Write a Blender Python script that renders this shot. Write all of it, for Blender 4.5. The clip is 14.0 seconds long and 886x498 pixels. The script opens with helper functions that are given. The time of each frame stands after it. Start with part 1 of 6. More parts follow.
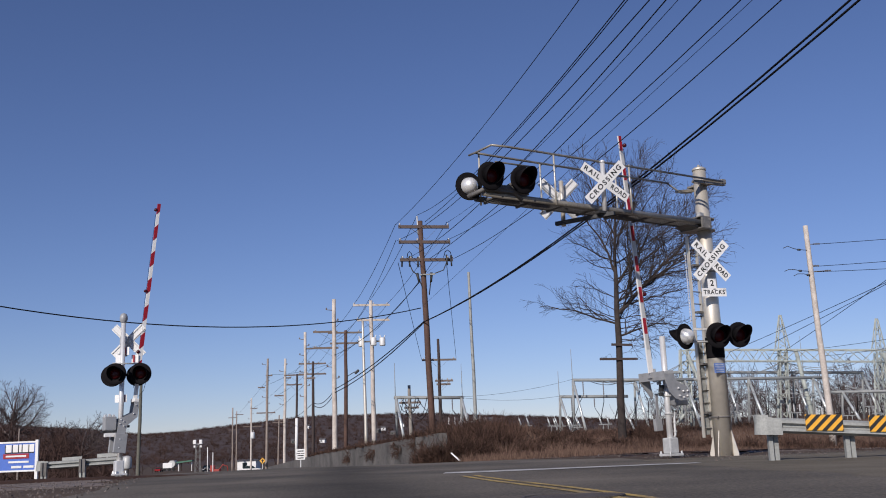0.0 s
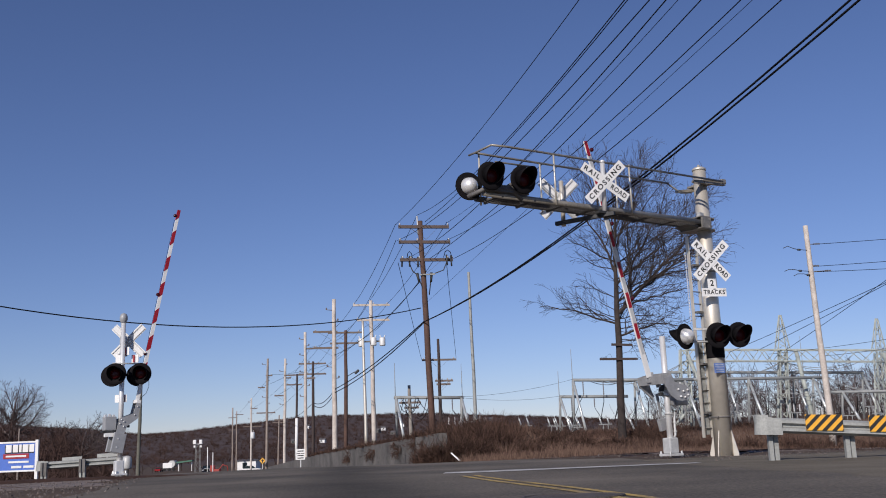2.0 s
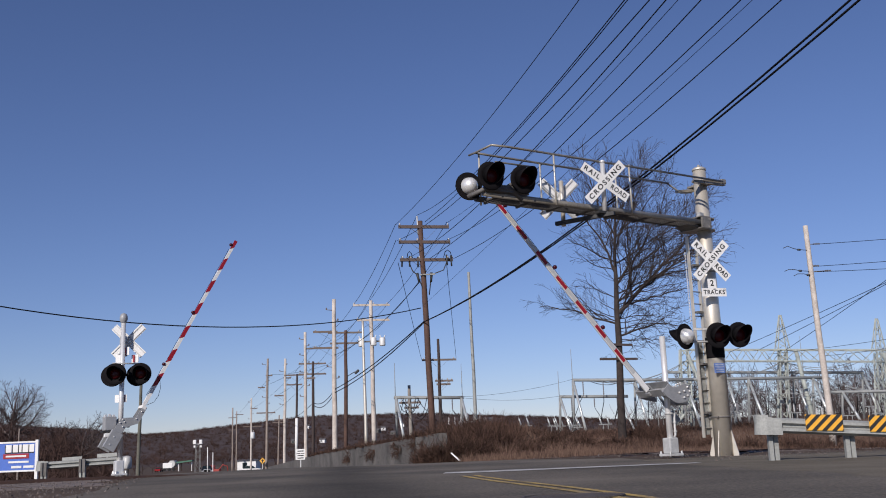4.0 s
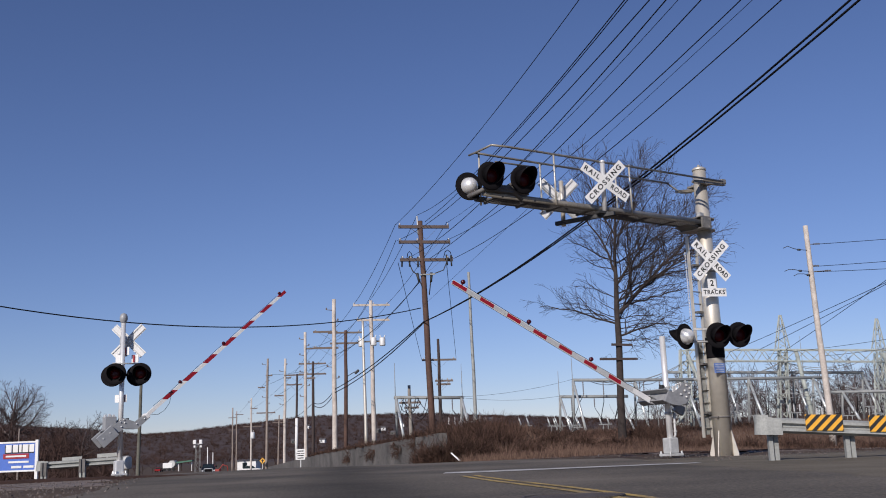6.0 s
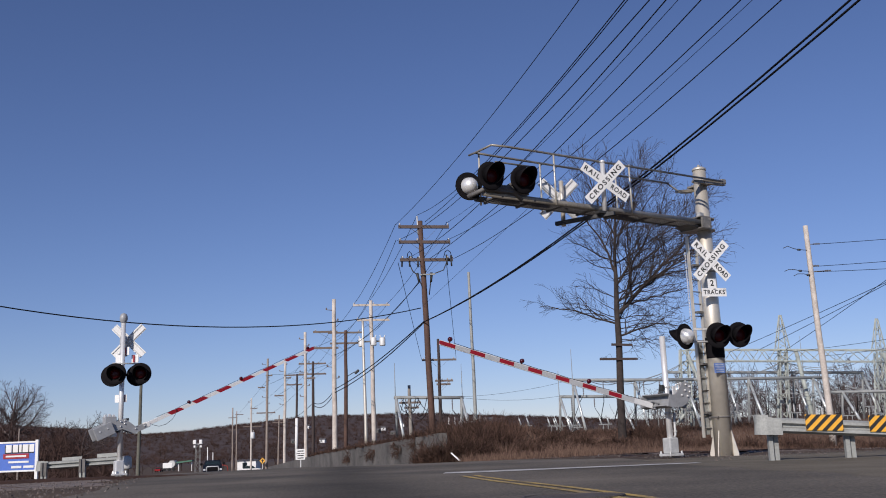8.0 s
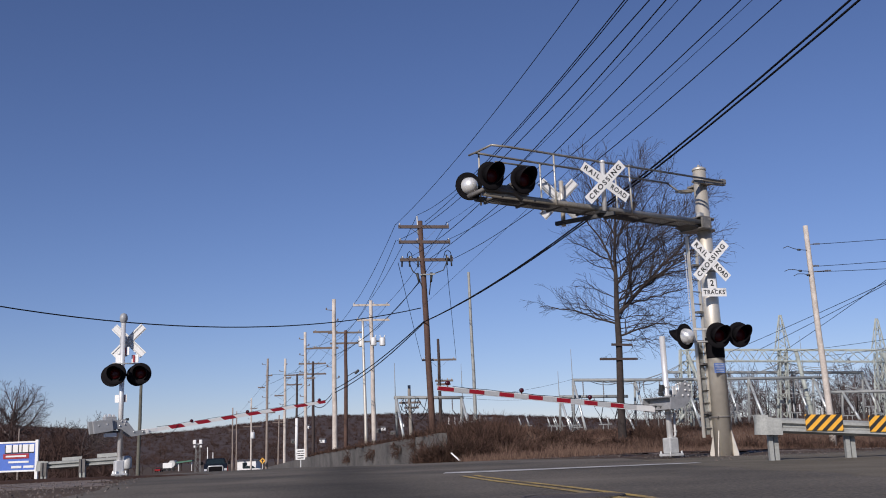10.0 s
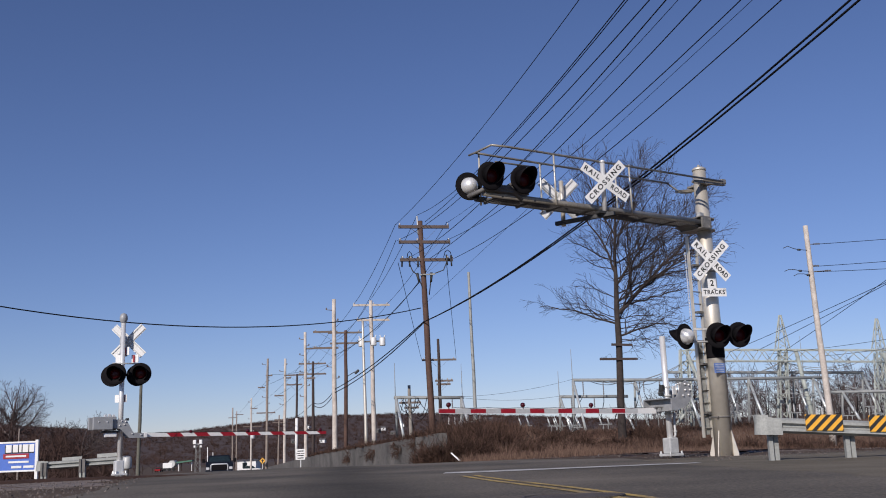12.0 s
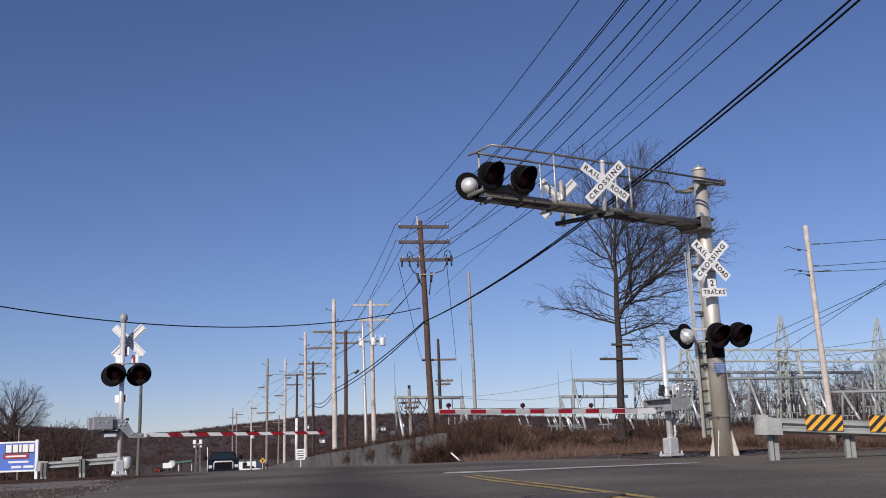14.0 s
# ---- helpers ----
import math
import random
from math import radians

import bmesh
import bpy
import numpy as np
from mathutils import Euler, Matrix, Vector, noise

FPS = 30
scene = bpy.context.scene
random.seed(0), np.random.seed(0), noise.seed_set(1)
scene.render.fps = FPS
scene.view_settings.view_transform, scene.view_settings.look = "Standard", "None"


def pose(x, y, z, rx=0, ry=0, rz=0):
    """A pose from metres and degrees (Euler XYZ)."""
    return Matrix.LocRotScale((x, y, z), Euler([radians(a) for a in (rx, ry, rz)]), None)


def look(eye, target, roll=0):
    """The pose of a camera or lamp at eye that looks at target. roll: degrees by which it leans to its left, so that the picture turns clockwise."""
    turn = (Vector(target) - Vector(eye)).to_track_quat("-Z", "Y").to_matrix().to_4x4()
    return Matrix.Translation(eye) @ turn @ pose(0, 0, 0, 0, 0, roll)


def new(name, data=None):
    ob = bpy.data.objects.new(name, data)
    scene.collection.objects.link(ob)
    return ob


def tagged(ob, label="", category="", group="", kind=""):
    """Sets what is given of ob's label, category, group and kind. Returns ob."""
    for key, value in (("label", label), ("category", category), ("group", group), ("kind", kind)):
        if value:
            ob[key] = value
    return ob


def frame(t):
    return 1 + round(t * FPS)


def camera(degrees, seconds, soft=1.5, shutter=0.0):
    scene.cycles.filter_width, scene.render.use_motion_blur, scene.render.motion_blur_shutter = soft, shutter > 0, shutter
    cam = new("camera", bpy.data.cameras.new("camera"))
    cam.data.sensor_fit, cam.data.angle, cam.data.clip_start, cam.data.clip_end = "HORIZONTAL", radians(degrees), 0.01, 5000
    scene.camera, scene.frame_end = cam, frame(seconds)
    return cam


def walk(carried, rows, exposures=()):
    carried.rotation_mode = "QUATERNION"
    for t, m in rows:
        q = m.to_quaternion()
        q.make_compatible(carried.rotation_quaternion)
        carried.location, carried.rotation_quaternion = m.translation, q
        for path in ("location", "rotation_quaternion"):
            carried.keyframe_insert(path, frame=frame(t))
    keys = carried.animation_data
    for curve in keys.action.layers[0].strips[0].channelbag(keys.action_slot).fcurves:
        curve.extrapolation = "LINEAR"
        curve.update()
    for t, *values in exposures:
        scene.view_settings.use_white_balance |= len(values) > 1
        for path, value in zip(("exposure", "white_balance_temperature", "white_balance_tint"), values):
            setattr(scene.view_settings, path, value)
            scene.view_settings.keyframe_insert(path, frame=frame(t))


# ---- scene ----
cam = camera(47.78, 14.0, soft=0.98)
EYE = (0.0, 0.0, 0.5)
VIEW = look(EYE, (0.0, 10 * math.cos(radians(11.15)), 0.5 + 10 * math.sin(radians(11.15))), -2.27)
walk(cam, [(0.0, VIEW), (14.0, VIEW)], exposures=[(0.0, 0.0, 5700, 30), (14.0, 0.0, 5700, 30)])

# ---- light ----
SUN_TO = Vector((-0.38, -0.79, 0.47)).normalized()
world = bpy.data.worlds.new("sky")
scene.world = world
world.use_nodes = True
wn = world.node_tree
for n in list(wn.nodes):
    wn.nodes.remove(n)
sky = wn.nodes.new("ShaderNodeTexSky")
sky.sky_type = "NISHITA"
sky.sun_disc = False
sky.sun_elevation = math.asin(SUN_TO.z)
sky.sun_rotation = math.atan2(SUN_TO.x, SUN_TO.y)
sky.altitude = 50
sky.air_density, sky.dust_density, sky.ozone_density = 0.90, 0.0, 3.2
bg = wn.nodes.new("ShaderNodeBackground")
bg.inputs["Strength"].default_value = 0.0675
wo = wn.nodes.new("ShaderNodeOutputWorld")
wn.links.new(sky.outputs[0], bg.inputs[0])
wn.links.new(bg.outputs[0], wo.inputs[0])
sun = bpy.data.lights.new("sun", "SUN")
sun.energy, sun.angle, sun.color = 4.3, radians(0.53), (1.0, 0.955, 0.70)
sun_ob = new("sun", sun)
sun_ob.matrix_basis = look(SUN_TO * 50, (0, 0, 0))


# ---- materials ----
def mat(name, a, b=None, rough=0.6, metal=0.0, scale=4.0, fine=60.0, bump=0.0, var=0.0, glow=0.0, island=False, spec=0.5, lo=0.33, hi=0.67):
    """Two colours mixed by noise at two scales, with fine relief."""
    m = bpy.data.materials.new(name)
    m.use_nodes = True
    t = m.node_tree
    p = t.nodes["Principled BSDF"]
    p.inputs["Roughness"].default_value = rough
    p.inputs["Metallic"].default_value = metal
    p.inputs["Specular IOR Level"].default_value = spec
    b = b or tuple(c * 0.8 for c in a)
    co = t.nodes.new("ShaderNodeTexCoord")
    n1 = t.nodes.new("ShaderNodeTexNoise")
    n1.inputs["Scale"].default_value, n1.inputs["Detail"].default_value = scale, 6
    n2 = t.nodes.new("ShaderNodeTexNoise")
    n2.inputs["Scale"].default_value, n2.inputs["Detail"].default_value = fine, 3
    for n in (n1, n2):
        t.links.new(co.outputs["Object"], n.inputs["Vector"])
    add = t.nodes.new("ShaderNodeMath")
    add.operation = "MULTIPLY_ADD"
    add.inputs[1].default_value = 0.45
    t.links.new(n2.outputs["Fac"], add.inputs[0])
    half = t.nodes.new("ShaderNodeMath")
    half.operation = "MULTIPLY"
    half.inputs[1].default_value = 0.55
    t.links.new(n1.outputs["Fac"], half.inputs[0])
    t.links.new(half.outputs[0], add.inputs[2])
    fac = add.outputs[0]
    if var:
        if island:
            ge = t.nodes.new("ShaderNodeNewGeometry")
            rnd = ge.outputs["Random Per Island"]
        else:
            oi = t.nodes.new("ShaderNodeObjectInfo")
            rnd = oi.outputs["Random"]
        v = t.nodes.new("ShaderNodeMath")
        v.operation = "MULTIPLY_ADD"
        v.inputs[1].default_value = var
        t.links.new(rnd, v.inputs[0])
        sh = t.nodes.new("ShaderNodeMath")
        sh.operation = "SUBTRACT"
        sh.inputs[1].default_value = var / 2
        t.links.new(fac, sh.inputs[0])
        t.links.new(sh.outputs[0], v.inputs[2])
        fac = v.outputs[0]
    ramp = t.nodes.new("ShaderNodeValToRGB")
    ramp.color_ramp.elements[0].position, ramp.color_ramp.elements[1].position = lo, hi
    ramp.color_ramp.elements[0].color, ramp.color_ramp.elements[1].color = (*b, 1), (*a, 1)
    t.links.new(fac, ramp.inputs[0])
    t.links.new(ramp.outputs[0], p.inputs["Base Color"])
    if bump:
        bu = t.nodes.new("ShaderNodeBump")
        bu.inputs["Strength"].default_value = bump
        bu.inputs["Distance"].default_value = 0.02
        t.links.new(n2.outputs["Fac"], bu.inputs["Height"])
        t.links.new(bu.outputs[0], p.inputs["Normal"])
    if glow:
        p.inputs["Emission Color"].default_value = (*a, 1)
        p.inputs["Emission Strength"].default_value = glow
    return m


M_ASPHALT = mat("asphalt", (0.204, 0.174, 0.138), (0.074, 0.065, 0.055), 0.9, 0, 0.22, 30, 0.35, spec=0.15, lo=0.40, hi=0.62)


def lane_wear(m):
    """An oil-darkened band along the middle of the far lane."""
    t = m.node_tree
    p = t.nodes["Principled BSDF"]
    src = p.inputs["Base Color"].links[0].from_socket
    co = t.nodes.new("ShaderNodeTexCoord")
    mp = t.nodes.new("ShaderNodeMapping")
    mp.vector_type = "TEXTURE"
    mp.inputs["Location"].default_value = (0.23, 0, 0)
    mp.inputs["Rotation"].default_value = (0, 0, math.atan(0.115))
    t.links.new(co.outputs["Object"], mp.inputs["Vector"])
    wob = t.nodes.new("ShaderNodeTexNoise")
    wob.inputs["Scale"].default_value = 0.5
    t.links.new(co.outputs["Object"], wob.inputs["Vector"])
    sx = t.nodes.new("ShaderNodeSeparateXYZ")
    t.links.new(mp.outputs[0], sx.inputs[0])
    ab = t.nodes.new("ShaderNodeMath")
    ab.operation = "ABSOLUTE"
    t.links.new(sx.outputs["X"], ab.inputs[0])
    ad = t.nodes.new("ShaderNodeMath")
    ad.operation = "ADD"
    t.links.new(ab.outputs[0], ad.inputs[0])
    t.links.new(wob.outputs["Fac"], ad.inputs[1])
    rg = t.nodes.new("ShaderNodeMapRange")
    rg.interpolation_type = "SMOOTHSTEP"
    for k, v in (("From Min", 0.4), ("From Max", 1.9), ("To Min", 0.52), ("To Max", 1.0)):
        rg.inputs[k].default_value = v
    t.links.new(ad.outputs[0], rg.inputs["Value"])
    mx = t.nodes.new("ShaderNodeVectorMath")
    mx.operation = "SCALE"
    t.links.new(src, mx.inputs[0])
    t.links.new(rg.outputs["Result"], mx.inputs["Scale"])
    t.links.new(mx.outputs["Vector"], p.inputs["Base Color"])


lane_wear(M_ASPHALT)
M_GROUND = mat("ground_soil", (0.125, 0.092, 0.068), (0.062, 0.046, 0.036), 0.95, 0, 0.25, 9, 0.6, spec=0.1)
M_BALLAST = mat("ballast_stone", (0.215, 0.172, 0.148), (0.115, 0.092, 0.080), 0.9, 0, 2, 25, 0.8)
M_STONE = mat("crushed_stone", (0.155, 0.126, 0.110), (0.07, 0.060, 0.054), 0.9, 0, 5, 40, 0.3, var=0.5, island=True)
M_YARD = mat("yard_gravel", (0.27, 0.255, 0.245), (0.13, 0.122, 0.118), 0.95, 0, 0.4, 14, 0.6, spec=0.1)
M_STEEL_RAIL = mat("rusty_rail", (0.10, 0.055, 0.04), (0.05, 0.03, 0.025), 0.6, 0.4, 3, 60, 0.2)
M_CONCRETE = mat("weathered_concrete", (0.165, 0.152, 0.138), (0.050, 0.046, 0.042), 0.9, 0, 0.7, 9, 0.6)
M_SILVER = mat("aluminium_paint", (0.78, 0.72, 0.61), (0.62, 0.57, 0.475), 0.50, 0.62, 0.9, 7, 0.05, lo=0.30, hi=0.70)
M_WEATHERED = mat("weathered_aluminium_paint", (0.34, 0.31, 0.26), (0.17, 0.155, 0.13), 0.5, 0.3, 3, 25, 0.12)
M_CAST = mat("grey_cast_iron", (0.37, 0.37, 0.37), (0.24, 0.24, 0.24), 0.5, 0.2, 6, 50, 0.15)
M_INSULATOR = mat("dull_insulator_glaze", (0.22, 0.21, 0.21), (0.13, 0.125, 0.125), 0.5, 0, 5, 40)
for m in (M_SILVER, M_WEATHERED):
    m.node_tree.nodes["Principled BSDF"].inputs["Coat Weight"].default_value = 0.6
    m.node_tree.nodes["Principled BSDF"].inputs["Coat Roughness"].default_value = 0.22
M_GALV = mat("galvanised_steel", (0.55, 0.55, 0.53), (0.38, 0.38, 0.37), 0.5, 0.15, 5, 40, 0.1)
# dull steel; under the walkway its dark tone also stands in for shade
M_GALV_DULL_SHADE = mat("dull_and_shaded_galvanised", (0.16, 0.15, 0.14), (0.08, 0.075, 0.07), 0.7, 0.1, 5, 40, 0.15)
M_GREY = mat("grey_enamel", (0.36, 0.365, 0.37), (0.26, 0.265, 0.27), 0.5, 0.1, 4, 50, 0.08)
M_DARK_STEEL = mat("dark_steel", (0.05, 0.05, 0.05), (0.03, 0.03, 0.03), 0.6, 0.3, 6, 40, 0.1)
M_IRON = mat("worn_cover_iron", (0.135, 0.112, 0.098), (0.060, 0.050, 0.045), 0.75, 0.1, 2, 40, 0.4, spec=0.2)
M_BLACK = mat("matt_black", (0.011, 0.010, 0.011), (0.007, 0.006, 0.007), 0.75, 0, 5, 50, 0.05, spec=0.08)
M_LENS = mat("red_lens", (0.040, 0.0015, 0.0025), (0.018, 0.001, 0.0015), 0.35, 0.0, 20, 90, 0.1, glow=0.05, spec=0.25)
M_LENS_SMALL = mat("red_arm_lens", (0.07, 0.004, 0.010), (0.03, 0.002, 0.004), 0.25, 0, 20, 90, 0, glow=0.03)
M_WHITE = mat("white_sheeting", (0.80, 0.79, 0.76), (0.68, 0.67, 0.64), 0.45, 0, 3, 30, 0.03)
M_SIGN_BACK = mat("bare_sign_back", (0.76, 0.75, 0.72), (0.62, 0.61, 0.585), 0.5, 0.0, 4, 30, 0.05)
M_BLUE_FADED = mat("faded_blue_plate", (0.20, 0.30, 0.62), (0.15, 0.24, 0.52), 0.5, 0, 5, 50)
M_GALV_RAIL = mat("weathered_galvanised", (0.36, 0.365, 0.34), (0.22, 0.225, 0.21), 0.6, 0.1, 4, 30, 0.15)
M_BRIGHT = mat("bright_aluminium", (0.86, 0.85, 0.82), (0.72, 0.71, 0.685), 0.36, 0.45, 3, 30, 0.05)
M_HEADLAMP_GLEAM = mat("headlamp_and_chrome_gleam", (0.75, 0.75, 0.74), (0.5, 0.5, 0.5), 0.25, 0.2, 6, 30)
M_SHOULDER = mat("sandy_gravel", (0.205, 0.178, 0.138), (0.090, 0.078, 0.060), 0.95, 0, 0.5, 30, 0.7, spec=0.1)
M_REFLECT = mat("silver_reflector", (0.60, 0.60, 0.58), (0.48, 0.48, 0.465), 0.4, 0.2, 3, 30, 0.03)
M_RED = mat("red_sheeting", (0.36, 0.010, 0.020), (0.24, 0.007, 0.013), 0.45, 0, 3, 30, 0.03)
M_INK = mat("black_lettering", (0.012, 0.012, 0.012), (0.008, 0.008, 0.008), 0.6, 0, 5, 50)
M_BLUE = mat("blue_sign", (0.07, 0.16, 0.55), (0.05, 0.12, 0.45), 0.5, 0, 5, 50)
M_YELLOW = mat("yellow_sheeting", (0.80, 0.40, 0.02), (0.66, 0.32, 0.015), 0.5, 0, 5, 40)
M_ROADWHITE = mat("worn_white_paint", (0.56, 0.54, 0.505), (0.24, 0.225, 0.21), 0.85, 0, 2.5, 30, 0.3, lo=0.36, hi=0.60)
M_ROADYELLOW = mat("worn_yellow_paint", (0.46, 0.31, 0.075), (0.125, 0.100, 0.070), 0.85, 0, 1.6, 22, 0.3, lo=0.38, hi=0.56)
M_POLE_BROWN = mat("brown_pole_wood", (0.115, 0.062, 0.043), (0.058, 0.032, 0.024), 0.85, 0, 3, 30, 0.4)
M_POLE_DARK = mat("dark_pole_wood", (0.060, 0.040, 0.034), (0.035, 0.025, 0.022), 0.85, 0, 3, 30, 0.4)
M_POLE_PALE = mat("pale_pole_wood", (0.64, 0.57, 0.50), (0.36, 0.315, 0.27), 0.85, 0, 2.5, 14, 0.5)
M_ARM_WOOD = mat("crossarm_wood", (0.21, 0.165, 0.138), (0.115, 0.09, 0.075), 0.85, 0, 3, 30, 0.4)
M_ARM_BROWN = mat("brown_crossarm_wood", (0.135, 0.098, 0.082), (0.075, 0.054, 0.046), 0.85, 0, 3, 30, 0.4)
M_POLE_TAN = mat("tan_pole_wood", (0.33, 0.27, 0.225), (0.18, 0.145, 0.12), 0.85, 0, 3, 30, 0.4)
M_WIRE = mat("black_wire", (0.010, 0.010, 0.013), (0.006, 0.006, 0.008), 0.7, 0, 5, 40, spec=0.15)
M_PORCELAIN = mat("porcelain", (0.55, 0.54, 0.52), (0.42, 0.41, 0.40), 0.3, 0, 5, 40)
M_CAN = mat("pale_can_paint", (0.72, 0.72, 0.70), (0.58, 0.58, 0.56), 0.5, 0.1, 5, 40)
M_BARK = mat("grey_bark", (0.056, 0.042, 0.036), (0.024, 0.018, 0.016), 0.95, 0, 6, 45, 0.6)
M_WOODS = mat("bare_woods", (0.070, 0.043, 0.036), (0.038, 0.024, 0.020), 0.95, 0, 0.02, 0.3, 0, var=0.3, island=True, spec=0.1)
M_WOODS_GREY = mat("grey_bare_woods", (0.118, 0.094, 0.088), (0.060, 0.048, 0.046), 0.95, 0, 0.02, 0.3, 0, var=0.6, island=True, spec=0.1)
M_HILL = mat("hill_floor", (0.066, 0.042, 0.035), (0.044, 0.028, 0.024), 0.95, 0, 0.012, 0.12, 0)
M_STRAW = mat("dry_grass", (0.168, 0.108, 0.080), (0.058, 0.037, 0.029), 0.95, 0, 0.3, 1.5, 0, var=0.45, island=True, spec=0.1)
M_BRUSH = mat("reddish_brush", (0.106, 0.062, 0.046), (0.034, 0.022, 0.017), 0.95, 0, 0.4, 4, 0, var=0.6, island=True, spec=0.1)
M_SUBSTEEL = mat("pale_green_steel", (0.44, 0.465, 0.41), (0.28, 0.30, 0.265), 0.55, 0.0, 3, 20, 0.1)
M_SUBPIPE = mat("grey_bus_pipe", (0.31, 0.32, 0.305), (0.19, 0.195, 0.19), 0.55, 0.0, 3, 20, 0.1)
M_SUBLEG = mat("bright_galvanised_pipe", (0.66, 0.68, 0.65), (0.46, 0.48, 0.46), 0.32, 0.45, 2, 15, 0.05)
M_POST_GREY = mat("grey_weathered_post", (0.30, 0.27, 0.235), (0.17, 0.15, 0.13), 0.9, 0, 3, 20, 0.4)
M_POST_DARK = mat("green_grey_post", (0.15, 0.145, 0.115), (0.08, 0.078, 0.062), 0.9, 0, 3, 20, 0.4)
M_WALLPAINT = mat("white_siding", (0.80, 0.79, 0.76), (0.66, 0.65, 0.62), 0.7, 0, 1, 8, 0.2)
M_ROOF = mat("grey_roof", (0.12, 0.11, 0.11), (0.07, 0.065, 0.065), 0.85, 0, 1, 8, 0.2)
M_TRUCK = mat("dark_blue_car_paint", (0.012, 0.015, 0.024), (0.008, 0.011, 0.018), 0.75, 0.0, 5, 40, spec=0.05)
M_CHROME = mat("chrome", (0.75, 0.75, 0.75), (0.6, 0.6, 0.6), 0.18, 1.0, 5, 40)
M_GLASS = mat("dark_windscreen", (0.02, 0.032, 0.036), (0.012, 0.018, 0.02), 0.2, 0, 5, 40)
M_RUBBER = mat("tyre_rubber", (0.015, 0.015, 0.015), (0.01, 0.01, 0.01), 0.9, 0, 5, 40)
M_ORANGE = mat("orange_machine_paint", (0.36, 0.045, 0.03), (0.24, 0.03, 0.02), 0.6, 0, 5, 40)
M_GREEN = mat("green_canopy_paint", (0.05, 0.16, 0.10), (0.04, 0.11, 0.07), 0.6, 0, 5, 40)


# ---- building tools ----
def tube(bm, p0, p1, r0, r1=None, n=8, cap=True):
    p0, p1 = Vector(p0), Vector(p1)
    r1 = r0 if r1 is None else r1
    q = (p1 - p0).to_track_quat("Z", "Y").to_matrix()
    rings = []
    for p, r in ((p0, r0), (p1, r1)):
        rings.append([bm.verts.new(p + q @ Vector((r * math.cos(2 * math.pi * i / n), r * math.sin(2 * math.pi * i / n), 0))) for i in range(n)])
    for i in range(n):
        f = bm.faces.new((rings[0][i], rings[0][(i + 1) % n], rings[1][(i + 1) % n], rings[1][i]))
        f.smooth = n > 5
    if cap:
        bm.faces.new(rings[0][::-1])
        bm.faces.new(rings[1])


def path(bm, pts, r, n=6):
    """One bent tube through the points."""
    pts = [Vector(p) for p in pts]
    rings = []
    for i, p in enumerate(pts):
        d = (pts[min(i + 1, len(pts) - 1)] - pts[max(i - 1, 0)]).normalized()
        side = d.cross(Vector((0.13, 0.29, 0.95))).normalized()
        up = side.cross(d)
        rings.append([bm.verts.new(p + (side * math.cos(2 * math.pi * k / n) + up * math.sin(2 * math.pi * k / n)) * r) for k in range(n)])
    for p, q in zip(rings[:-1], rings[1:]):
        for k in range(n):
            f = bm.faces.new((p[k], p[(k + 1) % n], q[(k + 1) % n], q[k]))
            f.smooth = True
    bm.faces.new(rings[0][::-1])
    bm.faces.new(rings[-1])


def box(bm, c, s, m=None, bevel=0.0):
    made = bmesh.ops.create_cube(bm, size=1.0)["verts"]
    t = Matrix.Translation(c) @ (m.to_4x4() if m is not None else Matrix.Identity(4)) @ Matrix.Diagonal((*s, 1))
    bmesh.ops.transform(bm, matrix=t, verts=made)
    if bevel:
        es = {e for v in made for e in v.link_edges}
        bmesh.ops.bevel(bm, geom=list(es), offset=bevel, segments=2, affect="EDGES", profile=0.5)


def beam(bm, p0, p1, w, h):
    """A square bar from p0 to p1."""
    p0, p1 = Vector(p0), Vector(p1)
    q = (p1 - p0).to_track_quat("X", "Z").to_matrix()
    box(bm, (p0 + p1) / 2, ((p1 - p0).length, w, h), q)


def lathe(bm, prof, m=None, n=16, smooth=True):
    """Turns (radius, height) pairs round z."""
    m = m or Matrix.Identity(4)
    rings = [[bm.verts.new(m @ Vector((max(r, 1e-4) * math.cos(2 * math.pi * i / n), max(r, 1e-4) * math.sin(2 * math.pi * i / n), z))) for i in range(n)] for r, z in prof]
    for a, b in zip(rings[:-1], rings[1:]):
        for i in range(n):
            f = bm.faces.new((a[i], a[(i + 1) % n], b[(i + 1) % n], b[i]))
            f.smooth = smooth
    bm.faces.new(rings[0][::-1])
    bm.faces.new(rings[-1])


def slab(bm, pts, thick, m=None):
    """A flat outline in local x, z, thick in y."""
    m = m or Matrix.Identity(4)
    a = [bm.verts.new(m @ Vector((x, -thick / 2, z))) for x, z in pts]
    b = [bm.verts.new(m @ Vector((x, thick / 2, z))) for x, z in pts]
    k = len(pts)
    bm.faces.new(a)
    bm.faces.new(b[::-1])
    for i in range(k):
        bm.faces.new((a[i], b[i], b[(i + 1) % k], a[(i + 1) % k]))


def mesh_of(name, bm, material):
    bmesh.ops.recalc_face_normals(bm, faces=bm.faces)
    me = bpy.data.meshes.new(name)
    bm.to_mesh(me)
    bm.free()
    me.materials.append(material)
    return me


def part(name, bm, material, parent=None, label=""):
    ob = new(name, mesh_of(name, bm, material))
    if parent is not None:
        ob.parent = parent
    return tagged(ob, label)


def thing(name, m, label, category, group="", kind=""):
    ob = new(name)
    ob.empty_display_size = 0.2
    ob.matrix_basis = m
    return tagged(ob, label, category, group, kind)


def raw(name, verts, faces, material, smooth=False):
    me = bpy.data.meshes.new(name)
    me.from_pydata(verts, [], faces)
    me.materials.append(material)
    if smooth:
        me.polygons.foreach_set("use_smooth", [True] * len(me.polygons))
    return new(name, me)


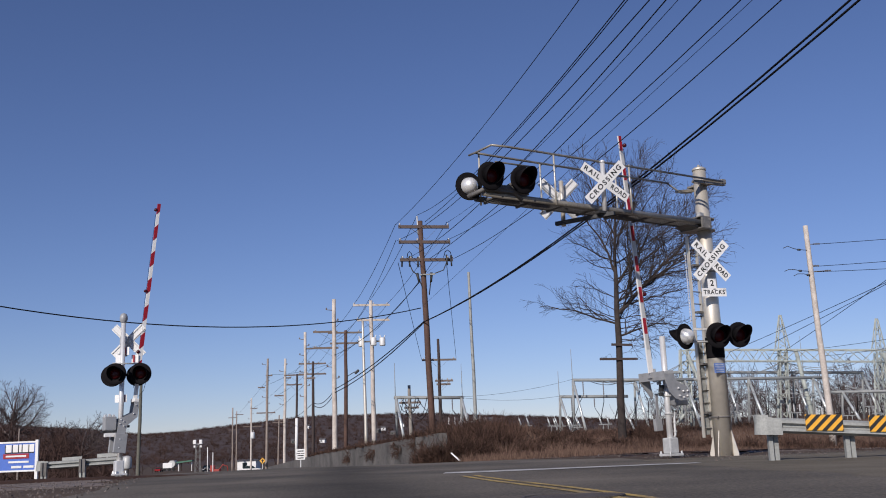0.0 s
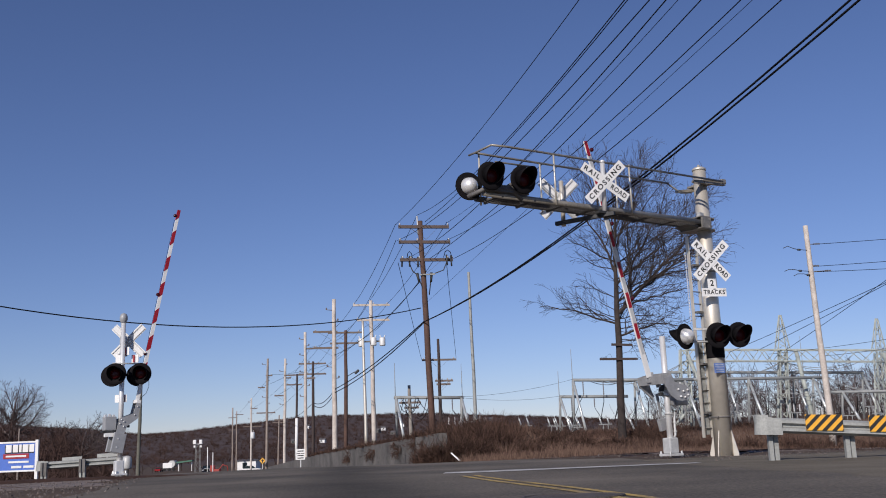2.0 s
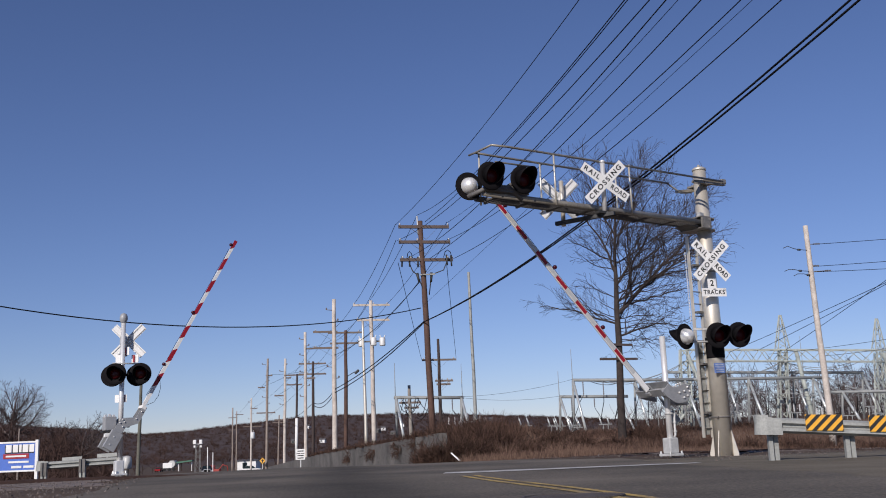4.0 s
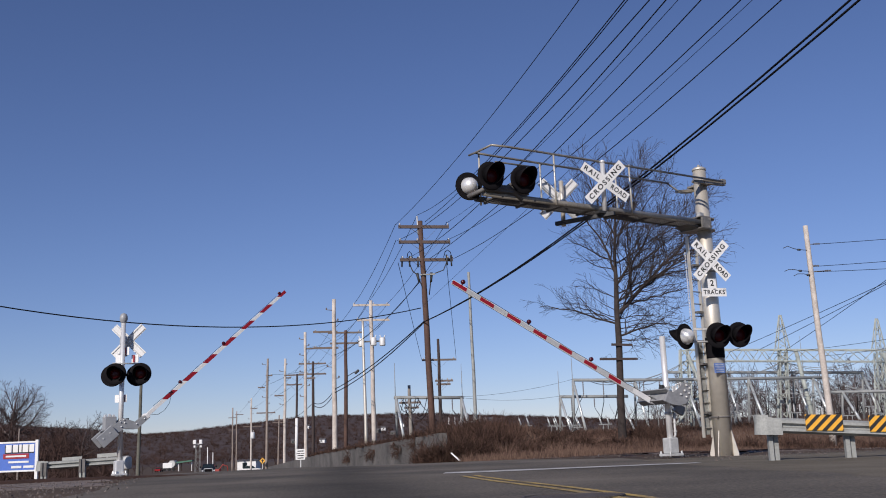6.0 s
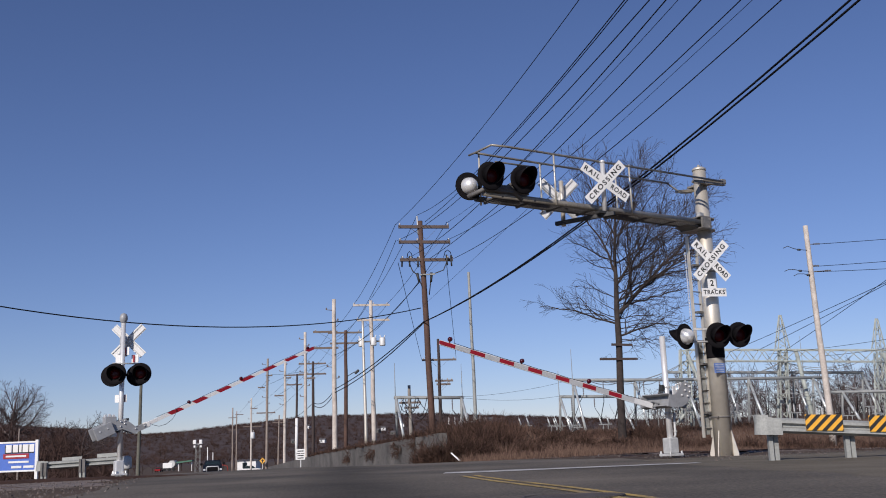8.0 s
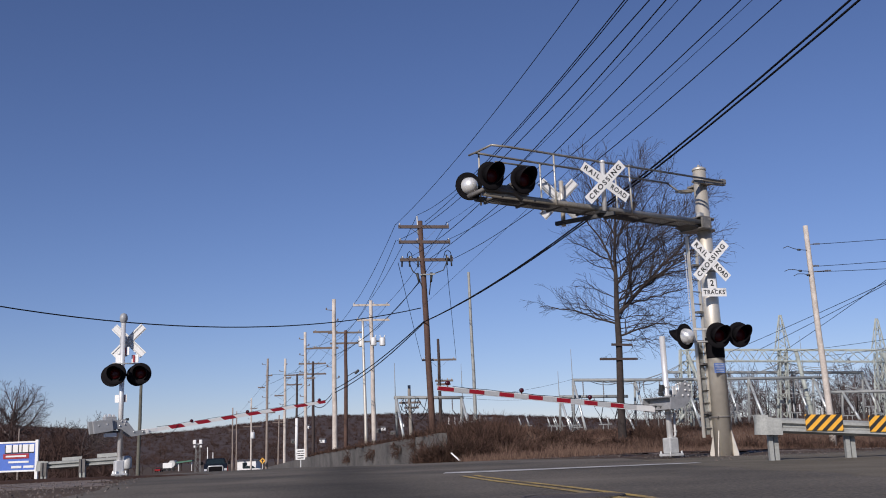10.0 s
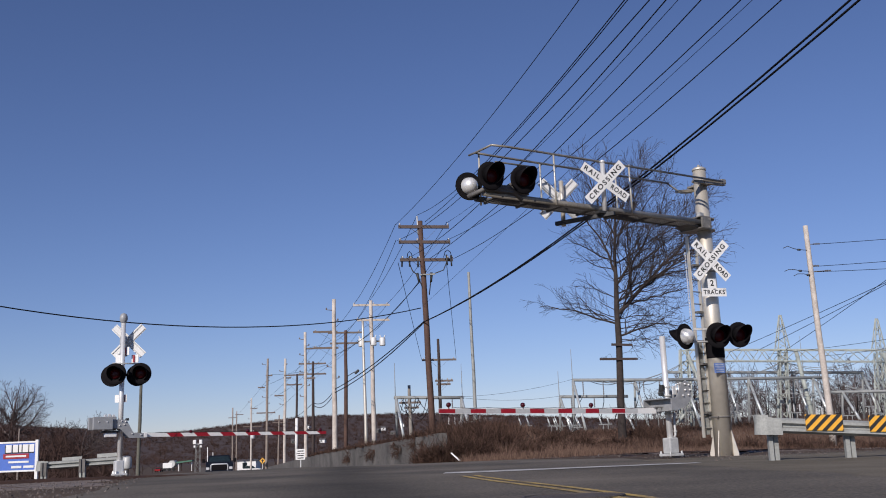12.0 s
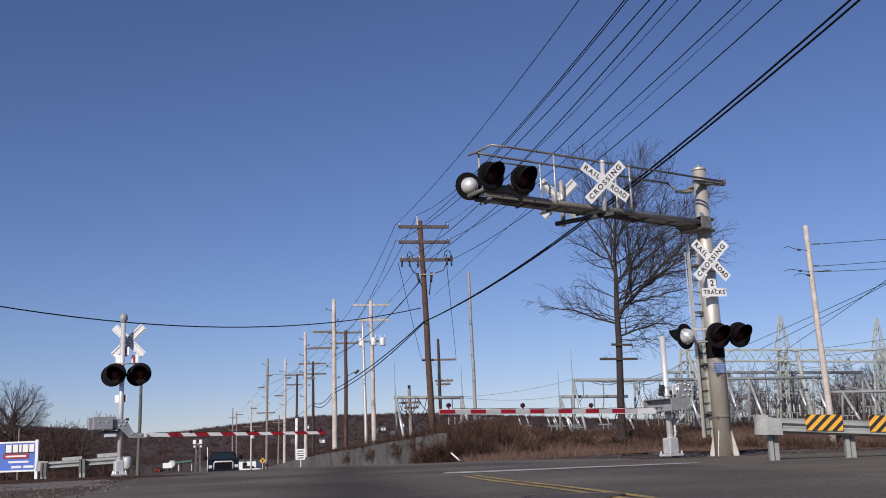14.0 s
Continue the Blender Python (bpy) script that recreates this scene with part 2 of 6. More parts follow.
def lettering(name, text, size, m, material, parent, bold=0.006, width=None, space=1.0):
    cu = bpy.data.curves.new(name, "FONT")
    cu.body, cu.size, cu.align_x, cu.align_y, cu.offset, cu.extrude = text, size, "CENTER", "CENTER", bold, 0.002
    cu.space_character = space
    tmp = new(name, cu)
    bpy.context.view_layer.update()
    me = bpy.data.meshes.new_from_object(tmp.evaluated_get(bpy.context.evaluated_depsgraph_get()))
    bpy.data.objects.remove(tmp)
    if width:
        xs = [v.co.x for v in me.vertices]
        k = width / (max(xs) - min(xs))
        for v in me.vertices:
            v.co.x *= k
    me.transform(m)
    me.materials.clear()
    me.materials.append(material)
    ob = new(name, me)
    ob.parent = parent
    return ob


# ---- ground ----
TX, TY = math.cos(radians(32)), math.sin(radians(32))


def across(x, y):
    return -TY * x + TX * y


def along(x, y):
    return TX * x + TY * y


def smooth01(v):
    v = np.clip(v, 0, 1)
    return v * v * (3 - 2 * v)


def wall_x(y):
    return -0.57 - 0.249 * (y - 38)


def wall_top(y):
    return np.interp(y, [30, 38, 51, 75, 100, 130, 200, 400], [1.1, 0.97, 0.71, 0.28, -0.4, -1.26, -2.8, -4.0])


def low_ground(x, y):
    q = across(x, y) - 30
    z = np.interp(q, [0, 16, 34, 51, 70, 96, 129, 260, 700], [0, -0.6, -1.3, -1.75, -1.97, -2.4, -3, -4, -5])
    dip = -np.clip((along(x, y) - 23) * 0.03, 0, 0.5) * (1 - smooth01((across(x, y) - 26) / 10))
    rise = 0.22 * (1 - smooth01((np.abs(x + 0.2275 * y) - 2.5) / 3)) * smooth01((y - 52) / 12) * (1 - smooth01((y - 150) / 60))
    fall = -0.14 * smooth01((y - 30.5) / 3.5) * (1 - smooth01((np.abs(x + 0.7) - 2.0) / 2.2)) * (1 - smooth01((y - 45) / 10))
    return z + dip * smooth01((across(x, y) - 14) / 4) + rise + fall


def ground_z(x, y):
    w = x - wall_x(y)
    q = across(x, y) - 30
    high = wall_top(y) - 0.08 + 0.75 * smooth01((w - 0.5) / 9)
    flat = np.interp(y, [38, 48, 60, 70], [0.2, 0.45, 0.75, 1.0])
    high = high + (flat - high) * smooth01((x - 2.5) / 3.5)
    k = smooth01((q - 1.5) / 8) * np.where(w > 1.0, 1.0, 0.0) * (1 - smooth01((y - 260) / 200))
    low = low_ground(x, y)
    return low + np.maximum(high - low, 0) * k


def axis(lo, hi, fine_lo, fine_hi, step, grow):
    v = list(np.arange(fine_lo, fine_hi + 1e-6, step))
    s = step
    while v[-1] < hi:
        s *= grow
        v.append(v[-1] + s)
    s = step
    while v[0] > lo:
        s *= grow
        v.insert(0, v[0] - s)
    return np.array(v)


def grid_mesh(name, xs, ys, zf, material):
    X, Y = np.meshgrid(xs, ys)
    Z = zf(X, Y)
    verts = np.stack([X, Y, Z], -1).reshape(-1, 3).tolist()
    nx = len(xs)
    faces = [(j * nx + i, j * nx + i + 1, (j + 1) * nx + i + 1, (j + 1) * nx + i) for j in range(len(ys) - 1) for i in range(nx - 1)]
    return raw(name, verts, faces, material, True)


tagged(grid_mesh("ground", axis(-2600, 2600, -60, 60, 0.75, 1.12), axis(-300, 3500, -6, 150, 0.75, 1.12), ground_z, M_GROUND),
       "brown winter soil with thin dead grass", "ground", kind="structure")

# the road: centre line and edges by distance ahead
RY = [-30, 0, 8.75, 16.2, 19.6, 26, 33, 69, 100, 150, 260, 420]
C_Y = [-30, 0, 8.2, 10.7, 13.65, 15.2, 18.3, 26, 33, 69, 100, 150, 260, 420]
R_CENTRE = [7.5, 2.9, 1.52, 1.15, 0.62, 0.40, 0.0, -1.9, -3.9, -12.9, -20.6, -33, -60, -99]
R_LEFT = [-8, -5.0, -4.6, -5.6, -6.6, -7.9, -8.6, -16.9, -24.6, -37, -64, -103]
R_RIGHT = [13, 6.4, 4.75, 4.35, 4.5, 4.3, 0.6, -8.9, -16.6, -29, -56, -95]


def road_z(x, y):
    return low_ground(x, y) + 0.025


def strip(name, ys, left, right, cols, lift, material):
    verts, faces = [], []
    for y in ys:
        l, r = left(y), right(y)
        for i in range(cols + 1):
            x = l + (r - l) * i / cols
            verts.append((x, y, float(road_z(x, y)) + lift))
    n = cols + 1
    for j in range(len(ys) - 1):
        for i in range(cols):
            faces.append((j * n + i, j * n + i + 1, (j + 1) * n + i + 1, (j + 1) * n + i))
    return raw(name, verts, faces, material, True)


def centre(y):
    return float(np.interp(y, C_Y, R_CENTRE))


YS = list(np.arange(-30, 60, 0.5)) + list(np.arange(60, 421, 4.0))
tagged(strip("road", YS, lambda y: float(np.interp(y, RY, R_LEFT)), lambda y: float(np.interp(y, RY, R_RIGHT)), 24, 0, M_ASPHALT),
       "worn grey asphalt road over the level crossing", "road", kind="structure")
for off in (-0.10, 0.10):
    tagged(strip("centre_line", list(np.arange(-30, 16.4, 0.25)), lambda y: centre(y) + off - 0.05, lambda y: centre(y) + off + 0.05, 1, 0.006, M_ROADYELLOW),
           "worn yellow double centre line painted on asphalt", "road marking", kind="structure")
tagged(strip("shoulder", list(np.arange(-30, 23.1, 0.5)), lambda y: float(np.interp(y, RY, R_RIGHT)) - 0.25 + 0.12 * math.sin(y * 1.7), lambda y: float(np.interp(y, RY, R_RIGHT)) + 5.5, 14, 0.0015, M_SHOULDER),
       "sandy grey gravel shoulder beside the road", "shoulder", kind="structure")
bm = bmesh.new()
stop_pts = [(-0.16, 17.9), (0.3, 17.75), (4.45, 18.2), (4.45, 18.75), (-0.12, 18.75)]
bm.faces.new([bm.verts.new((x, y, 0.033)) for x, y in stop_pts])
tagged(part("stop_line", bm, M_ROADWHITE), "worn white stop line across the lane", "road marking", kind="structure")
bm = bmesh.new()
lathe(bm, [(0.45, 0.026), (0.45, 0.040), (0.425, 0.040), (0.42, 0.030), (0.405, 0.030), (0.40, 0.035), (0.0, 0.035)], pose(1.04, 8.93, 0), 40, False)
tagged(part("manhole_cover", bm, M_IRON), "dark iron manhole cover set in the asphalt", "manhole", kind="structure")

# ---- tracks ----
for name, c in (("track_bed", 22.2), ("track_bed", 26.3)):
    verts, faces = [], []
    ss = np.arange(-60, 90, 1.0)
    prof = [(-2.0, -0.10), (-1.5, 0.03), (1.5, 0.03), (2.0, -0.10)]
    for s in ss:
        for o, h in prof:
            a = c + o
            x, y = TX * s - TY * a, TY * s + TX * a
            verts.append((x, y, float(low_ground(x, y)) + h))
    for j in range(len(ss) - 1):
        s = ss[j]
        x, y = TX * s - TY * c, TY * s + TX * c
        if np.interp(y, RY, R_LEFT) - 1.2 < x < np.interp(y, RY, R_RIGHT) + 5.0:
            continue
        for i in range(3):
            faces.append((j * 4 + i, j * 4 + i + 1, j * 4 + i + 5, j * 4 + i + 4))
    tagged(raw(name, verts, faces, M_BALLAST), "grey crushed stone ballast under the rails", "track bed", kind="structure")
for c in (22.2, 26.3):
    for o in (-0.7175, 0.7175):
        bm = bmesh.new()
        ss = np.arange(-50, 81, 5.0)
        for s0, s1 in zip(ss[:-1], ss[1:]):
            pts = []
            for s in (s0, s1):
                a = c + o
                x, y = TX * s - TY * a, TY * s + TX * a
                inside = np.interp(y, RY, R_LEFT) - 1 < x < np.interp(y, RY, R_RIGHT) + 6
                pts.append(Vector((x, y, float(low_ground(x, y)) + (-0.05 if inside else 0.035))))
            beam(bm, pts[0], pts[1], 0.07, 0.12)
        tagged(part("rail", bm, M_STEEL_RAIL), "rusty brown steel rail of the crossing track", "rail", "track rails", "structure")

# ---- retaining wall ----
wall = tagged(new("wall_retaining"), "weathered grey concrete retaining wall beside the road", "wall", kind="structure")
ys = [37.4 + 6.0 * i for i in range(17)]
for y0, y1 in zip(ys[:-1], ys[1:]):
    bm = bmesh.new()
    y1 -= 0.03
    vs = []
    for y in (y0, y1):
        x, zt = wall_x(y), float(wall_top(y))
        for dx, z in ((0, -3.5), (0, zt), (0.3, zt), (0.3, -3.5)):
            vs.append(bm.verts.new((x + dx, y, z)))
    for i in range(4):
        bm.faces.new((vs[i], vs[(i + 1) % 4], vs[4 + (i + 1) % 4], vs[4 + i]))
    bm.faces.new(vs[:4])
    bm.faces.new(vs[4:])
    part("wall_panel", bm, M_CONCRETE, wall)

# ---- hills ----
HX = [-1600, -900, -533, -432, -365, -312, -245, -185, -131, -24, 103, 203, 420, 900, 1600]
HZ = [60, 56, 44, 34, 27, 28, 34, 37.5, 39, 37.5, 29, 21, 17, 18, 20]


def hill_z(x, y):
    peak = np.interp(x * 1200 / np.maximum(y, 300), HX, HZ)
    up = smooth01((y - 520) / 680)
    nz = np.sin(x * 0.021 + 1.3) * np.cos(y * 0.013) + 0.6 * np.sin(x * 0.053 + y * 0.031)
    return -6 + (peak + 6 + nz * 1.0) * up


tagged(grid_mesh("backdrop", np.linspace(-1900, 1900, 200), np.linspace(500, 1330, 50), hill_z, M_HILL),
       "brown wooded hills under bare winter trees", "hill", kind="structure")


def fan_tree(V, F, x, y, z, h, w, k, rng):
    """A far bare tree: a fan of thin upright slivers."""
    for _ in range(k):
        a = rng.uniform(-1, 1)
        bx, by = x + rng.uniform(-0.1, 0.1) * w, y + rng.uniform(-0.1, 0.1) * w
        z0 = z + h * rng.uniform(0, 0.35)
        top = (x + a * w * 0.5, y + rng.uniform(-0.5, 0.5) * w, z + h * (1 - 0.35 * a * a) * rng.uniform(0.75, 1.05))
        t = min(w * rng.uniform(0.012, 0.03), rng.uniform(0.04, 0.16))
        i = len(V)
        V.extend([(bx - t, by, z0), (bx + t, by, z0), top])
        F.append((i, i + 1, i + 2))


rng = random.Random(5)
V, F = [], []
for _ in range(16000):
    y = rng.uniform(620, 1290)
    x = rng.uniform(-0.62, 0.62) * y
    fan_tree(V, F, x, y, float(hill_z(x, y)) - 1, rng.uniform(2.6, 5.2), rng.uniform(6, 11), 14, rng)
tagged(raw("hillside_woods", V, F, M_WOODS), "bare brown woods covering the distant hills", "woods", kind="stuff")


# ---- bare trees ----
def grow(V, F, p, d, length, r, depth, rng, lift=0.12, spread=0.55, n=6, split=3, twig=0.010):
    """Adds a limb of several bent pieces and its side branches."""
    steps = 4 if depth > 1 else 3
    bend = 0.20 + 0.05 * (4 - min(depth, 4))
    k = max(3, n)
    ring = None
    for s in range(steps + 1):
        f = s / steps
        rr = max(r * (1 - 0.62 * f), twig * 0.5)
        q = d.to_track_quat("Z", "Y").to_matrix()
        cur = len(V)
        for i in range(k):
            a = 2 * math.pi * i / k
            V.append(tuple(p + q @ Vector((rr * math.cos(a), rr * math.sin(a), 0))))
        if ring is not None:
            for i in range(k):
                F.append((ring + i, ring + (i + 1) % k, cur + (i + 1) % k, cur + i))
        ring = cur
        if s == steps:
            break
        if depth > 0 and s >= 1:
            for _ in range(split if s == steps - 1 else max(1, split - 1)):
                ax = d.orthogonal().normalized()
                ax.rotate(Matrix.Rotation(rng.uniform(0, 2 * math.pi), 3, d))
                nd = d.copy()
                nd.rotate(Matrix.Rotation(rng.uniform(0.55, 1.25) * spread * 1.35, 3, ax))
                nd.z += lift * 0.4
                grow(V, F, p.copy(), nd.normalized(), length * rng.uniform(0.46, 0.78), max(rr * (rng.uniform(0.58, 0.80) if depth >= 3 else rng.uniform(0.45, 0.68)), twig), depth - 1, rng, lift, spread, n - 1, split, twig)
        p = p + d * (length / steps)
        d = (d + Vector((rng.uniform(-1, 1), rng.uniform(-1, 1), rng.uniform(-0.4, 1) * lift * 2)) * bend).normalized()


def bough(V, F, p, d, length, r, level, rng, rise_end=None, twig=0.005, n=6, unit=1.0):
    """A crooked limb with alternate side shoots, down to fine twigs."""
    steps = max(3, int(length / unit / (0.30, 0.20, 0.15, 0.13)[3 - level]))
    seg, ring, side = length / steps, None, rng.choice((-1, 1))
    flat = math.atan2(d.y, d.x)
    rise = math.asin(max(-1.0, min(1.0, d.z)))
    for s in range(steps + 1):
        f = s / steps
        rr = max(r * (1 - 0.80 * f), twig * (0.6 if s == steps else 1.0))
        q = d.to_track_quat("Z", "Y").to_matrix()
        cur = len(V)
        for i in range(n):
            a = 2 * math.pi * i / n
            V.append(tuple(p + q @ Vector((rr * math.cos(a), rr * math.sin(a), 0))))
        if ring is not None:
            for i in range(n):
                F.append((ring + i, ring + (i + 1) % n, cur + (i + 1) % n, cur + i))
        ring = cur
        if s == steps:
            break
        if level > 0 and s > 0 and rng.random() < (0.95, 0.82, 0.58)[3 - level]:
            side = -side
            ax = d.cross(Vector((rng.uniform(-1, 1), rng.uniform(0.1, 1), rng.uniform(-1, 1)))).normalized()
            nd = d.copy()
            nd.rotate(Matrix.Rotation(side * rng.uniform(0.35, 0.90), 3, ax))
            nd.z += 0.08
            ln = length * rng.uniform(0.34, 0.68) * (1.10 - 0.55 * f)
            bough(V, F, p.copy(), nd.normalized(), max(ln, 0.30 * unit), max(rr * rng.uniform(0.42, 0.66), twig), level - 1, rng, None, twig, max(3, n - 2), unit)
        p = p + d * seg
        k = 0.20 if level == 3 else 0.30
        flat += rng.uniform(-k, k)
        aim = rise if rise_end is None else rise + (rise_end - rise) * f
        cr = aim + rng.uniform(-k, k)
        d = Vector((math.cos(flat) * math.cos(cr), math.sin(flat) * math.cos(cr), math.sin(cr)))


def bare_tree(name, m, trunk_pts, radii, limbs, label, seed, twig, bark=None, unit=1.0):
    """A trunk through given heights, with main limbs (height, azimuth, first rise, last rise, length, radius)."""
    rng = random.Random(seed)
    ob = thing(name, m, label, "tree")
    bm = bmesh.new()
    for (a, ra), (b, rb) in zip(zip(trunk_pts[:-1], radii[:-1]), zip(trunk_pts[1:], radii[1:])):
        tube(bm, a, b, ra, rb, 12, False)
    part("trunk", bm, bark or M_BARK, ob)
    V, F = [], []
    for h, az, r0, r1, ln, r in limbs:
        i = max(j for j in range(len(trunk_pts) - 1) if trunk_pts[j][2] <= h + 1e-6)
        a, b = Vector(trunk_pts[i]), Vector(trunk_pts[i + 1])
        p = a.lerp(b, min(1.0, (h - a.z) / (b.z - a.z)))
        d = Vector((math.cos(az) * math.cos(r0), math.sin(az) * math.cos(r0), math.sin(r0)))
        bough(V, F, p, d, ln, r, 3, rng, r1, twig, 6, unit)
    cr = raw("crown", V, F, bark or M_BARK)
    cr.parent = ob
    return ob


# ---- crossing signals ----
def facing(x, y, z, dx, dy):
    """A frame whose z axis points along (dx, dy) and whose y axis is up."""
    f = Vector((dx, dy, 0)).normalized()
    r = Vector((0, 0, 1)).cross(f)
    m = Matrix((r, Vector((0, 0, 1)), f)).transposed().to_4x4()
    return Matrix.Translation((x, y, z)) @ m


def signal_light(parent, m):
    """A flashing light: silver housing behind a black disc, with a hood over a red lens."""
    bm = bmesh.new()
    lathe(bm, [(0.318, -0.015), (0.318, 0.0), (0.308, 0.012), (0.17, 0.004), (0.16, -0.01)], m, 32)
    disc = part("background_disc", bm, M_BLACK, parent, "round matt black background disc")
    bm = bmesh.new()
    lathe(bm, [(0.0, -0.25), (0.07, -0.24), (0.135, -0.195), (0.175, -0.12), (0.195, -0.03), (0.195, -0.016)], m, 24)
    box(bm, m @ Vector((0, -0.17, -0.07)), (0.06, 0.06, 0.06))
    part("lamp_housing", bm, M_BRIGHT, disc, "rounded silver lamp housing")
    bm = bmesh.new()
    lathe(bm, [(0.152, 0.0), (0.15, 0.02), (0.11, 0.05), (0.05, 0.064), (0.0, 0.068)], m, 24)
    part("lens", bm, M_LENS, disc, "domed red lens")
    bm = bmesh.new()
    n, rows = 20, []
    for z0, r in ((0.0, 0.212), (1.0, 0.206)):
        for rr in (r, r - 0.008):
            ring = []
            for i in range(n + 1):
                a = radians(-62 + 304 * i / n)
                reach = 0.03 + 0.40 * (0.5 + 0.5 * math.sin(a)) if z0 else 0.0
                ring.append(bm.verts.new(m @ Vector((rr * math.cos(a), rr * math.sin(a), reach))))
            rows.append(ring)
    for i in range(n):
        for p, q in ((0, 2), (2, 3), (3, 1), (1, 0)):
            f = bm.faces.new((rows[p][i], rows[p][i + 1], rows[q][i + 1], rows[q][i]))
            f.smooth = True
    part("hood", bm, M_BLACK, disc, "black sun hood")
    return disc


def crossbuck(parent, x, y, z, text=True, turn=0.0, lean=(-45, 45), half=0.61):
    """Two crossed white blades facing local +y, turned about z by some degrees; bare blades show their backs."""
    for ang, front in ((lean[0], 0.0), (lean[1], 0.012)):
        bm = bmesh.new()
        r = Matrix.Translation((x, y, z)) @ Matrix.Rotation(radians(turn), 4, "Z") @ Matrix.Translation((0, front, 0)) @ Matrix.Rotation(radians(ang), 4, "Y")
        slab(bm, [(-half, -0.1145), (half, -0.1145), (half, 0.1145), (-half, 0.1145)], 0.008, r)
        bl = part("blade", bm, M_WHITE if text else M_SIGN_BACK, parent, "white crossbuck blade with black letters" if text else "white crossbuck blade seen from its bare back")
        if not text:
            for o in (-0.075, 0.075):
                bm = bmesh.new()
                slab(bm, [(-0.6, o - 0.014), (0.6, o - 0.014), (0.6, o + 0.014), (-0.6, o + 0.014)], 0.02, r @ Matrix.Translation((0, 0.014, 0)))
                part("stiffener", bm, M_GALV, bl)
            continue
        # letters run towards local -x, as seen from +y
        up = r @ Matrix.Translation((0, 0.008, 0)) @ Matrix.Rotation(radians(180), 4, "Z") @ Matrix.Rotation(radians(90), 4, "X")
        if ang < 0:
            lettering("lettering", "RAIL", 0.165, up @ Matrix.Translation((-0.36 * half / 0.61, 0, 0)), M_INK, bl, 0.0035, 0.40 * half / 0.61, 1.35)
            lettering("lettering", "ROAD", 0.165, up @ Matrix.Translation((0.36 * half / 0.61, 0, 0)), M_INK, bl, 0.0035, 0.40 * half / 0.61, 1.15)
        else:
            lettering("lettering", "CROSSING", 0.165, up, M_INK, bl, 0.0035, 1.06 * half / 0.61, 1.35)


def toward(az, dx, dy):
    """A world direction in the frame of a thing turned by az degrees."""
    v = Matrix.Rotation(radians(-az), 3, "Z") @ Vector((dx, dy, 0))
    return v.x, v.y


A_SIG = 212.0
canti = thing("cantilever_signal", pose(6.68, 25.0, -0.04, 0, 0, A_SIG), "silver cantilever crossing signal with crossbucks and lights on a mast", "crossing signal")
bm = bmesh.new()
tube(bm, (0, 0, 0.02), (0, 0, 7.25), 0.235, 0.165, 28)
part("mast", bm, M_SILVER, canti, "tapered silver mast")
bm = bmesh.new()
lathe(bm, [(0.18, 7.25), (0.18, 7.30), (0.12, 7.34), (0.05, 7.36), (0.03, 7.41), (0, 7.42)], None, 20)
part("mast_cap", bm, M_SILVER, canti)
bm = bmesh.new()
box(bm, (0, 0, 0.015), (0.75, 0.75, 0.03))
part("base_plate", bm, M_GALV, canti)
for k in range(4):
    bm = bmesh.new()
    slab(bm, [(0.2, 0.03), (0.37, 0.03), (0.37, 0.10), (0.215, 0.70), (0.2, 0.70)], 0.02, Matrix.Rotation(radians(20 + 90 * k), 4, "Z"))
    part("base_gusset", bm, M_SILVER, canti, "welded triangular base gusset")
bm = bmesh.new()
lathe(bm, [(0.225, 0.96), (0.24, 0.96), (0.24, 1.0), (0.225, 1.0)], None, 20)
for a in (25, 115, 205, 295):
    box(bm, (0.27 * math.cos(radians(a)), 0.27 * math.sin(radians(a)), 0.98), (0.08, 0.05, 0.035), Matrix.Rotation(radians(a), 3, "Z"), 0.006)
part("band", bm, M_GALV_DULL_SHADE, canti)
# walkway arm
# far chord, grating and crossbars are coloured dark to imitate underside shade
for y, z in ((0.30, 5.80), (-0.28, 5.83)):
    bm = bmesh.new()
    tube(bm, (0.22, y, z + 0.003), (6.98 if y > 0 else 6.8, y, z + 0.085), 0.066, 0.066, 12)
    part("walkway_chord", bm, M_GALV_DULL_SHADE if y < 0 else M_WEATHERED, canti, "long walkway tube, the far one coloured dark as in shade")
bm = bmesh.new()
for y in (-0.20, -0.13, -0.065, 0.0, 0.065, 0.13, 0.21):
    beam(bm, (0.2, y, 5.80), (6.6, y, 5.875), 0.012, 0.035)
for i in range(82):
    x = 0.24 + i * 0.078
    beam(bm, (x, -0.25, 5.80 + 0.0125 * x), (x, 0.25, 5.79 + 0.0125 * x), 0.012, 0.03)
part("walkway_grating", bm, M_GALV_DULL_SHADE, canti, "open steel walkway grating in a tone darkened for shade")
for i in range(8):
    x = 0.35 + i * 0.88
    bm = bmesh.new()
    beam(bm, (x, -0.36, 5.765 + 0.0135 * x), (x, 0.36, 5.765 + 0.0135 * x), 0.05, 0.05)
    part("crossbar", bm, M_GALV_DULL_SHADE, canti)
for z in (5.64, 5.93):
    bm = bmesh.new()
    lathe(bm, [(0.15, z), (0.31, z), (0.31, z + 0.025), (0.15, z + 0.025)], Matrix.Translation((0.03, 0, 0)) @ Matrix.Rotation(radians(22.5), 4, "Z"), 8, False)
    box(bm, (0.30, 0, z + 0.0125), (0.34, 0.72, 0.024))
    part("mast_flange", bm, M_WEATHERED, canti, "flat bolted flange plate round the mast")
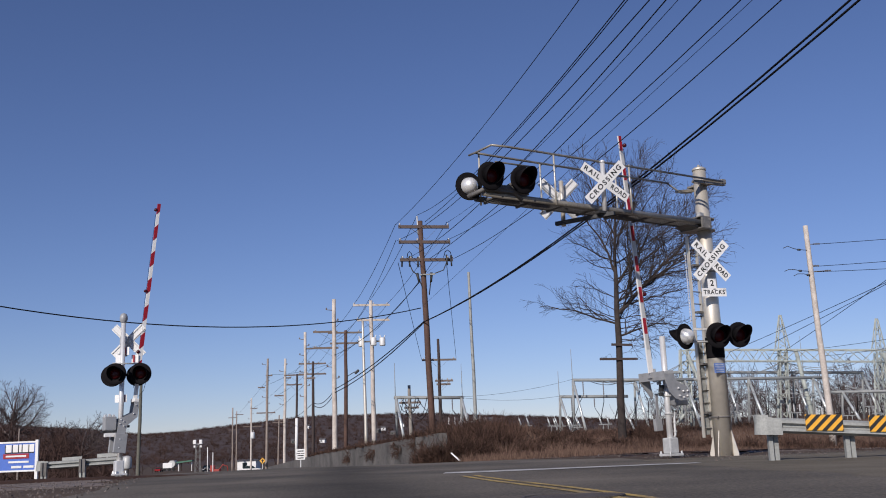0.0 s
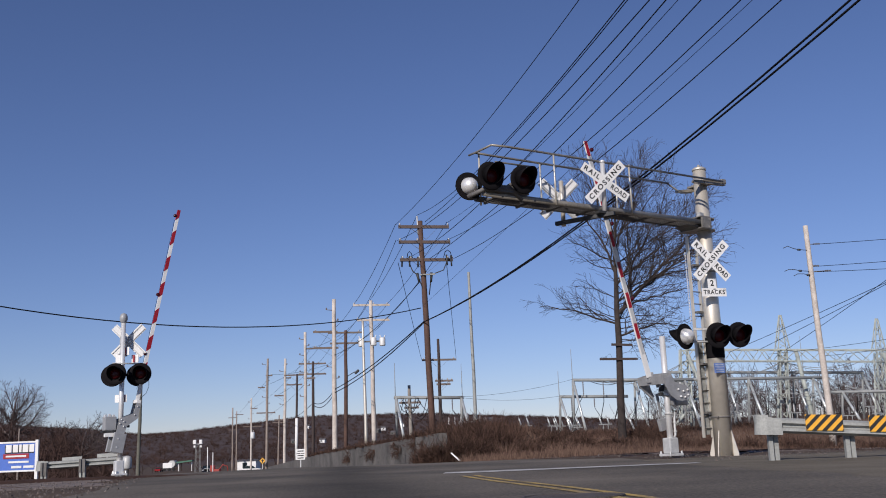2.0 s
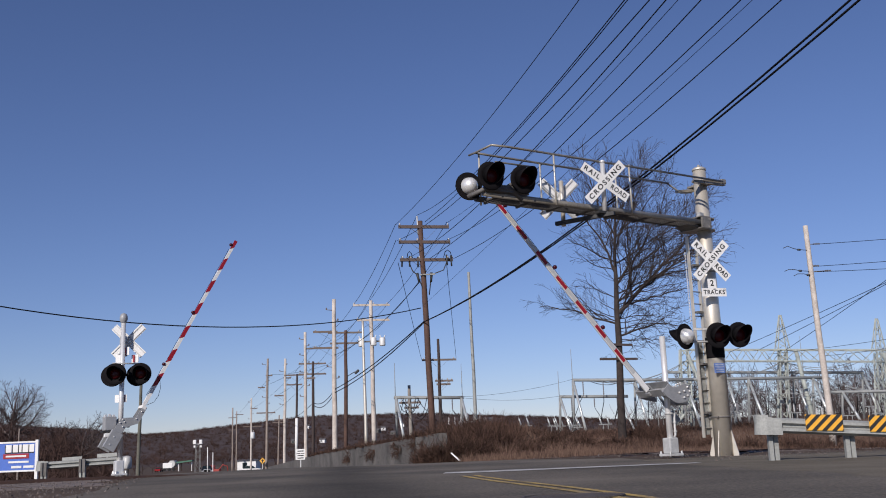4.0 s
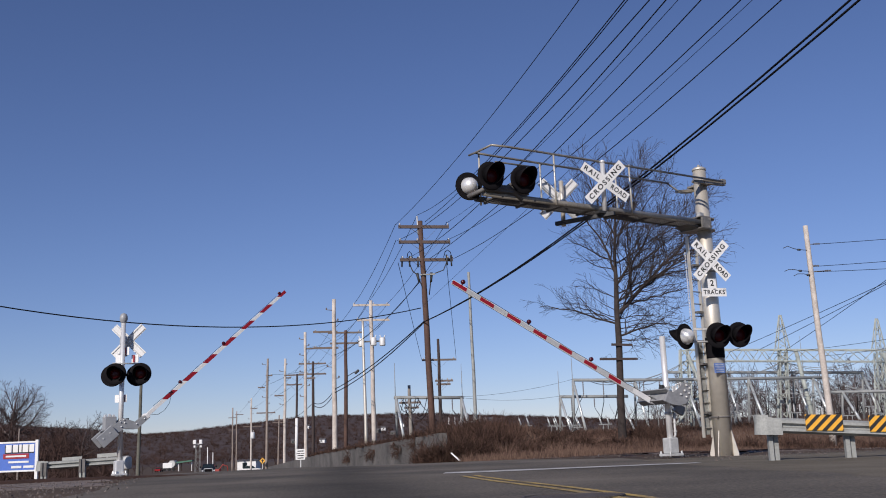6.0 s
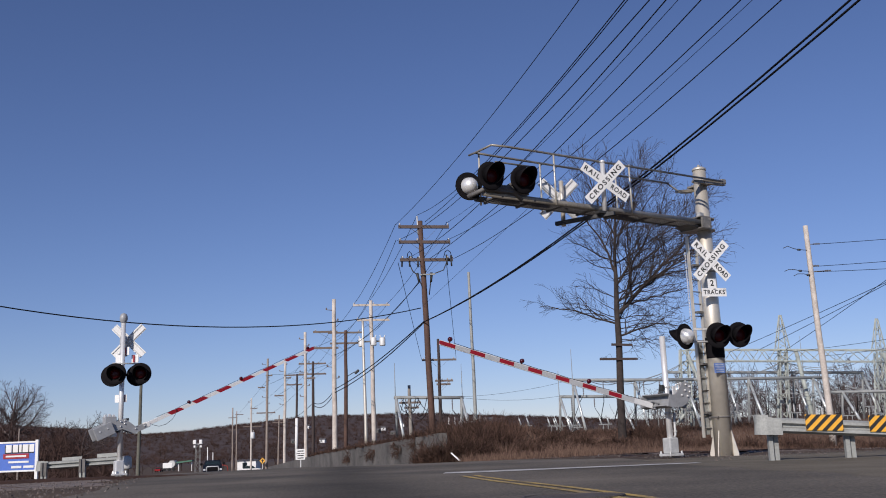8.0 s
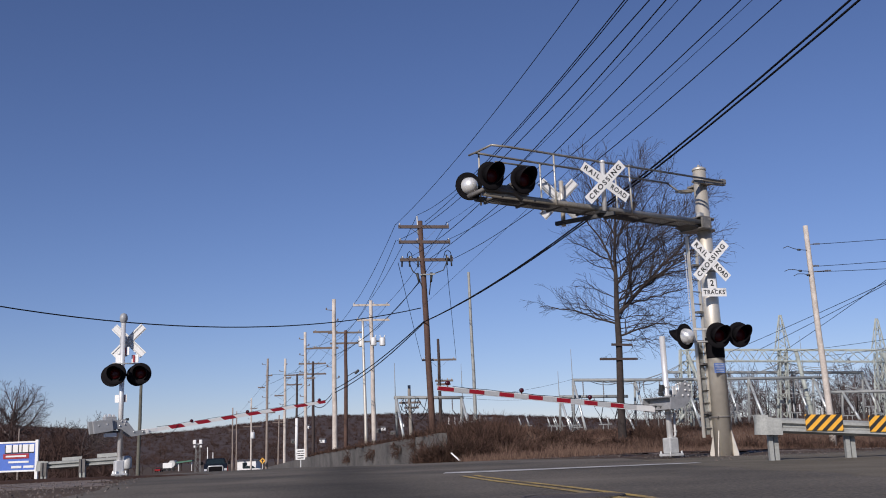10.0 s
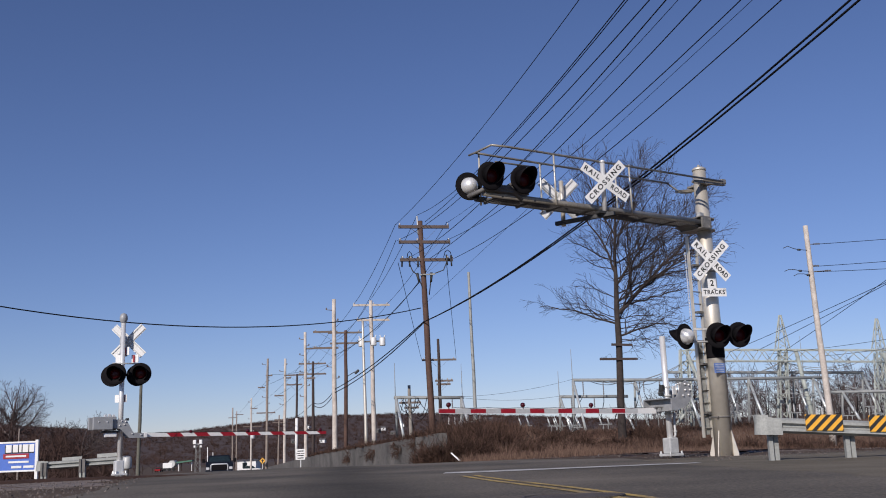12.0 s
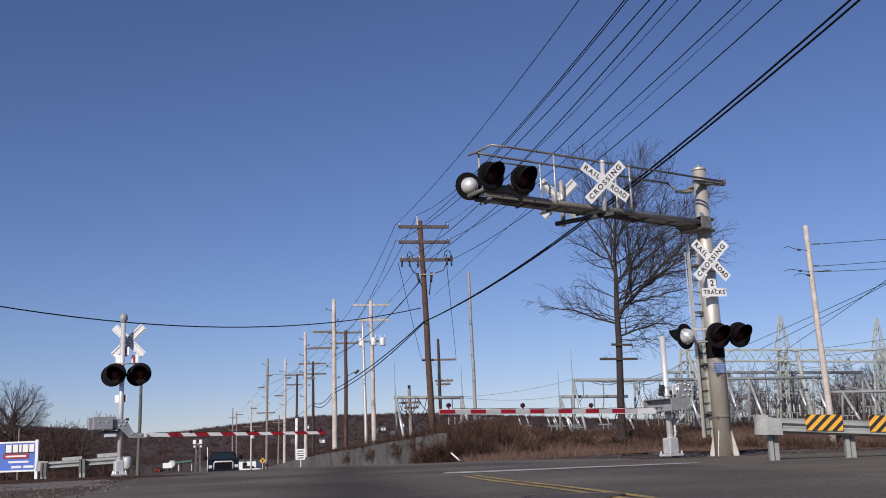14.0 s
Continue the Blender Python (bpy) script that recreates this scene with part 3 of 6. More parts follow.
for y in (0.37, -0.37):
    bm = bmesh.new()
    box(bm, (0.30, y, 5.785), (0.34, 0.022, 0.27), None, 0.004)
    for dx, dz in ((-0.11, 0.08), (0.11, 0.08), (-0.11, -0.08), (0.11, -0.08)):
        tube(bm, (0.30 + dx, y - 0.025, 5.785 + dz), (0.30 + dx, y + 0.025, 5.785 + dz), 0.018, 0.018, 6)
    part("arm_bracket", bm, M_WEATHERED, canti, "bolted plate bracket holding the walkway arm")
bm = bmesh.new()
slab(bm, [(0.28, 5.64), (0.85, 5.72), (0.28, 5.72)], 0.5)
part("arm_gusset", bm, M_GALV_DULL_SHADE, canti)
for y in (0.36, -0.36):
    bm = bmesh.new()
    end = 0.0 if y > 0 else 0.75
    path(bm, [(end - (0.45 if y > 0 else 0), y, 6.93), (6.3, y, 7.00), (6.72, y * 0.9, 7.00)], 0.026, 8)
    if y < 0:
        path(bm, [(0.75, y, 6.90), (0.35, y, 6.72), (0.1, y * 0.6, 6.72)], 0.024, 8)
    part("handrail", bm, M_WEATHERED, canti, "thin silver handrail tube")
bm = bmesh.new()
path(bm, [(6.72, 0.33, 7.00), (6.72, 0.0, 7.00), (6.72, -0.30, 7.00), (6.74, -0.55, 7.00)], 0.026, 8)
part("end_rail", bm, M_WEATHERED, canti)
for x, y in ((5.03, 0.36), (2.75, 0.36), (4.88, -0.36), (2.55, -0.36), (6.60, -0.36)):
    bm = bmesh.new()
    tube(bm, (x, y, 5.80), (x, y, 7.00), 0.022, 0.022, 8)
    part("handrail_post", bm, M_SILVER, canti)
bm = bmesh.new()
slab(bm, [(-0.62, 6.86), (0.5, 6.83), (0.5, 6.89), (-0.62, 7.00)], 0.10, Matrix.Translation((0, 0.24, 0)))
slab(bm, [(-0.3, 6.80), (0.62, 6.66), (0.62, 6.72), (-0.3, 6.88)], 0.10, Matrix.Translation((0, -0.24, 0)))
box(bm, (0, 0, 6.86), (0.3, 0.62, 0.05))
box(bm, (-0.56, 0.24, 6.96), (0.16, 0.13, 0.13), None, 0.02)
part("top_clamp", bm, M_WEATHERED, canti, "clamp joining the handrails to the mast")
bm = bmesh.new()
box(bm, (0.2, 0.1, 6.05), (0.14, 0.1, 0.1))
part("junction_box", bm, M_GALV, canti)
# lights on the arm
bm = bmesh.new()
path(bm, [(5.6, 0.40, 6.60), (6.7, 0.40, 6.60)], 0.02, 8)
path(bm, [(7.25, 0.1, 5.82), (6.98, 0.42, 5.97), (6.6, 0.42, 6.00), (6.3, 0.42, 6.00), (6.0, 0.36, 5.82)], 0.05, 8)
path(bm, [(6.5, 0.42, 6.0), (6.9, 0.38, 6.3)], 0.045, 8)
path(bm, [(6.5, 0.42, 6.0), (6.1, 0.38, 6.25)], 0.045, 8)
# added dark box stands in for the shadow band between lights and chord
box(bm, (6.42, 0.40, 6.0), (1.15, 0.10, 0.17), None, 0.02)
part("light_bracket", bm, M_GALV_DULL_SHADE, canti, "bent pipe bracket coloured dark for shade, with a box for the shadow band")
signal_light(canti, facing(6.93, 0.55, 6.22, *toward(A_SIG, 0.47, -1)))
signal_light(canti, facing(6.07, 0.55, 6.22, *toward(A_SIG, 0.50, -1)))
signal_light(canti, facing(7.05, -0.15, 6.14, *toward(A_SIG, -0.42, 1)))
# crossbucks on the arm
bm = bmesh.new()
tube(bm, (3.66, 0.42, 5.72), (3.63, 0.42, 6.94), 0.055, 0.055, 14)
lathe(bm, [(0.062, 6.93), (0.066, 6.97), (0.03, 7.00), (0, 7.00)], Matrix.Translation((3.63, 0.42, 0)), 14)
part("sign_post", bm, M_BRIGHT, canti, "short silver sign post on the arm")
bm = bmesh.new()
beam(bm, (3.55, 0.62, 5.68), (4.30, -0.62, 5.62), 0.10, 0.09)
box(bm, (3.73, 0.42, 5.72), (0.3, 0.14, 0.06))
part("post_bracket", bm, M_DARK_STEEL, canti, "dark steel bracket under the walkway")
crossbuck(canti, 3.71, 0.56, 6.42, True, -14, (-33.7, 44.5), 0.666)
bm = bmesh.new()
tube(bm, (4.16, -0.5, 5.55), (4.16, -0.5, 6.66), 0.055, 0.055, 12)
part("sign_post", bm, M_SILVER, canti)
crossbuck(canti, 4.16, -0.62, 6.24, False, -20)
# crossbuck and plates on the mast
crossbuck(canti, 0.29, 0.40, 4.815, True, -19, (-47.0, 45.3), 0.625)
for z in (4.6, 5.05, 4.1):
    bm = bmesh.new()
    box(bm, (0.20, 0.26, z), (0.12, 0.24, 0.035), None, 0.005)
    lathe(bm, [(0.19, z - 0.02), (0.205, z - 0.02), (0.205, z + 0.02), (0.19, z + 0.02)], None, 20)
    part("sign_strap", bm, M_GALV, canti)
SIGN_TURN = Matrix.Translation((0.235, 0.36, 0)) @ Matrix.Rotation(radians(-19), 4, "Z")
bm = bmesh.new()
slab(bm, [(-0.33, 3.915), (0.33, 3.915), (0.33, 4.125), (0.155, 4.125), (0.155, 4.36), (-0.075, 4.36), (-0.075, 4.125), (-0.33, 4.125)], 0.008, SIGN_TURN)
plate = part("track_count_sign", bm, M_WHITE, canti, "white stepped plate reading 2 TRACKS")
face = Matrix.Rotation(radians(180), 4, "Z") @ Matrix.Rotation(radians(90), 4, "X")
lettering("lettering", "2", 0.20, SIGN_TURN @ Matrix.Translation((0.04, 0.007, 4.245)) @ face, M_INK, plate, 0.004)
lettering("lettering", "TRACKS", 0.15, SIGN_TURN @ Matrix.Translation((0.0, 0.007, 4.02)) @ face, M_INK, plate, 0.003, 0.57, 1.2)
# lights on the mast
bm = bmesh.new()
tube(bm, (0.75, 0.05, 3.12), (-0.45, 0.30, 3.12), 0.025, 0.025, 8)
tube(bm, (0.75, -0.10, 2.83), (0.0, 0.05, 2.83), 0.025, 0.025, 8)
path(bm, [(0.0, 0.2, 2.9), (-0.1, 0.30, 2.84), (-0.43, 0.3, 2.92)], 0.05, 8)
part("light_bracket", bm, M_GALV, canti)
# black ring drawn in place of the shadow the discs cast on the mast
bm = bmesh.new()
lathe(bm, [(0.22, 2.42), (0.225, 2.44), (0.225, 2.92), (0.22, 2.94)], None, 20)
part("mast_shadow_ring", bm, M_BLACK, canti, "black ring round the mast standing in for the lights' shadow")
signal_light(canti, facing(0.38, 0.50, 2.93, *toward(A_SIG, 0.22, -1)))
signal_light(canti, facing(-0.40, 0.46, 2.97, *toward(A_SIG, 0.27, -1)))
signal_light(canti, facing(0.88, -0.12, 2.96, *toward(A_SIG, -0.6, 0.8)))
bm = bmesh.new()
box(bm, (0.16, 0.24, 2.16), (0.36, 0.01, 0.24))
blue = part("notice_plate", bm, M_BLUE_FADED, canti, "small blue notice plate")
for i, w in enumerate((0.26, 0.30, 0.2, 0.28, 0.24)):
    bm = bmesh.new()
    box(bm, (0.16, 0.248, 2.245 - 0.042 * i), (w, 0.004, 0.010))
    part("text_bar", bm, M_WHITE, blue)
# ladder behind the mast
for x in (0.335, 0.035):
    bm = bmesh.new()
    beam(bm, (x, -0.30, 0.50), (x, -0.30, 5.55), 0.085, 0.03)
    part("ladder_rail", bm, M_SILVER, canti, "silver ladder side rail")
bm = bmesh.new()
box(bm, (0.205, -0.335, 1.72), (0.25, 0.012, 2.30))
part("ladder_guard", bm, M_GALV_RAIL, canti, "flat climbing guard behind the rungs")
for i in range(16):
    bm = bmesh.new()
    tube(bm, (0.05, -0.30, 0.72 + 0.31 * i), (0.32, -0.30, 0.72 + 0.31 * i), 0.015, 0.015, 6)
    part("ladder_rung", bm, M_GALV_DULL_SHADE, canti)
bm = bmesh.new()
for i in range(24):
    z = 3.35 + i * 0.075
    beam(bm, (0.47, -0.28, z), (0.47, -0.28, z + 0.06), 0.012 + 0.012 * (i % 2), 0.024 - 0.012 * (i % 2))
part("safety_chain", bm, M_BRIGHT, canti, "thin bright chain beside the ladder")
for z in (1.1, 2.3, 3.6, 4.8):
    bm = bmesh.new()
    box(bm, (0.18, -0.24, z), (0.20, 0.12, 0.05))
    part("ladder_standoff", bm, M_GALV_DULL_SHADE, canti)


def gate_arm(parent, pivot, drop, length, lights, slant, weight):
    """The moving part: counterweights, bracket, striped arm and its lights; local x runs to the tip."""
    bm = bmesh.new()
    x0, tip = 0.72 if slant else 0.46, length
    ha, hb = (0.056, 0.046) if slant else (0.068, 0.055)
    a = [bm.verts.new((x, y, z)) for x, y, z in ((x0, -0.02, -drop - ha), (x0, 0.02, -drop - ha), (x0, 0.02, -drop + ha), (x0, -0.02, -drop + ha))]
    b = [bm.verts.new((x, y, z)) for x, y, z in ((tip, -0.015, -drop - hb), (tip, 0.015, -drop - hb), (tip, 0.015, -drop + hb), (tip, -0.015, -drop + hb))]
    bm.faces.new(a[::-1])
    bm.faces.new(b)
    for i in range(4):
        bm.faces.new((a[i], a[(i + 1) % 4], b[(i + 1) % 4], b[i]))
    arm = part("gate_arm", bm, M_WHITE, parent, "white gate arm with red reflective stripes")
    arm.location = pivot
    k, s, step = 0, tip + (0.14 if slant else 0.0), 0.42 if slant else 0.39
    while s - step > (1.25 if slant else 0.95):
        if k % 2 == 0 or not slant:
            f = hb + (ha - hb) * (tip - s) / (tip - x0) + 0.0015
            f2 = hb + (ha - hb) * (tip - s + step) / (tip - x0) + 0.0015
            if not slant:
                f, f2 = f * 0.74, f2 * 0.74
            bm = bmesh.new()
            sl = slant * 0.06
            slab(bm, [(s - step - sl, -drop - f2), (min(s, tip) - (0 if k == 0 else sl), -drop - f), (min(s, tip) + (0 if k == 0 else sl), -drop + f), (s - step + sl, -drop + f2)], 0.046)
            if k % 2 == 0:
                part("red_stripe", bm, M_RED, arm, "red reflective stripe")
            else:
                part("grey_stripe", bm, M_REFLECT, arm, "silvery grey reflective panel")
        s -= step
        k += 1
    up = 0.085 if slant else 0.135
    for s in lights:
        bm = bmesh.new()
        lathe(bm, [(0.0, -0.045), (0.03, -0.043), (0.048, -0.03), (0.053, 0), (0.048, 0.03), (0.03, 0.043), (0, 0.045)], Matrix.Translation((s, 0, -drop + up)) @ Matrix.Rotation(radians(90), 4, "X"), 14)
        tube(bm, (s, 0, -drop + 0.03), (s, 0, -drop + up - 0.03), 0.02, 0.02, 6)
        part("arm_light", bm, M_LENS_SMALL, arm, "small round red arm light")
    bm = bmesh.new()
    pts = [(x0 + 0.35, 0.03, -drop + 0.08)]
    for i in range(1, 13):
        x = x0 + 0.35 + (tip - x0 - 0.7) * i / 12
        pts.append((x, 0.02, -drop + 0.072 - (0.012 if i % 2 else 0.0)))
    path(bm, pts, 0.006, 5)
    if slant:
        path(bm, [(x0 + 0.98, -0.03, -drop + 0.04), (x0 + 0.90, -0.05, -drop - 0.06), (x0 + 0.74, -0.06, -drop - 0.17), (x0 + 0.50, -0.06, -drop - 0.23), (x0 + 0.28, -0.06, -drop - 0.20), (x0 + 0.10, -0.05, -drop - 0.06)], 0.007, 5)
    part("light_cable", bm, M_WIRE, arm)
    for y in ((-0.16, 0.16) if slant else (-0.42, 0.50)):
        bm = bmesh.new()
        if slant:
            slab(bm, [(-0.45, -0.10), (-0.05, -0.16), (0.22, -drop - 0.08), (0.72, -drop - 0.08), (0.72, -drop + 0.05), (0.34, -drop + 0.07), (0.12, 0.10), (-0.45, 0.12)], 0.025, Matrix.Translation((0, y, 0)))
        elif y < 0:
            slab(bm, [(0.47, -0.53), (0.47, -0.22), (0.10, -0.20), (-0.08, -0.16), (-0.16, -0.22), (0.10, -0.42), (0.27, -0.54)], 0.03, Matrix.Translation((0, y, 0)))
        else:
            slab(bm, [(0.40, -0.52), (0.40, -0.24), (0.24, -0.20), (0.14, -0.06), (0.06, 0.13), (-0.08, 0.20), (-0.20, 0.16), (-0.26, 0.06), (-0.27, -0.12), (-0.20, -0.28), (-0.05, -0.42), (0.20, -0.50)], 0.03, Matrix.Translation((0, y, 0)))
        sp = part("side_plate", bm, M_GREY if slant else M_CAST, arm, "grey cast support plate")
        if slant and y < 0:
            for bx, bz in ((-0.02, 0.06), (0.06, -0.04), (-0.08, -0.06), (0.10, 0.04), (0.30, -0.30), (0.56, -0.34)):
                bm = bmesh.new()
                lathe(bm, [(0.020, 0.0), (0.020, 0.025), (0.010, 0.032), (0.0, 0.032)], Matrix.Translation((bx, y - 0.012, bz)) @ Matrix.Rotation(radians(90), 4, "X"), 8)
                part("bolt", bm, M_BRIGHT, sp)
        if not slant and y > 0:
            for bx, bz in ((-0.17, 0.10), (-0.20, -0.02), (-0.15, -0.14), (-0.05, 0.12), (-0.05, -0.02), (0.03, -0.16)):
                bm = bmesh.new()
                lathe(bm, [(0.026, 0.0), (0.026, 0.03), (0.012, 0.04), (0.0, 0.04)], Matrix.Translation((bx, y + 0.015, bz)) @ Matrix.Rotation(radians(-90), 4, "X"), 8)
                part("bolt", bm, M_BRIGHT, sp)
    if not slant:
        for z in (-0.225, -0.515):
            bm = bmesh.new()
            box(bm, (0.37, 0.04, z), (0.21, 0.90, 0.022), None, 0.004)
            part("channel_flange", bm, M_CAST, arm, "flat grey channel flange")
        bm = bmesh.new()
        box(bm, (0.275, 0.04, -0.37), (0.022, 0.89, 0.265))
        part("channel_web", bm, M_CAST, arm)
    bm = bmesh.new()
    box(bm, (0.70 if slant else 0.38, 0, -drop), (0.10, 0.36 if slant else 0.14, 0.14), None, 0.01)
    if slant:
        box(bm, (0.86, 0, -drop), (0.34, 0.05, 0.10))
    else:
        box(bm, (0.40, 0.0, -drop + 0.09), (0.32, 0.14, 0.03), None, 0.008)
        box(bm, (0.20, 0.06, -drop + 0.16), (0.08, 0.08, 0.10), None, 0.015)
    part("arm_clamp", bm, M_WHITE if slant else M_CAST, arm)
    for y in ((-0.22, 0.22) if slant else (-0.45,)):
        bm = bmesh.new()
        if slant:
            box(bm, (-0.29 - weight / 2, y, 0.0), (weight, 0.09, weight * 0.64), None, 0.012)
        else:
            box(bm, (-0.82, y, -0.10), (0.30, 0.10, 0.22), None, 0.012)
            beam(bm, (-0.05, y, -0.02), (-0.72, y, -0.09), 0.025, 0.07)
        w = part("counterweight", bm, M_GREY if slant else M_CAST, arm, "grey iron counterweight block")
        for dx in (-0.12, 0.12):
            if not slant:
                continue
            bm = bmesh.new()
            tube(bm, (-0.30 - weight / 2 + dx, y - 0.06, 0.04), (-0.30 - weight / 2 + dx, y + 0.06, 0.04), 0.022, 0.022, 8)
            part("bolt", bm, M_BRIGHT, w)
    return arm


gate_r = thing("crossing_gate", pose(5.445, 25.0, 0.03, 0, 0, 209.4), "grey crossing gate with red and white striped arm beside the lane", "crossing gate", "crossing gates")
bm = bmesh.new()
tube(bm, (0.08, 0, 0.0), (0.08, 0, 2.95), 0.076, 0.072, 20)
part("post", bm, M_BRIGHT, gate_r, "round silver post")
bm = bmesh.new()
box(bm, (0.08, 0, 0.27), (0.28, 0.28, 0.38), None, 0.03)
box(bm, (0.08, 0, 0.05), (0.42, 0.42, 0.06), None, 0.01)
for dx in (-0.10, 0.26):
    for dy in (-0.17, 0.17):
        tube(bm, (dx, dy, 0.0), (dx, dy, 0.14), 0.025, 0.025, 6)
part("base", bm, M_GALV, gate_r, "bolted cast base on four studs")
bm = bmesh.new()
box(bm, (-0.33, -0.05, 1.43), (0.36, 0.30, 0.38), None, 0.03)
box(bm, (-0.12, -0.02, 1.30), (0.30, 0.14, 0.12), None, 0.02)
part("mechanism_box", bm, M_CAST, gate_r, "grey gate mechanism housing")
bm = bmesh.new()
box(bm, (-0.04, 0.14, 1.60), (0.10, 0.05, 0.22), None, 0.01)
for i in range(3):
    tube(bm, (-0.10 - 0.07 * i, 0.15, 1.45), (-0.10 - 0.07 * i, 0.16, 1.72 + 0.02 * i), 0.014, 0.014, 6)
    lathe(bm, [(0.0, 0.0), (0.03, 0.0), (0.03, 0.03), (0.0, 0.03)], Matrix.Translation((-0.10 - 0.07 * i, 0.16, 1.72 + 0.02 * i)), 8)
part("terminal_box", bm, M_BRIGHT, gate_r)
bm = bmesh.new()
for z in (1.02, 1.45, 1.66):
    lathe(bm, [(0.078, z), (0.095, z + 0.005), (0.095, z + 0.05), (0.078, z + 0.055)], Matrix.Translation((0.08, 0, 0)), 14)
    box(bm, (0.08, 0.10, z + 0.028), (0.05, 0.06, 0.04))
part("clamp_ring", bm, M_GALV, gate_r)
bm = bmesh.new()
for dx, dz in ((0.26, 1.62), (0.24, 1.70), (0.28, 1.52)):
    box(bm, (dx, 0.02, dz), (0.10, 0.10, 0.09), None, 0.015)
part("contact_block", bm, M_DARK_STEEL, gate_r)
bm = bmesh.new()
path(bm, [(0.0, 0.06, 0.46), (-0.04, 0.06, 0.52), (-0.05, 0.06, 0.95), (-0.08, 0.06, 1.06)], 0.03, 8)
for z in (0.58, 0.80):
    lathe(bm, [(0.032, z), (0.045, z + 0.006), (0.045, z + 0.045), (0.032, z + 0.05)], Matrix.Translation((-0.047, 0.06, 0)), 10)
part("conduit", bm, M_GALV, gate_r)
ARM_R = gate_arm(gate_r, (0, 0, 1.61), 0.498, 6.50, (6.26, 4.34, 2.42), 0, 0.44)

gate_l = thing("crossing_signal", pose(-9.596, 29.5, 0.03, 0, 0, 35.46), "silver crossing signal with gate, crossbuck seen from behind and flashing lights", "crossing signal", "crossing gates")
bm = bmesh.new()
tube(bm, (0.0, 0.0, 0.0), (0.03, 0, 4.45), 0.075, 0.068, 16)
part("mast", bm, M_BRIGHT, gate_l, "round silver mast")
bm = bmesh.new()
box(bm, (-0.02, 0, 0.24), (0.25, 0.23, 0.38), None, 0.03)
box(bm, (0.0, 0, 0.04), (0.36, 0.34, 0.05))
for dx in (-0.14, 0.14):
    for dy in (-0.14, 0.14):
        tube(bm, (dx, dy, 0.0), (dx, dy, 0.14), 0.025, 0.025, 6)
part("base", bm, M_BRIGHT, gate_l, "bright bolted base on four studs")
bm = bmesh.new()
lathe(bm, [(0.05, 4.40), (0.09, 4.46), (0.115, 4.54), (0.115, 4.62), (0.08, 4.70), (0.0, 4.73)], Matrix.Translation((0.03, 0, 0)), 18)
part("bell", bm, M_GREY, gate_l, "grey crossing bell on the mast top")
crossbuck(gate_l, 0.26, 0.20, 3.92, False, 150)
bm = bmesh.new()
box(bm, (0.07, 0.09, 3.92), (0.20, 0.14, 0.24), None, 0.02)
box(bm, (0.10, 0.1, 3.55), (0.18, 0.1, 0.2), None, 0.02)
part("sign_clamp", bm, M_GALV, gate_l)
for x, z, w in ((-0.06, 3.36, 0.24), (0.40, 3.38, 0.22), (0.14, 3.60, 0.18)):
    bm = bmesh.new()
    box(bm, (x, 0.02, z), (w, 0.02, 0.24), Matrix.Rotation(radians(-42), 3, "Z"), 0.008)
    pl = part("plate", bm, M_WHITE, gate_l, "small white plate")
    if x > 0.1:
        bm = bmesh.new()
        box(bm, (x - 0.045, 0.005, z), (0.05, 0.02, 0.22), Matrix.Rotation(radians(-42), 3, "Z"))
        part("red_band", bm, M_RED, pl)
bm = bmesh.new()
box(bm, (0.03, 0.10, 2.21), (0.36, 0.02, 0.22), Matrix.Rotation(radians(-42), 3, "Z"))
pl = part("plate", bm, M_WHITE, gate_l, "small white plate")
bm = bmesh.new()
box(bm, (0.085, 0.030, 2.21), (0.07, 0.02, 0.21), Matrix.Rotation(radians(-42), 3, "Z"))
part("red_band", bm, M_RED, pl)
bm = bmesh.new()
tube(bm, (-0.30, -0.12, 3.22), (0.48, -0.12, 3.22), 0.022, 0.022, 8)
part("light_bracket", bm, M_GALV, gate_l)
signal_light(gate_l, facing(-0.26, -0.24, 2.90, *toward(35.46, 0.15, -1)))
signal_light(gate_l, facing(0.48, -0.24, 2.92, *toward(35.46, 0.2, -1)))
signal_light(gate_l, facing(-0.21, 0.20, 2.88, *toward(35.46, -0.2, 1)))
signal_light(gate_l, facing(0.54, 0.20, 2.90, *toward(35.46, -0.2, 1)))
bm = bmesh.new()
box(bm, (-0.30, 0.05, 1.49), (0.34, 0.26, 0.40), None, 0.02)
box(bm, (-0.05, 0.05, 1.44), (0.24, 0.14, 0.16), None, 0.02)
part("mechanism_box", bm, M_GREY, gate_l, "grey gate mechanism housing")
bm = bmesh.new()
box(bm, (-0.31, -0.08, 1.17), (0.34, 0.12, 0.13), None, 0.01)
part("terminal_box", bm, M_WHITE, gate_l, "small white terminal box under the mechanism")
bm = bmesh.new()
box(bm, (-0.30, -0.04, 1.25), (0.50, 0.22, 0.05), None, 0.01)
part("bracket_plate", bm, M_DARK_STEEL, gate_l, "dark bracket plate under the mechanism")
for x, z, h in ((-0.44, 1.70, 0.09), (-0.32, 1.71, 0.11), (-0.21, 1.70, 0.09)):
    bm = bmesh.new()
    box(bm, (x, 0.0, z), (0.075, 0.10, h), None, 0.012)
    part("terminal_stud", bm, M_BRIGHT, gate_l)
bm = bmesh.new()
for dx, dz in ((0.20, 1.60), (0.22, 1.40), (0.17, 1.50)):
    box(bm, (dx, 0.0, dz), (0.09, 0.10, 0.07), None, 0.015)
part("contact_block", bm, M_DARK_STEEL, gate_l)
ARM_L = gate_arm(gate_l, (0, 0, 1.487), 0.344, 6.767, (6.56, 3.99, 2.14), -1, 0.56)

bm = bmesh.new()
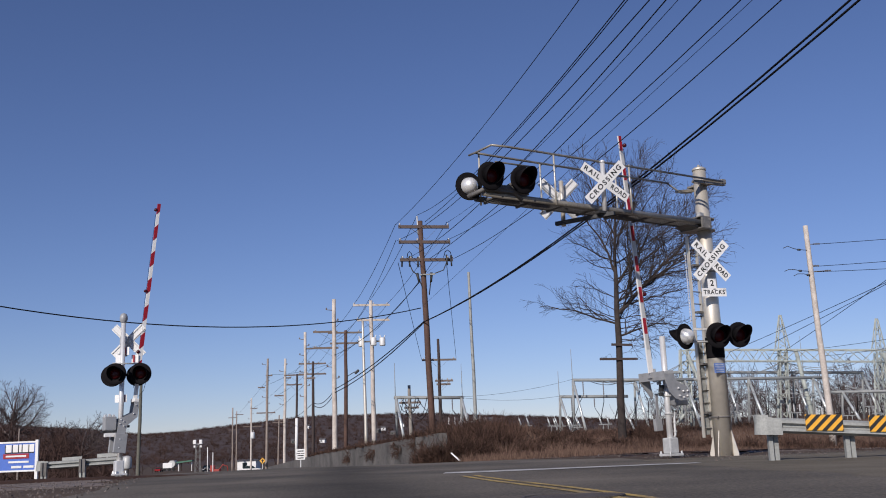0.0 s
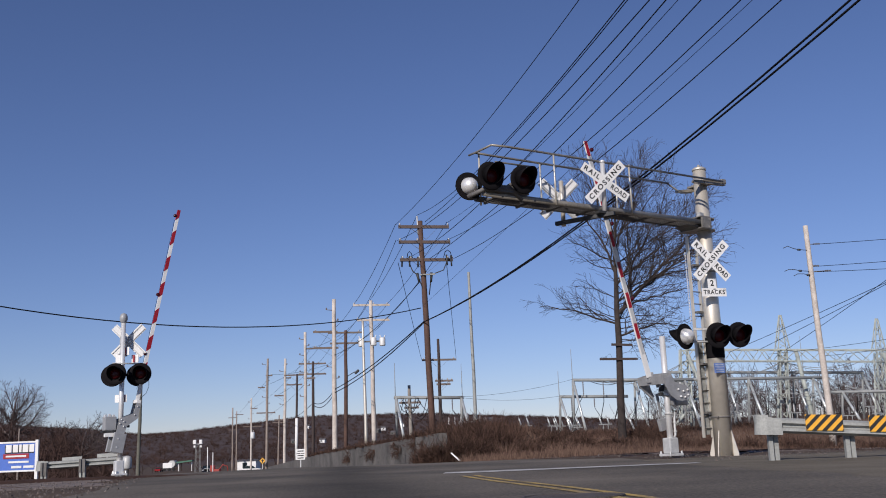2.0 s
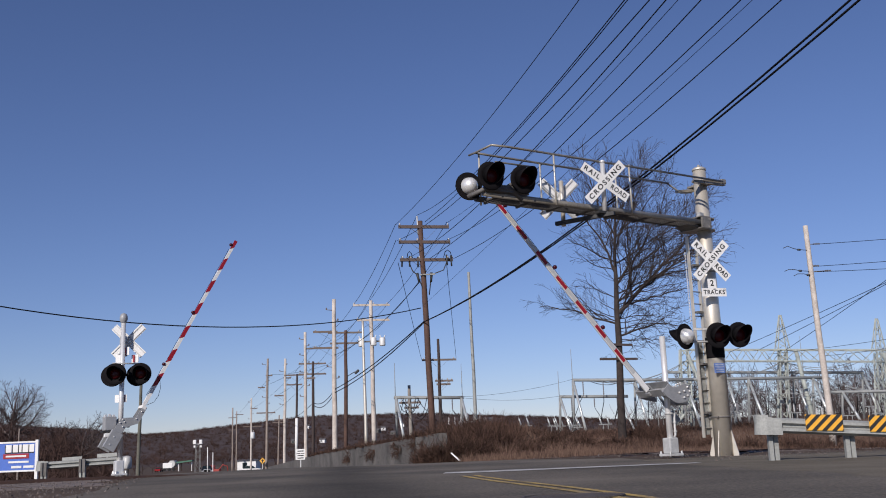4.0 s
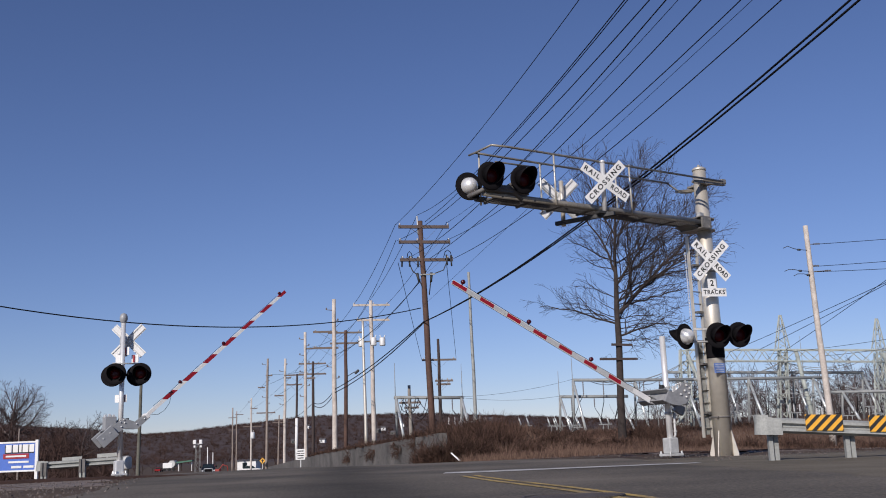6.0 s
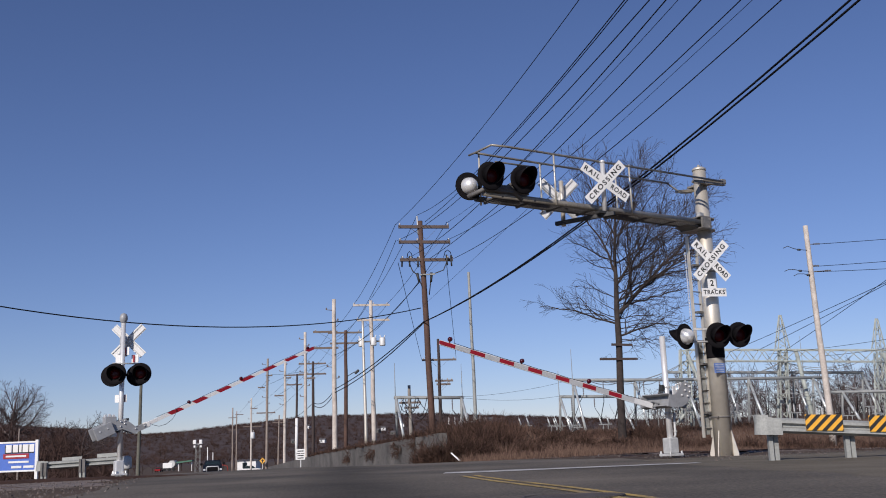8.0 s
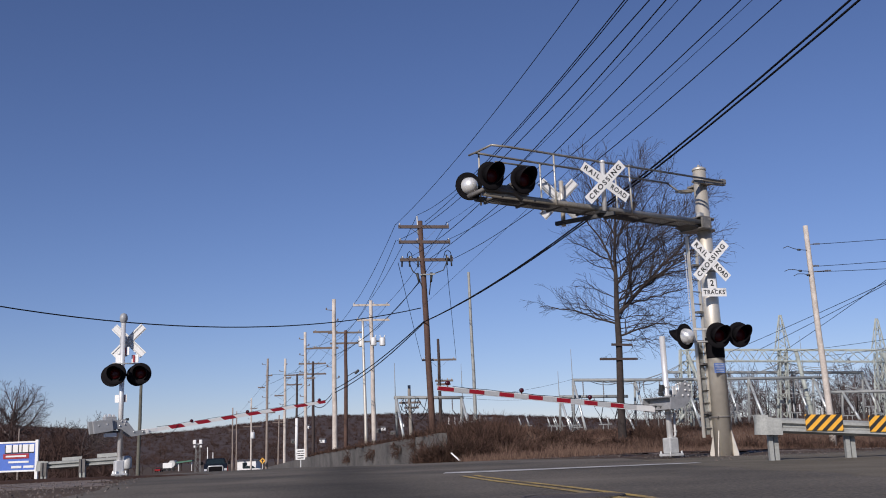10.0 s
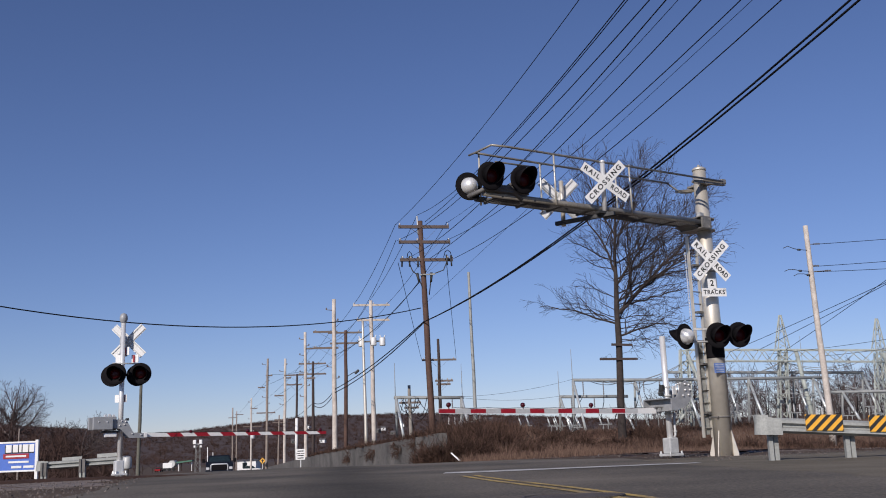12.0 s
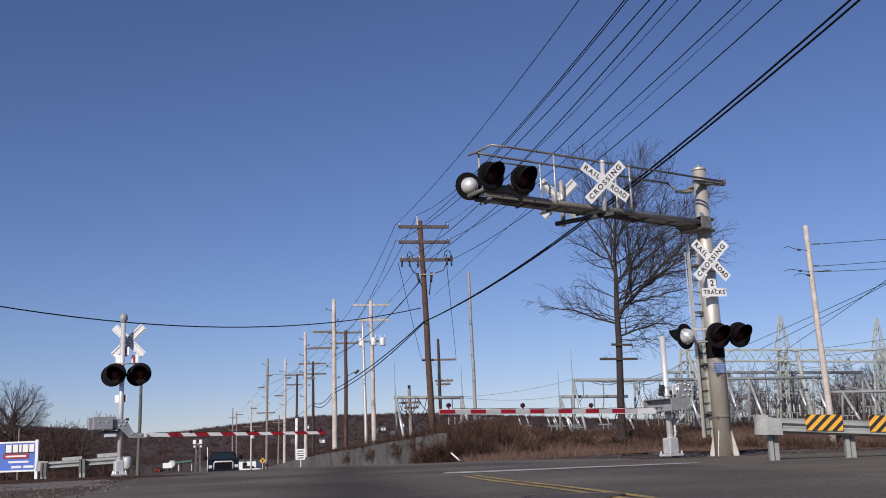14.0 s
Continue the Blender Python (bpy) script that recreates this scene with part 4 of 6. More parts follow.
lathe(bm, [(0.05, 0.0), (0.05, 0.22), (0.12, 0.23), (0.135, 0.27), (0.135, 0.52), (0.11, 0.59), (0.04, 0.62), (0, 0.62)], pose(-9.72, 30.6, -0.03), 18)
tagged(part("relay_drum", bm, M_GALV), "grey rounded metal drum behind the crossing signal", "equipment case")


# ---- guard rails ----
def w_section(h):
    """The pressed profile of a guard rail: (depth, height) pairs."""
    k = h / 0.31
    return [(0.0, 0.155 * k), (0.03, 0.14 * k), (0.08, 0.11 * k), (0.08, 0.05 * k), (0.0, 0.02 * k), (0.0, -0.02 * k), (0.08, -0.05 * k), (0.08, -0.11 * k), (0.03, -0.14 * k), (0.0, -0.155 * k)]


def guard_rail(name, p0, p1, h, posts, label, blunt, toward):
    p0, p1 = Vector(p0), Vector(p1)
    ob = thing(name, Matrix.Translation(p0), label, "guard rail")
    d = p1 - p0
    side = Vector((d.y, -d.x, 0)).normalized() * toward
    bm = bmesh.new()
    prof = w_section(h)
    rings = []
    for f in (0.07 if blunt else 0.0, 1.0):
        for back in (0.0, 0.012):
            rings.append([bm.verts.new(d * f + side * (a - back) + Vector((0, 0, z))) for a, z in prof])
    for i in range(len(prof) - 1):
        bm.faces.new((rings[0][i], rings[0][i + 1], rings[2][i + 1], rings[2][i]))
        bm.faces.new((rings[1][i], rings[3][i], rings[3][i + 1], rings[1][i + 1]))
    for i in (0, len(prof) - 1):
        bm.faces.new((rings[0][i], rings[2][i], rings[3][i], rings[1][i]))
    part("rail_beam", bm, M_GALV_RAIL, ob, "galvanised pressed steel beam")
    if blunt:
        bm = bmesh.new()
        pts = []
        for i in range(7):
            a = math.pi * i / 6
            pts.append((-0.02 - 0.22 * math.sin(a), 0.09 - 0.14 * (1 - math.cos(a)) / 2 * 1.6))
        u = d.normalized()
        ra, rb = [], []
        for a, s in pts:
            ra.append(bm.verts.new(u * (a + 0.22) + side * s + Vector((0, 0, h * 0.66))))
            rb.append(bm.verts.new(u * (a + 0.19) + side * s + Vector((0, 0, -h * 0.66))))
        for i in range(6):
            f = bm.faces.new((ra[i], ra[i + 1], rb[i + 1], rb[i]))
            f.smooth = True
        part("end_shoe", bm, M_GALV_RAIL, ob, "bent rounded end terminal")
        bm = bmesh.new()
        c0, c1 = u * 0.16 + side * 0.092, u * 0.42 + side * 0.092
        k0, k1 = h * 0.60, h * 0.50
        fr = [bm.verts.new(p + Vector((0, 0, d.z / d.length * (p - side * 0.092).length)) + Vector((0, 0, z))) for p, z in ((c0, k0), (c1, k1), (c1, -k1), (c0, -k0))]
        bk = [bm.verts.new(v.co - side * 0.012) for v in fr]
        bm.faces.new(fr)
        bm.faces.new(bk[::-1])
        for i in range(4):
            bm.faces.new((fr[i], bk[i], bk[(i + 1) % 4], fr[(i + 1) % 4]))
        part("splice_plate", bm, M_GALV_RAIL, ob, "flat plate joining the terminal to the beam")
    for x, y, z in posts:
        for o in (-0.055, 0.055):
            bm = bmesh.new()
            b = Vector((x, y, z)) - p0
            f = max(0.0, min(1.0, b.dot(d) / d.dot(d)))
            top = (d * f).z + h * 0.42
            box(bm, (b.x + o, b.y + (0.05 if o > 0 else 0), (b.z + top) / 2 - 0.05), (0.075, 0.10, top - b.z + 0.1))
            part("post", bm, M_GALV_RAIL, ob)
    return ob


GR = guard_rail("guard_rail", (5.42, 18.0, 0.66), (9.6, 17.5, 0.335), 0.265, [(5.72, 18.12, 0.0), (7.02, 17.98, 0.0), (8.5, 17.85, 0.0)], "galvanised guard rail with striped hazard panels", True, 1)
for x0, z0 in ((6.215, 0.648), (7.27, 0.585)):
    bm = bmesh.new()
    w, h = 0.625, 0.275
    y = 17.80 - (x0 - 6.2) * 0.12 - 18.0
    slab(bm, [(0, 0), (w, -0.03), (w, h - 0.03), (0, h)], 0.012, Matrix.Translation((x0 - 5.42, y, z0 - h / 2 - 0.645)) @ Matrix.Rotation(radians(-6.8), 4, "Z"))
    pan = part("hazard_panel", bm, M_YELLOW, GR, "yellow and black diagonal striped panel")
    for i in range(-2, 5):
        a = i * 0.169 + 0.092
        pts = []
        for x, z in ((a, 0), (a + 0.079, 0), (a + 0.079 + h, h), (a + h, h)):
            pts.append([x, z])
        # clip the stripe to the panel
        poly = [Vector((p[0], p[1])) for p in pts]
        for lo in (True, False):
            lim = 0.0 if lo else w
            out = []
            for p, q in zip(poly, poly[1:] + poly[:1]):
                ip, iq = (p.x >= lim, q.x >= lim) if lo else (p.x <= lim, q.x <= lim)
                if ip:
                    out.append(p)
                if ip != iq:
                    out.append(p.lerp(q, (lim - p.x) / (q.x - p.x)))
            poly = out
            if not poly:
                break
        if len(poly) < 3:
            continue
        bm = bmesh.new()
        slab(bm, [(p.x, p.y - 0.03 * p.x / w) for p in poly], 0.004, Matrix.Translation((x0 - 5.42, y - 0.009, z0 - h / 2 - 0.645)) @ Matrix.Rotation(radians(-6.8), 4, "Z"))
        part("black_stripe", bm, M_INK, pan)
GL = guard_rail("guard_rail", (-14.62, 36.0, 0.36), (-11.55, 36.1, 0.46), 0.26, [(-14.31, 35.84, -0.4), (-12.96, 35.84, -0.4), (-11.7, 35.9, -0.4)], "galvanised guard rail seen from behind beside the far lane", True, 1)
for x, z in ((-14.31, 0.47), (-12.96, 0.55)):
    bm = bmesh.new()
    box(bm, (x + 14.62 - 0.06, -0.20, z - 0.36 - 0.22), (0.07, 0.08, 0.46))
    box(bm, (x + 14.62 + 0.05, -0.16, z - 0.36 - 0.22), (0.10, 0.06, 0.46))
    part("post_block", bm, M_GALV_DULL_SHADE, GL, "dark steel spacer block on the post")
for x0, x1, z in ((-13.78, -13.08, 0.575), (-12.54, -11.84, 0.655)):
    bm = bmesh.new()
    box(bm, ((x0 + x1) / 2 + 14.62, 0.12, z - 0.36), (x1 - x0, 0.015, 0.13), Matrix.Rotation(radians(-2), 3, "Y"))
    box(bm, ((x0 + x1) / 2 + 14.62, 0.13, z - 0.36 - 0.15), (0.06, 0.02, 0.3))
    part("upper_strip", bm, M_GALV_RAIL, GL, "short flat strip above the beam")


# ---- poles and wires ----
def crossarm(ob, z, half, az, off, material, insul=(), thick=0.055):
    bm = bmesh.new()
    c, s = math.cos(az), math.sin(az)
    beam(bm, ((off - half) * c, (off - half) * s, z), ((off + half) * c, (off + half) * s, z), thick * 1.6, thick * 2)
    a = part("crossarm", bm, material, ob)
    bm = bmesh.new()
    for sg in (-1, 1):
        beam(bm, (0.0, 0.0, z - 0.6), ((off + sg * half * 0.55) * c, (off + sg * half * 0.55) * s, z - 0.05), 0.03, 0.012)
    part("brace", bm, M_GALV_DULL_SHADE, ob)
    for u in insul:
        bm = bmesh.new()
        lathe(bm, [(0.02, 0), (0.045, 0.012), (0.03, 0.04), (0.05, 0.05), (0.03, 0.085), (0.03, 0.10), (0, 0.115)], Matrix.Translation((u * c, u * s, z + thick)), 8)
        part("insulator", bm, M_PORCELAIN, a)


def utility_pole(base, top, r, material, label, arms=(), tone=None, thick=0.068):
    """arms: (height above base, half width, offset, insulator places)."""
    base, top = Vector(base), Vector(top)
    gz0 = float(ground_z(np.array(base.x), np.array(base.y)))
    ob = thing("utility_pole", Matrix.Translation((base.x, base.y, gz0 - 0.05)), label, "utility pole", "utility poles")
    t = top - Vector((base.x, base.y, gz0 - 0.05))
    bm = bmesh.new()
    wob = random.Random(int(base.x * 100))
    rings = []
    for i in range(9):
        f = i / 8
        c = t * f + Vector((wob.uniform(-1, 1), wob.uniform(-1, 1), 0)) * r * (0.12 if 0 < i < 8 else 0)
        rr = r * (1.0 - 0.28 * f) * wob.uniform(0.97, 1.03)
        rings.append([bm.verts.new(c + Vector((rr * math.cos(2 * math.pi * j / 12), rr * math.sin(2 * math.pi * j / 12), 0))) for j in range(12)])
    for p, q in zip(rings[:-1], rings[1:]):
        for j in range(12):
            bm.faces.new((p[j], p[(j + 1) % 12], q[(j + 1) % 12], q[j])).smooth = True
    bm.faces.new(rings[0][::-1])
    bm.faces.new(rings[-1])
    part("pole", bm, material, ob)
    for z, half, off, ins in arms:
        crossarm(ob, z - ob.location.z, half, radians(11), off, tone or M_ARM_WOOD, ins, thick)
    return ob


P1 = utility_pole((-0.77, 46, 1.3), (-1.03, 46, 10.95), 0.155, M_POLE_BROWN, "tall brown wooden utility pole with three crossarms",
                  [(10.66, 1.20, -0.10, (-1.24, 1.06)), (9.93, 1.22, -0.08, (-1.24, -0.42, 1.08)), (9.08, 1.25, -0.02, (-1.15, -0.75, -0.35, 1.0, 1.2))], M_ARM_BROWN, 0.07)
bm = bmesh.new()
z0 = -P1.location.z
tube(bm, (-0.36, 0, 10.3 + z0), (-0.40, 0, 11.2 + z0), 0.04, 0.035, 8)
part("pole_pin", bm, M_GALV, P1)
for x0, x1 in ((-0.85, -0.30), (0.95, 0.12)):
    bm = bmesh.new()
    path(bm, [(x0, -0.1, 9.0 + z0), (x0 * 0.8, -0.1, 8.55 + z0), (x1 * 1.5, -0.1, 8.35 + z0), (x1, -0.1, 7.9 + z0), (x1 * 0.4, -0.05, 7.4 + z0)], 0.025, 6)
    tube(bm, (x1 * 1.6, -0.1, 8.45 + z0), (x1 * 1.3, -0.1, 8.0 + z0), 0.07, 0.05, 8)
    part("cable_terminal", bm, M_DARK_STEEL, P1, "dark cable terminal with hanging leads")
for x, zt in ((-1.15, 9.05), (-0.80, 9.05), (-0.42, 9.0), (0.92, 9.05), (1.12, 9.0)):
    bm = bmesh.new()
    tube(bm, (x, -0.08, zt + 0.22 + z0), (x * 1.02, -0.14, zt - 0.28 + z0), 0.045, 0.04, 8)
    part("fuse_cutout", bm, M_DARK_STEEL, P1, "dark hanging fuse cutout")
for x, w in ((-0.80, 0.14), (0.98, 0.20)):
    bm = bmesh.new()
    path(bm, [(x - w, -0.05, 9.15 + z0), (x - w * 0.6, -0.05, 9.42 + z0), (x, -0.05, 9.50 + z0), (x + w * 0.6, -0.05, 9.40 + z0), (x + w, -0.05, 9.12 + z0)], 0.018, 6)
    part("jumper", bm, M_WIRE, P1)
bm = bmesh.new()
box(bm, (0, -0.16, 8.36 + z0), (0.72, 0.06, 0.06))
part("terminal_bracket", bm, M_GALV_RAIL, P1)
utility_pole((-0.64, 72, 1.2), (-0.62, 72, 8.1), 0.13, M_POLE_DARK, "short dark utility pole among the substation lines", [(6.6, 1.25, 0.05, (-1.1, -0.4, 1.1)), (5.1, 0.65, 0.35, (-0.2, 0.2, 0.6, 0.9)), (4.85, 0.5, 0.3, (0.1, 0.7))])
utility_pole((1.42, 55, 1.5), (1.37, 55, 9.97), 0.10, M_GALV_RAIL, "slender grey metal pole")
P2 = utility_pole((-4.96, 66, 0.8), (-4.95, 66, 10.2), 0.16, M_POLE_PALE, "pale wooden pole carrying three grey transformers", [(9.9, 1.22, 0.05, (-1.1, 0.2, 1.1)), (8.9, 1.08, 0.15, (-0.9, 1.1))], M_POLE_PALE)
utility_pole((-5.14, 62, 0.8), (-5.18, 62, 8.37), 0.105, M_SILVER, "slender bright metal pole")
P3 = utility_pole((-7.99, 70, 0.55), (-7.85, 70, 10.99), 0.19, M_POLE_PALE, "thick pale wooden utility pole", [(8.69, 0.85, -0.5, (-1.2,)), (7.56, 0.85, -0.45, (-1.2,))])
P4 = utility_pole((-8.24, 80, 0.5), (-8.06, 80, 9.93), 0.17, M_POLE_BROWN, "dark wooden utility pole with two crossarms", [(9.75, 1.35, 0.1, (-1.2, 1.2)), (8.9, 1.2, 0.1, (-0.9, 0.2, 1.2))])
P5 = utility_pole((-12.54, 88, 0.2), (-12.46, 88, 10.86), 0.16, M_POLE_PALE, "pale wooden utility pole", [(9.4, 0.45, 0.4, (0.8,)), (6.8, 0.5, 0.4, (0.8,))])
utility_pole((-12.45, 92, 0.2), (-12.33, 92, 8.6), 0.15, M_POLE_DARK, "dark wooden utility pole with one long crossarm", [(8.4, 1.25, 0.05, (-1.1, -0.5, 0.6, 1.2)), (7.45, 1.25, 0.05, (-1.1, -0.4, 0.5, 1.1))])
P7 = utility_pole((-15.95, 105, -0.3), (-15.75, 105, 8.51), 0.14, M_POLE_DARK, "dark wooden utility pole with crossarms", [(8.4, 1.15, 0.0, (-1.0, 0.4, 1.0)), (7.4, 0.8, -0.1, (-0.8, 0.6))])
bm = bmesh.new()
tube(bm, (0.02, 0, 0.3), (0.10, 0, 4.6), 0.155, 0.150, 12)
part("pole_sleeve", bm, M_WALLPAINT, P7, "white sleeve round the lower pole")
P8 = utility_pole((-18.0, 110, -0.4), (-17.78, 110, 10.61), 0.17, M_POLE_PALE, "pale wooden utility pole", [(8.5, 0.4, 0.4, (0.7,)), (6.6, 0.5, -0.5, (-0.9,)), (4.0, 0.6, -0.4, ())])
P9 = utility_pole((-21.76, 120, -0.8), (-21.5, 120, 11.62), 0.17, M_POLE_TAN, "brown weathered utility pole", [(9.6, 0.4, 0.4, (0.7,)), (8.2, 0.4, -0.5, (-0.9,)), (5.2, 1.1, 0.0, (-1, 1))])
P10 = utility_pole((-33.37, 170, -1.75), (-33.26, 170, 9.7), 0.17, M_POLE_PALE, "distant pale utility pole with a transformer", [(8.0, 0.6, 0.5, ()), (5.0, 1.6, 0.3, ())])
utility_pole((-45.06, 210, -2.1), (-44.96, 210, 10.04), 0.17, M_POLE_TAN, "distant brown wooden utility pole", [(8, 0.9, 0, ()), (5.5, 0.8, 0, ())])
utility_pole((-42.14, 200, -2.1), (-42.04, 200, 8.89), 0.15, M_POLE_TAN, "distant brown wooden utility pole", [(8.2, 0.8, 0.6, ())])
utility_pole((-25.45, 150, -1.0), (-25.24, 150, 5.97), 0.13, M_POLE_TAN, "distant short utility pole", [(4.9, 0.8, 0, ())])
PR = utility_pole((17.97, 48, 0.9), (17.78, 48, 10.4), 0.165, M_POLE_PALE, "pale wooden pole leaning over the substation", [])
utility_pole((-15.37, 50, -1.0), (-15.27, 50, 4.12), 0.10, M_POST_DARK, "short weathered wooden pole behind the signal", [])
utility_pole((-51, 120, -2.5), (-51, 120, 4.5), 0.10, M_POLE_TAN, "short distant utility pole", [(2.6, 0.8, 0.3, ())])
utility_pole((-2.70, 70, 1.2), (-2.73, 70, 4.75), 0.14, M_POST_GREY, "short grey wooden pole with cable fittings", [(3.55, 0.75, 0.0, (-0.6, -0.2, 0.3, 0.65)), (3.2, 0.5, 0.1, (-0.3, 0.5))])
for x, y, z, s in ((-5.60, 65.6, 7.12, 0.78), (-4.80, 65.6, 7.16, 0.78), (-4.22, 65.7, 7.14, 0.78), (-33.0, 169.6, 3.0, 1.5)):
    par = P10 if y > 100 else P2
    bm = bmesh.new()
    lathe(bm, [(0.0, 0), (0.24 * s, 0.0), (0.25 * s, 0.04), (0.25 * s, 0.62 * s), (0.21 * s, 0.68 * s), (0, 0.71 * s)], Matrix.Translation(Vector((x, y, z)) - par.location), 14)
    for dx in (-0.1, 0.12):
        tube(bm, Vector((x + dx, y, z + 0.69 * s)) - par.location, Vector((x + dx * 1.6, y, z + 0.9 * s)) - par.location, 0.04, 0.03, 6)
    part("transformer", bm, M_CAN, par, "grey can transformer")
bm = bmesh.new()
beam(bm, Vector((-5.62, 65.75, 7.45)) - P2.location, Vector((-4.2, 65.75, 7.45)) - P2.location, 0.08, 0.10)
part("transformer_mount", bm, M_GALV_DULL_SHADE, P2)
# fittings of the leaning pole: dead-end insulators on one side, short curled leads on the other
for x0, x1, z in ((17.82, 18.35, 9.46), (17.90, 18.20, 8.38), (17.95, 18.75, 8.12)):
    bm = bmesh.new()
    o = PR.location
    tube(bm, Vector((x0, 47.95, z)) - o, Vector((x1 - 0.28, 47.9, z)) - o, 0.02, 0.02, 6)
    for k in range(5):
        c = Vector((x1 - 0.28 + 0.06 * k, 47.9, z)) - o
        tube(bm, c, c + Vector((0.035, 0, 0)), 0.055, 0.02, 8)
    part("dead_end_insulator", bm, M_INSULATOR, PR, "grey dead-end insulator")
for x0, x1, z0, z1 in ((16.55, 17.30, 9.36, 9.24), (16.50, 17.25, 8.22, 8.20), (16.92, 17.62, 7.98, 7.98)):
    bm = bmesh.new()
    o = PR.location
    path(bm, [Vector((x0, 47.9, z0 - 0.05)) - o, Vector((x0 * 0.7 + x1 * 0.3, 47.9, z0 + 0.04)) - o, Vector((x0 * 0.3 + x1 * 0.7, 47.9, z1 + 0.03)) - o, Vector((x1, 47.9, z1 - 0.03)) - o, Vector((17.85, 47.95, z1 - 0.08)) - o], 0.016, 6)
    tube(bm, Vector((x1 - 0.06, 47.9, z1 - 0.03)) - o, Vector((x1 + 0.08, 47.9, z1 - 0.04)) - o, 0.05, 0.05, 8)
    part("lead", bm, M_DARK_STEEL, PR, "short curled dark lead")
# stub pins and small insulators up the bare poles
for pole, y, zs, side in ((P5, 88, (10.2, 9.6, 8.8, 8.1, 7.3, 6.1, 5.2), 1), (P8, 110, (9.9, 9.2, 7.7, 5.6), -1), (P9, 120, (10.9, 8.9, 7.0, 6.2), 1), (P3, 70, (10.2, 9.4, 6.2, 5.4), 1), (P10, 170, (9.0, 7.0, 6.2), 1)):
    for i, z in enumerate(zs):
        d = side if i % 2 else -side
        bm = bmesh.new()
        c = Vector((0, -0.05, z - pole.location.z))
        tube(bm, c, c + Vector((0.42 * d, 0, 0.06)), 0.03, 0.025, 6)
        lathe(bm, [(0.02, 0), (0.06, 0.02), (0.04, 0.06), (0.06, 0.08), (0.03, 0.14), (0, 0.15)], Matrix.Translation(c + Vector((0.40 * d, 0, 0.06))), 8)
        part("stub_pin", bm, M_ARM_WOOD, pole)
# street lamp head on the dark pole
bm = bmesh.new()
lp = P4.location
path(bm, [Vector((-8.1, 80, 6.2)) - lp, Vector((-7.4, 79.6, 6.55)) - lp], 0.03, 6)
box(bm, Vector((-7.2, 79.5, 6.55)) - lp, (0.42, 0.24, 0.2), Matrix.Rotation(radians(-40), 3, "Y"), 0.05)
part("lamp_head", bm, M_DARK_STEEL, P4)


def wire(a, b, sag, r, label="thin black overhead power line", category="power line", seg=14, over=1.0):
    a, b = Vector(a), Vector(b)
    bm = bmesh.new()
    pts = []
    for i in range(seg + 1):
        f = i / seg * over
        p = a.lerp(b, f)
        p.z -= 4 * sag * (i / seg) * (1 - i / seg)
        pts.append(p)
    path(bm, pts, r, 5)
    return tagged(part("power_line" if category == "power line" else "cable", bm, M_WIRE), label, category, "overhead lines")


def span_wire(a, k, z_end, bend, r, label="thin black overhead power line", category="power line", y_end=-6.0):
    """A wire from a, drifting k metres sideways a metre, to the height z_end, with the bend of its sag."""
    bm = bmesh.new()
    pts = []
    for i in range(25):
        y = a[1] + (y_end - a[1]) * i / 24
        f = i / 24
        z = a[2] + (z_end - a[2]) * f - 0.5 * bend * (a[1] - y) * (y - y_end)
        pts.append((a[0] + k * (a[1] - y), y, z))
    path(bm, pts, r, 6)
    return tagged(part("power_line" if category == "power line" else "cable", bm, M_WIRE), label, category, "overhead lines")


# lines from the tall pole over the road, on past the camera
for a, k, ze, r in (((-2.19, 46, 10.82), 0.222, 12.60, 0.013), ((-1.16, 46, 11.25), 0.124, 6.23, 0.012), ((-0.80, 46, 10.90), 0.193, 11.36, 0.015), ((-2.13, 46, 10.06), 0.164, 6.85, 0.012),
                    ((0.21, 46, 10.81), 0.156, 9.22, 0.009), ((-1.71, 46, 9.18), 0.159, 7.40, 0.013), ((-0.65, 46, 9.13), 0.2038, 10.70, 0.015), ((0.20, 46, 9.99), 0.1502, 7.60, 0.012), ((0.48, 46, 9.09), 0.1854, 9.20, 0.014)):
    span_wire(a, k, ze, 0.004, r * 0.85)
span_wire((-1.05, 46, 6.9), 0.2408, 9.5, 0.0, 0.006)
for k_side, z_end, bend in ((0.3010, 13.25, 0.00564), (0.3013, 12.94, 0.00552)):
    span_wire((-1.07, 46, 6.15), k_side, z_end, bend, 0.024, "thick black cable strung along the poles", "cable")
wire((-1.13, 45.9, 6.81), (-17.0, 28.0, 5.92), 1.16, 0.022, "thick black cable sagging across the road", "cable", 24, 1.0)
# lines on down the road, pole to pole
CH = [[(-2.19, 46, 10.85), (-6.0, 66, 10.1), (-9.3, 80, 9.95), (-13.3, 92, 8.3), (-22.3, 120, 8.3)],
      [(-1.17, 46, 11.22), (-4.95, 66, 10.3), (-8.0, 80, 9.95), (-12.0, 88, 9.5), (-17.2, 110, 8.6), (-32.8, 170, 8.1)],
      [(0.23, 46, 10.85), (-3.75, 66, 10.05), (-6.9, 80, 9.95), (-11.0, 92, 8.25), (-21.1, 120, 9.7), (-44.5, 210, 8.1)],
      [(-2.19, 46, 10.08), (-5.8, 66, 9.1), (-9.0, 80, 9.1), (-12.2, 92, 8.2), (-18.6, 110, 6.7)],
      [(0.25, 46, 10.05), (-3.8, 66, 9.05), (-7.1, 80, 9.1), (-11.9, 88, 7.0), (-20.8, 120, 5.3), (-33.0, 170, 5.1)]]
for ch in CH:
    for a, b in zip(ch[:-1], ch[1:]):
        wire(a, b, 0.25, 0.013)
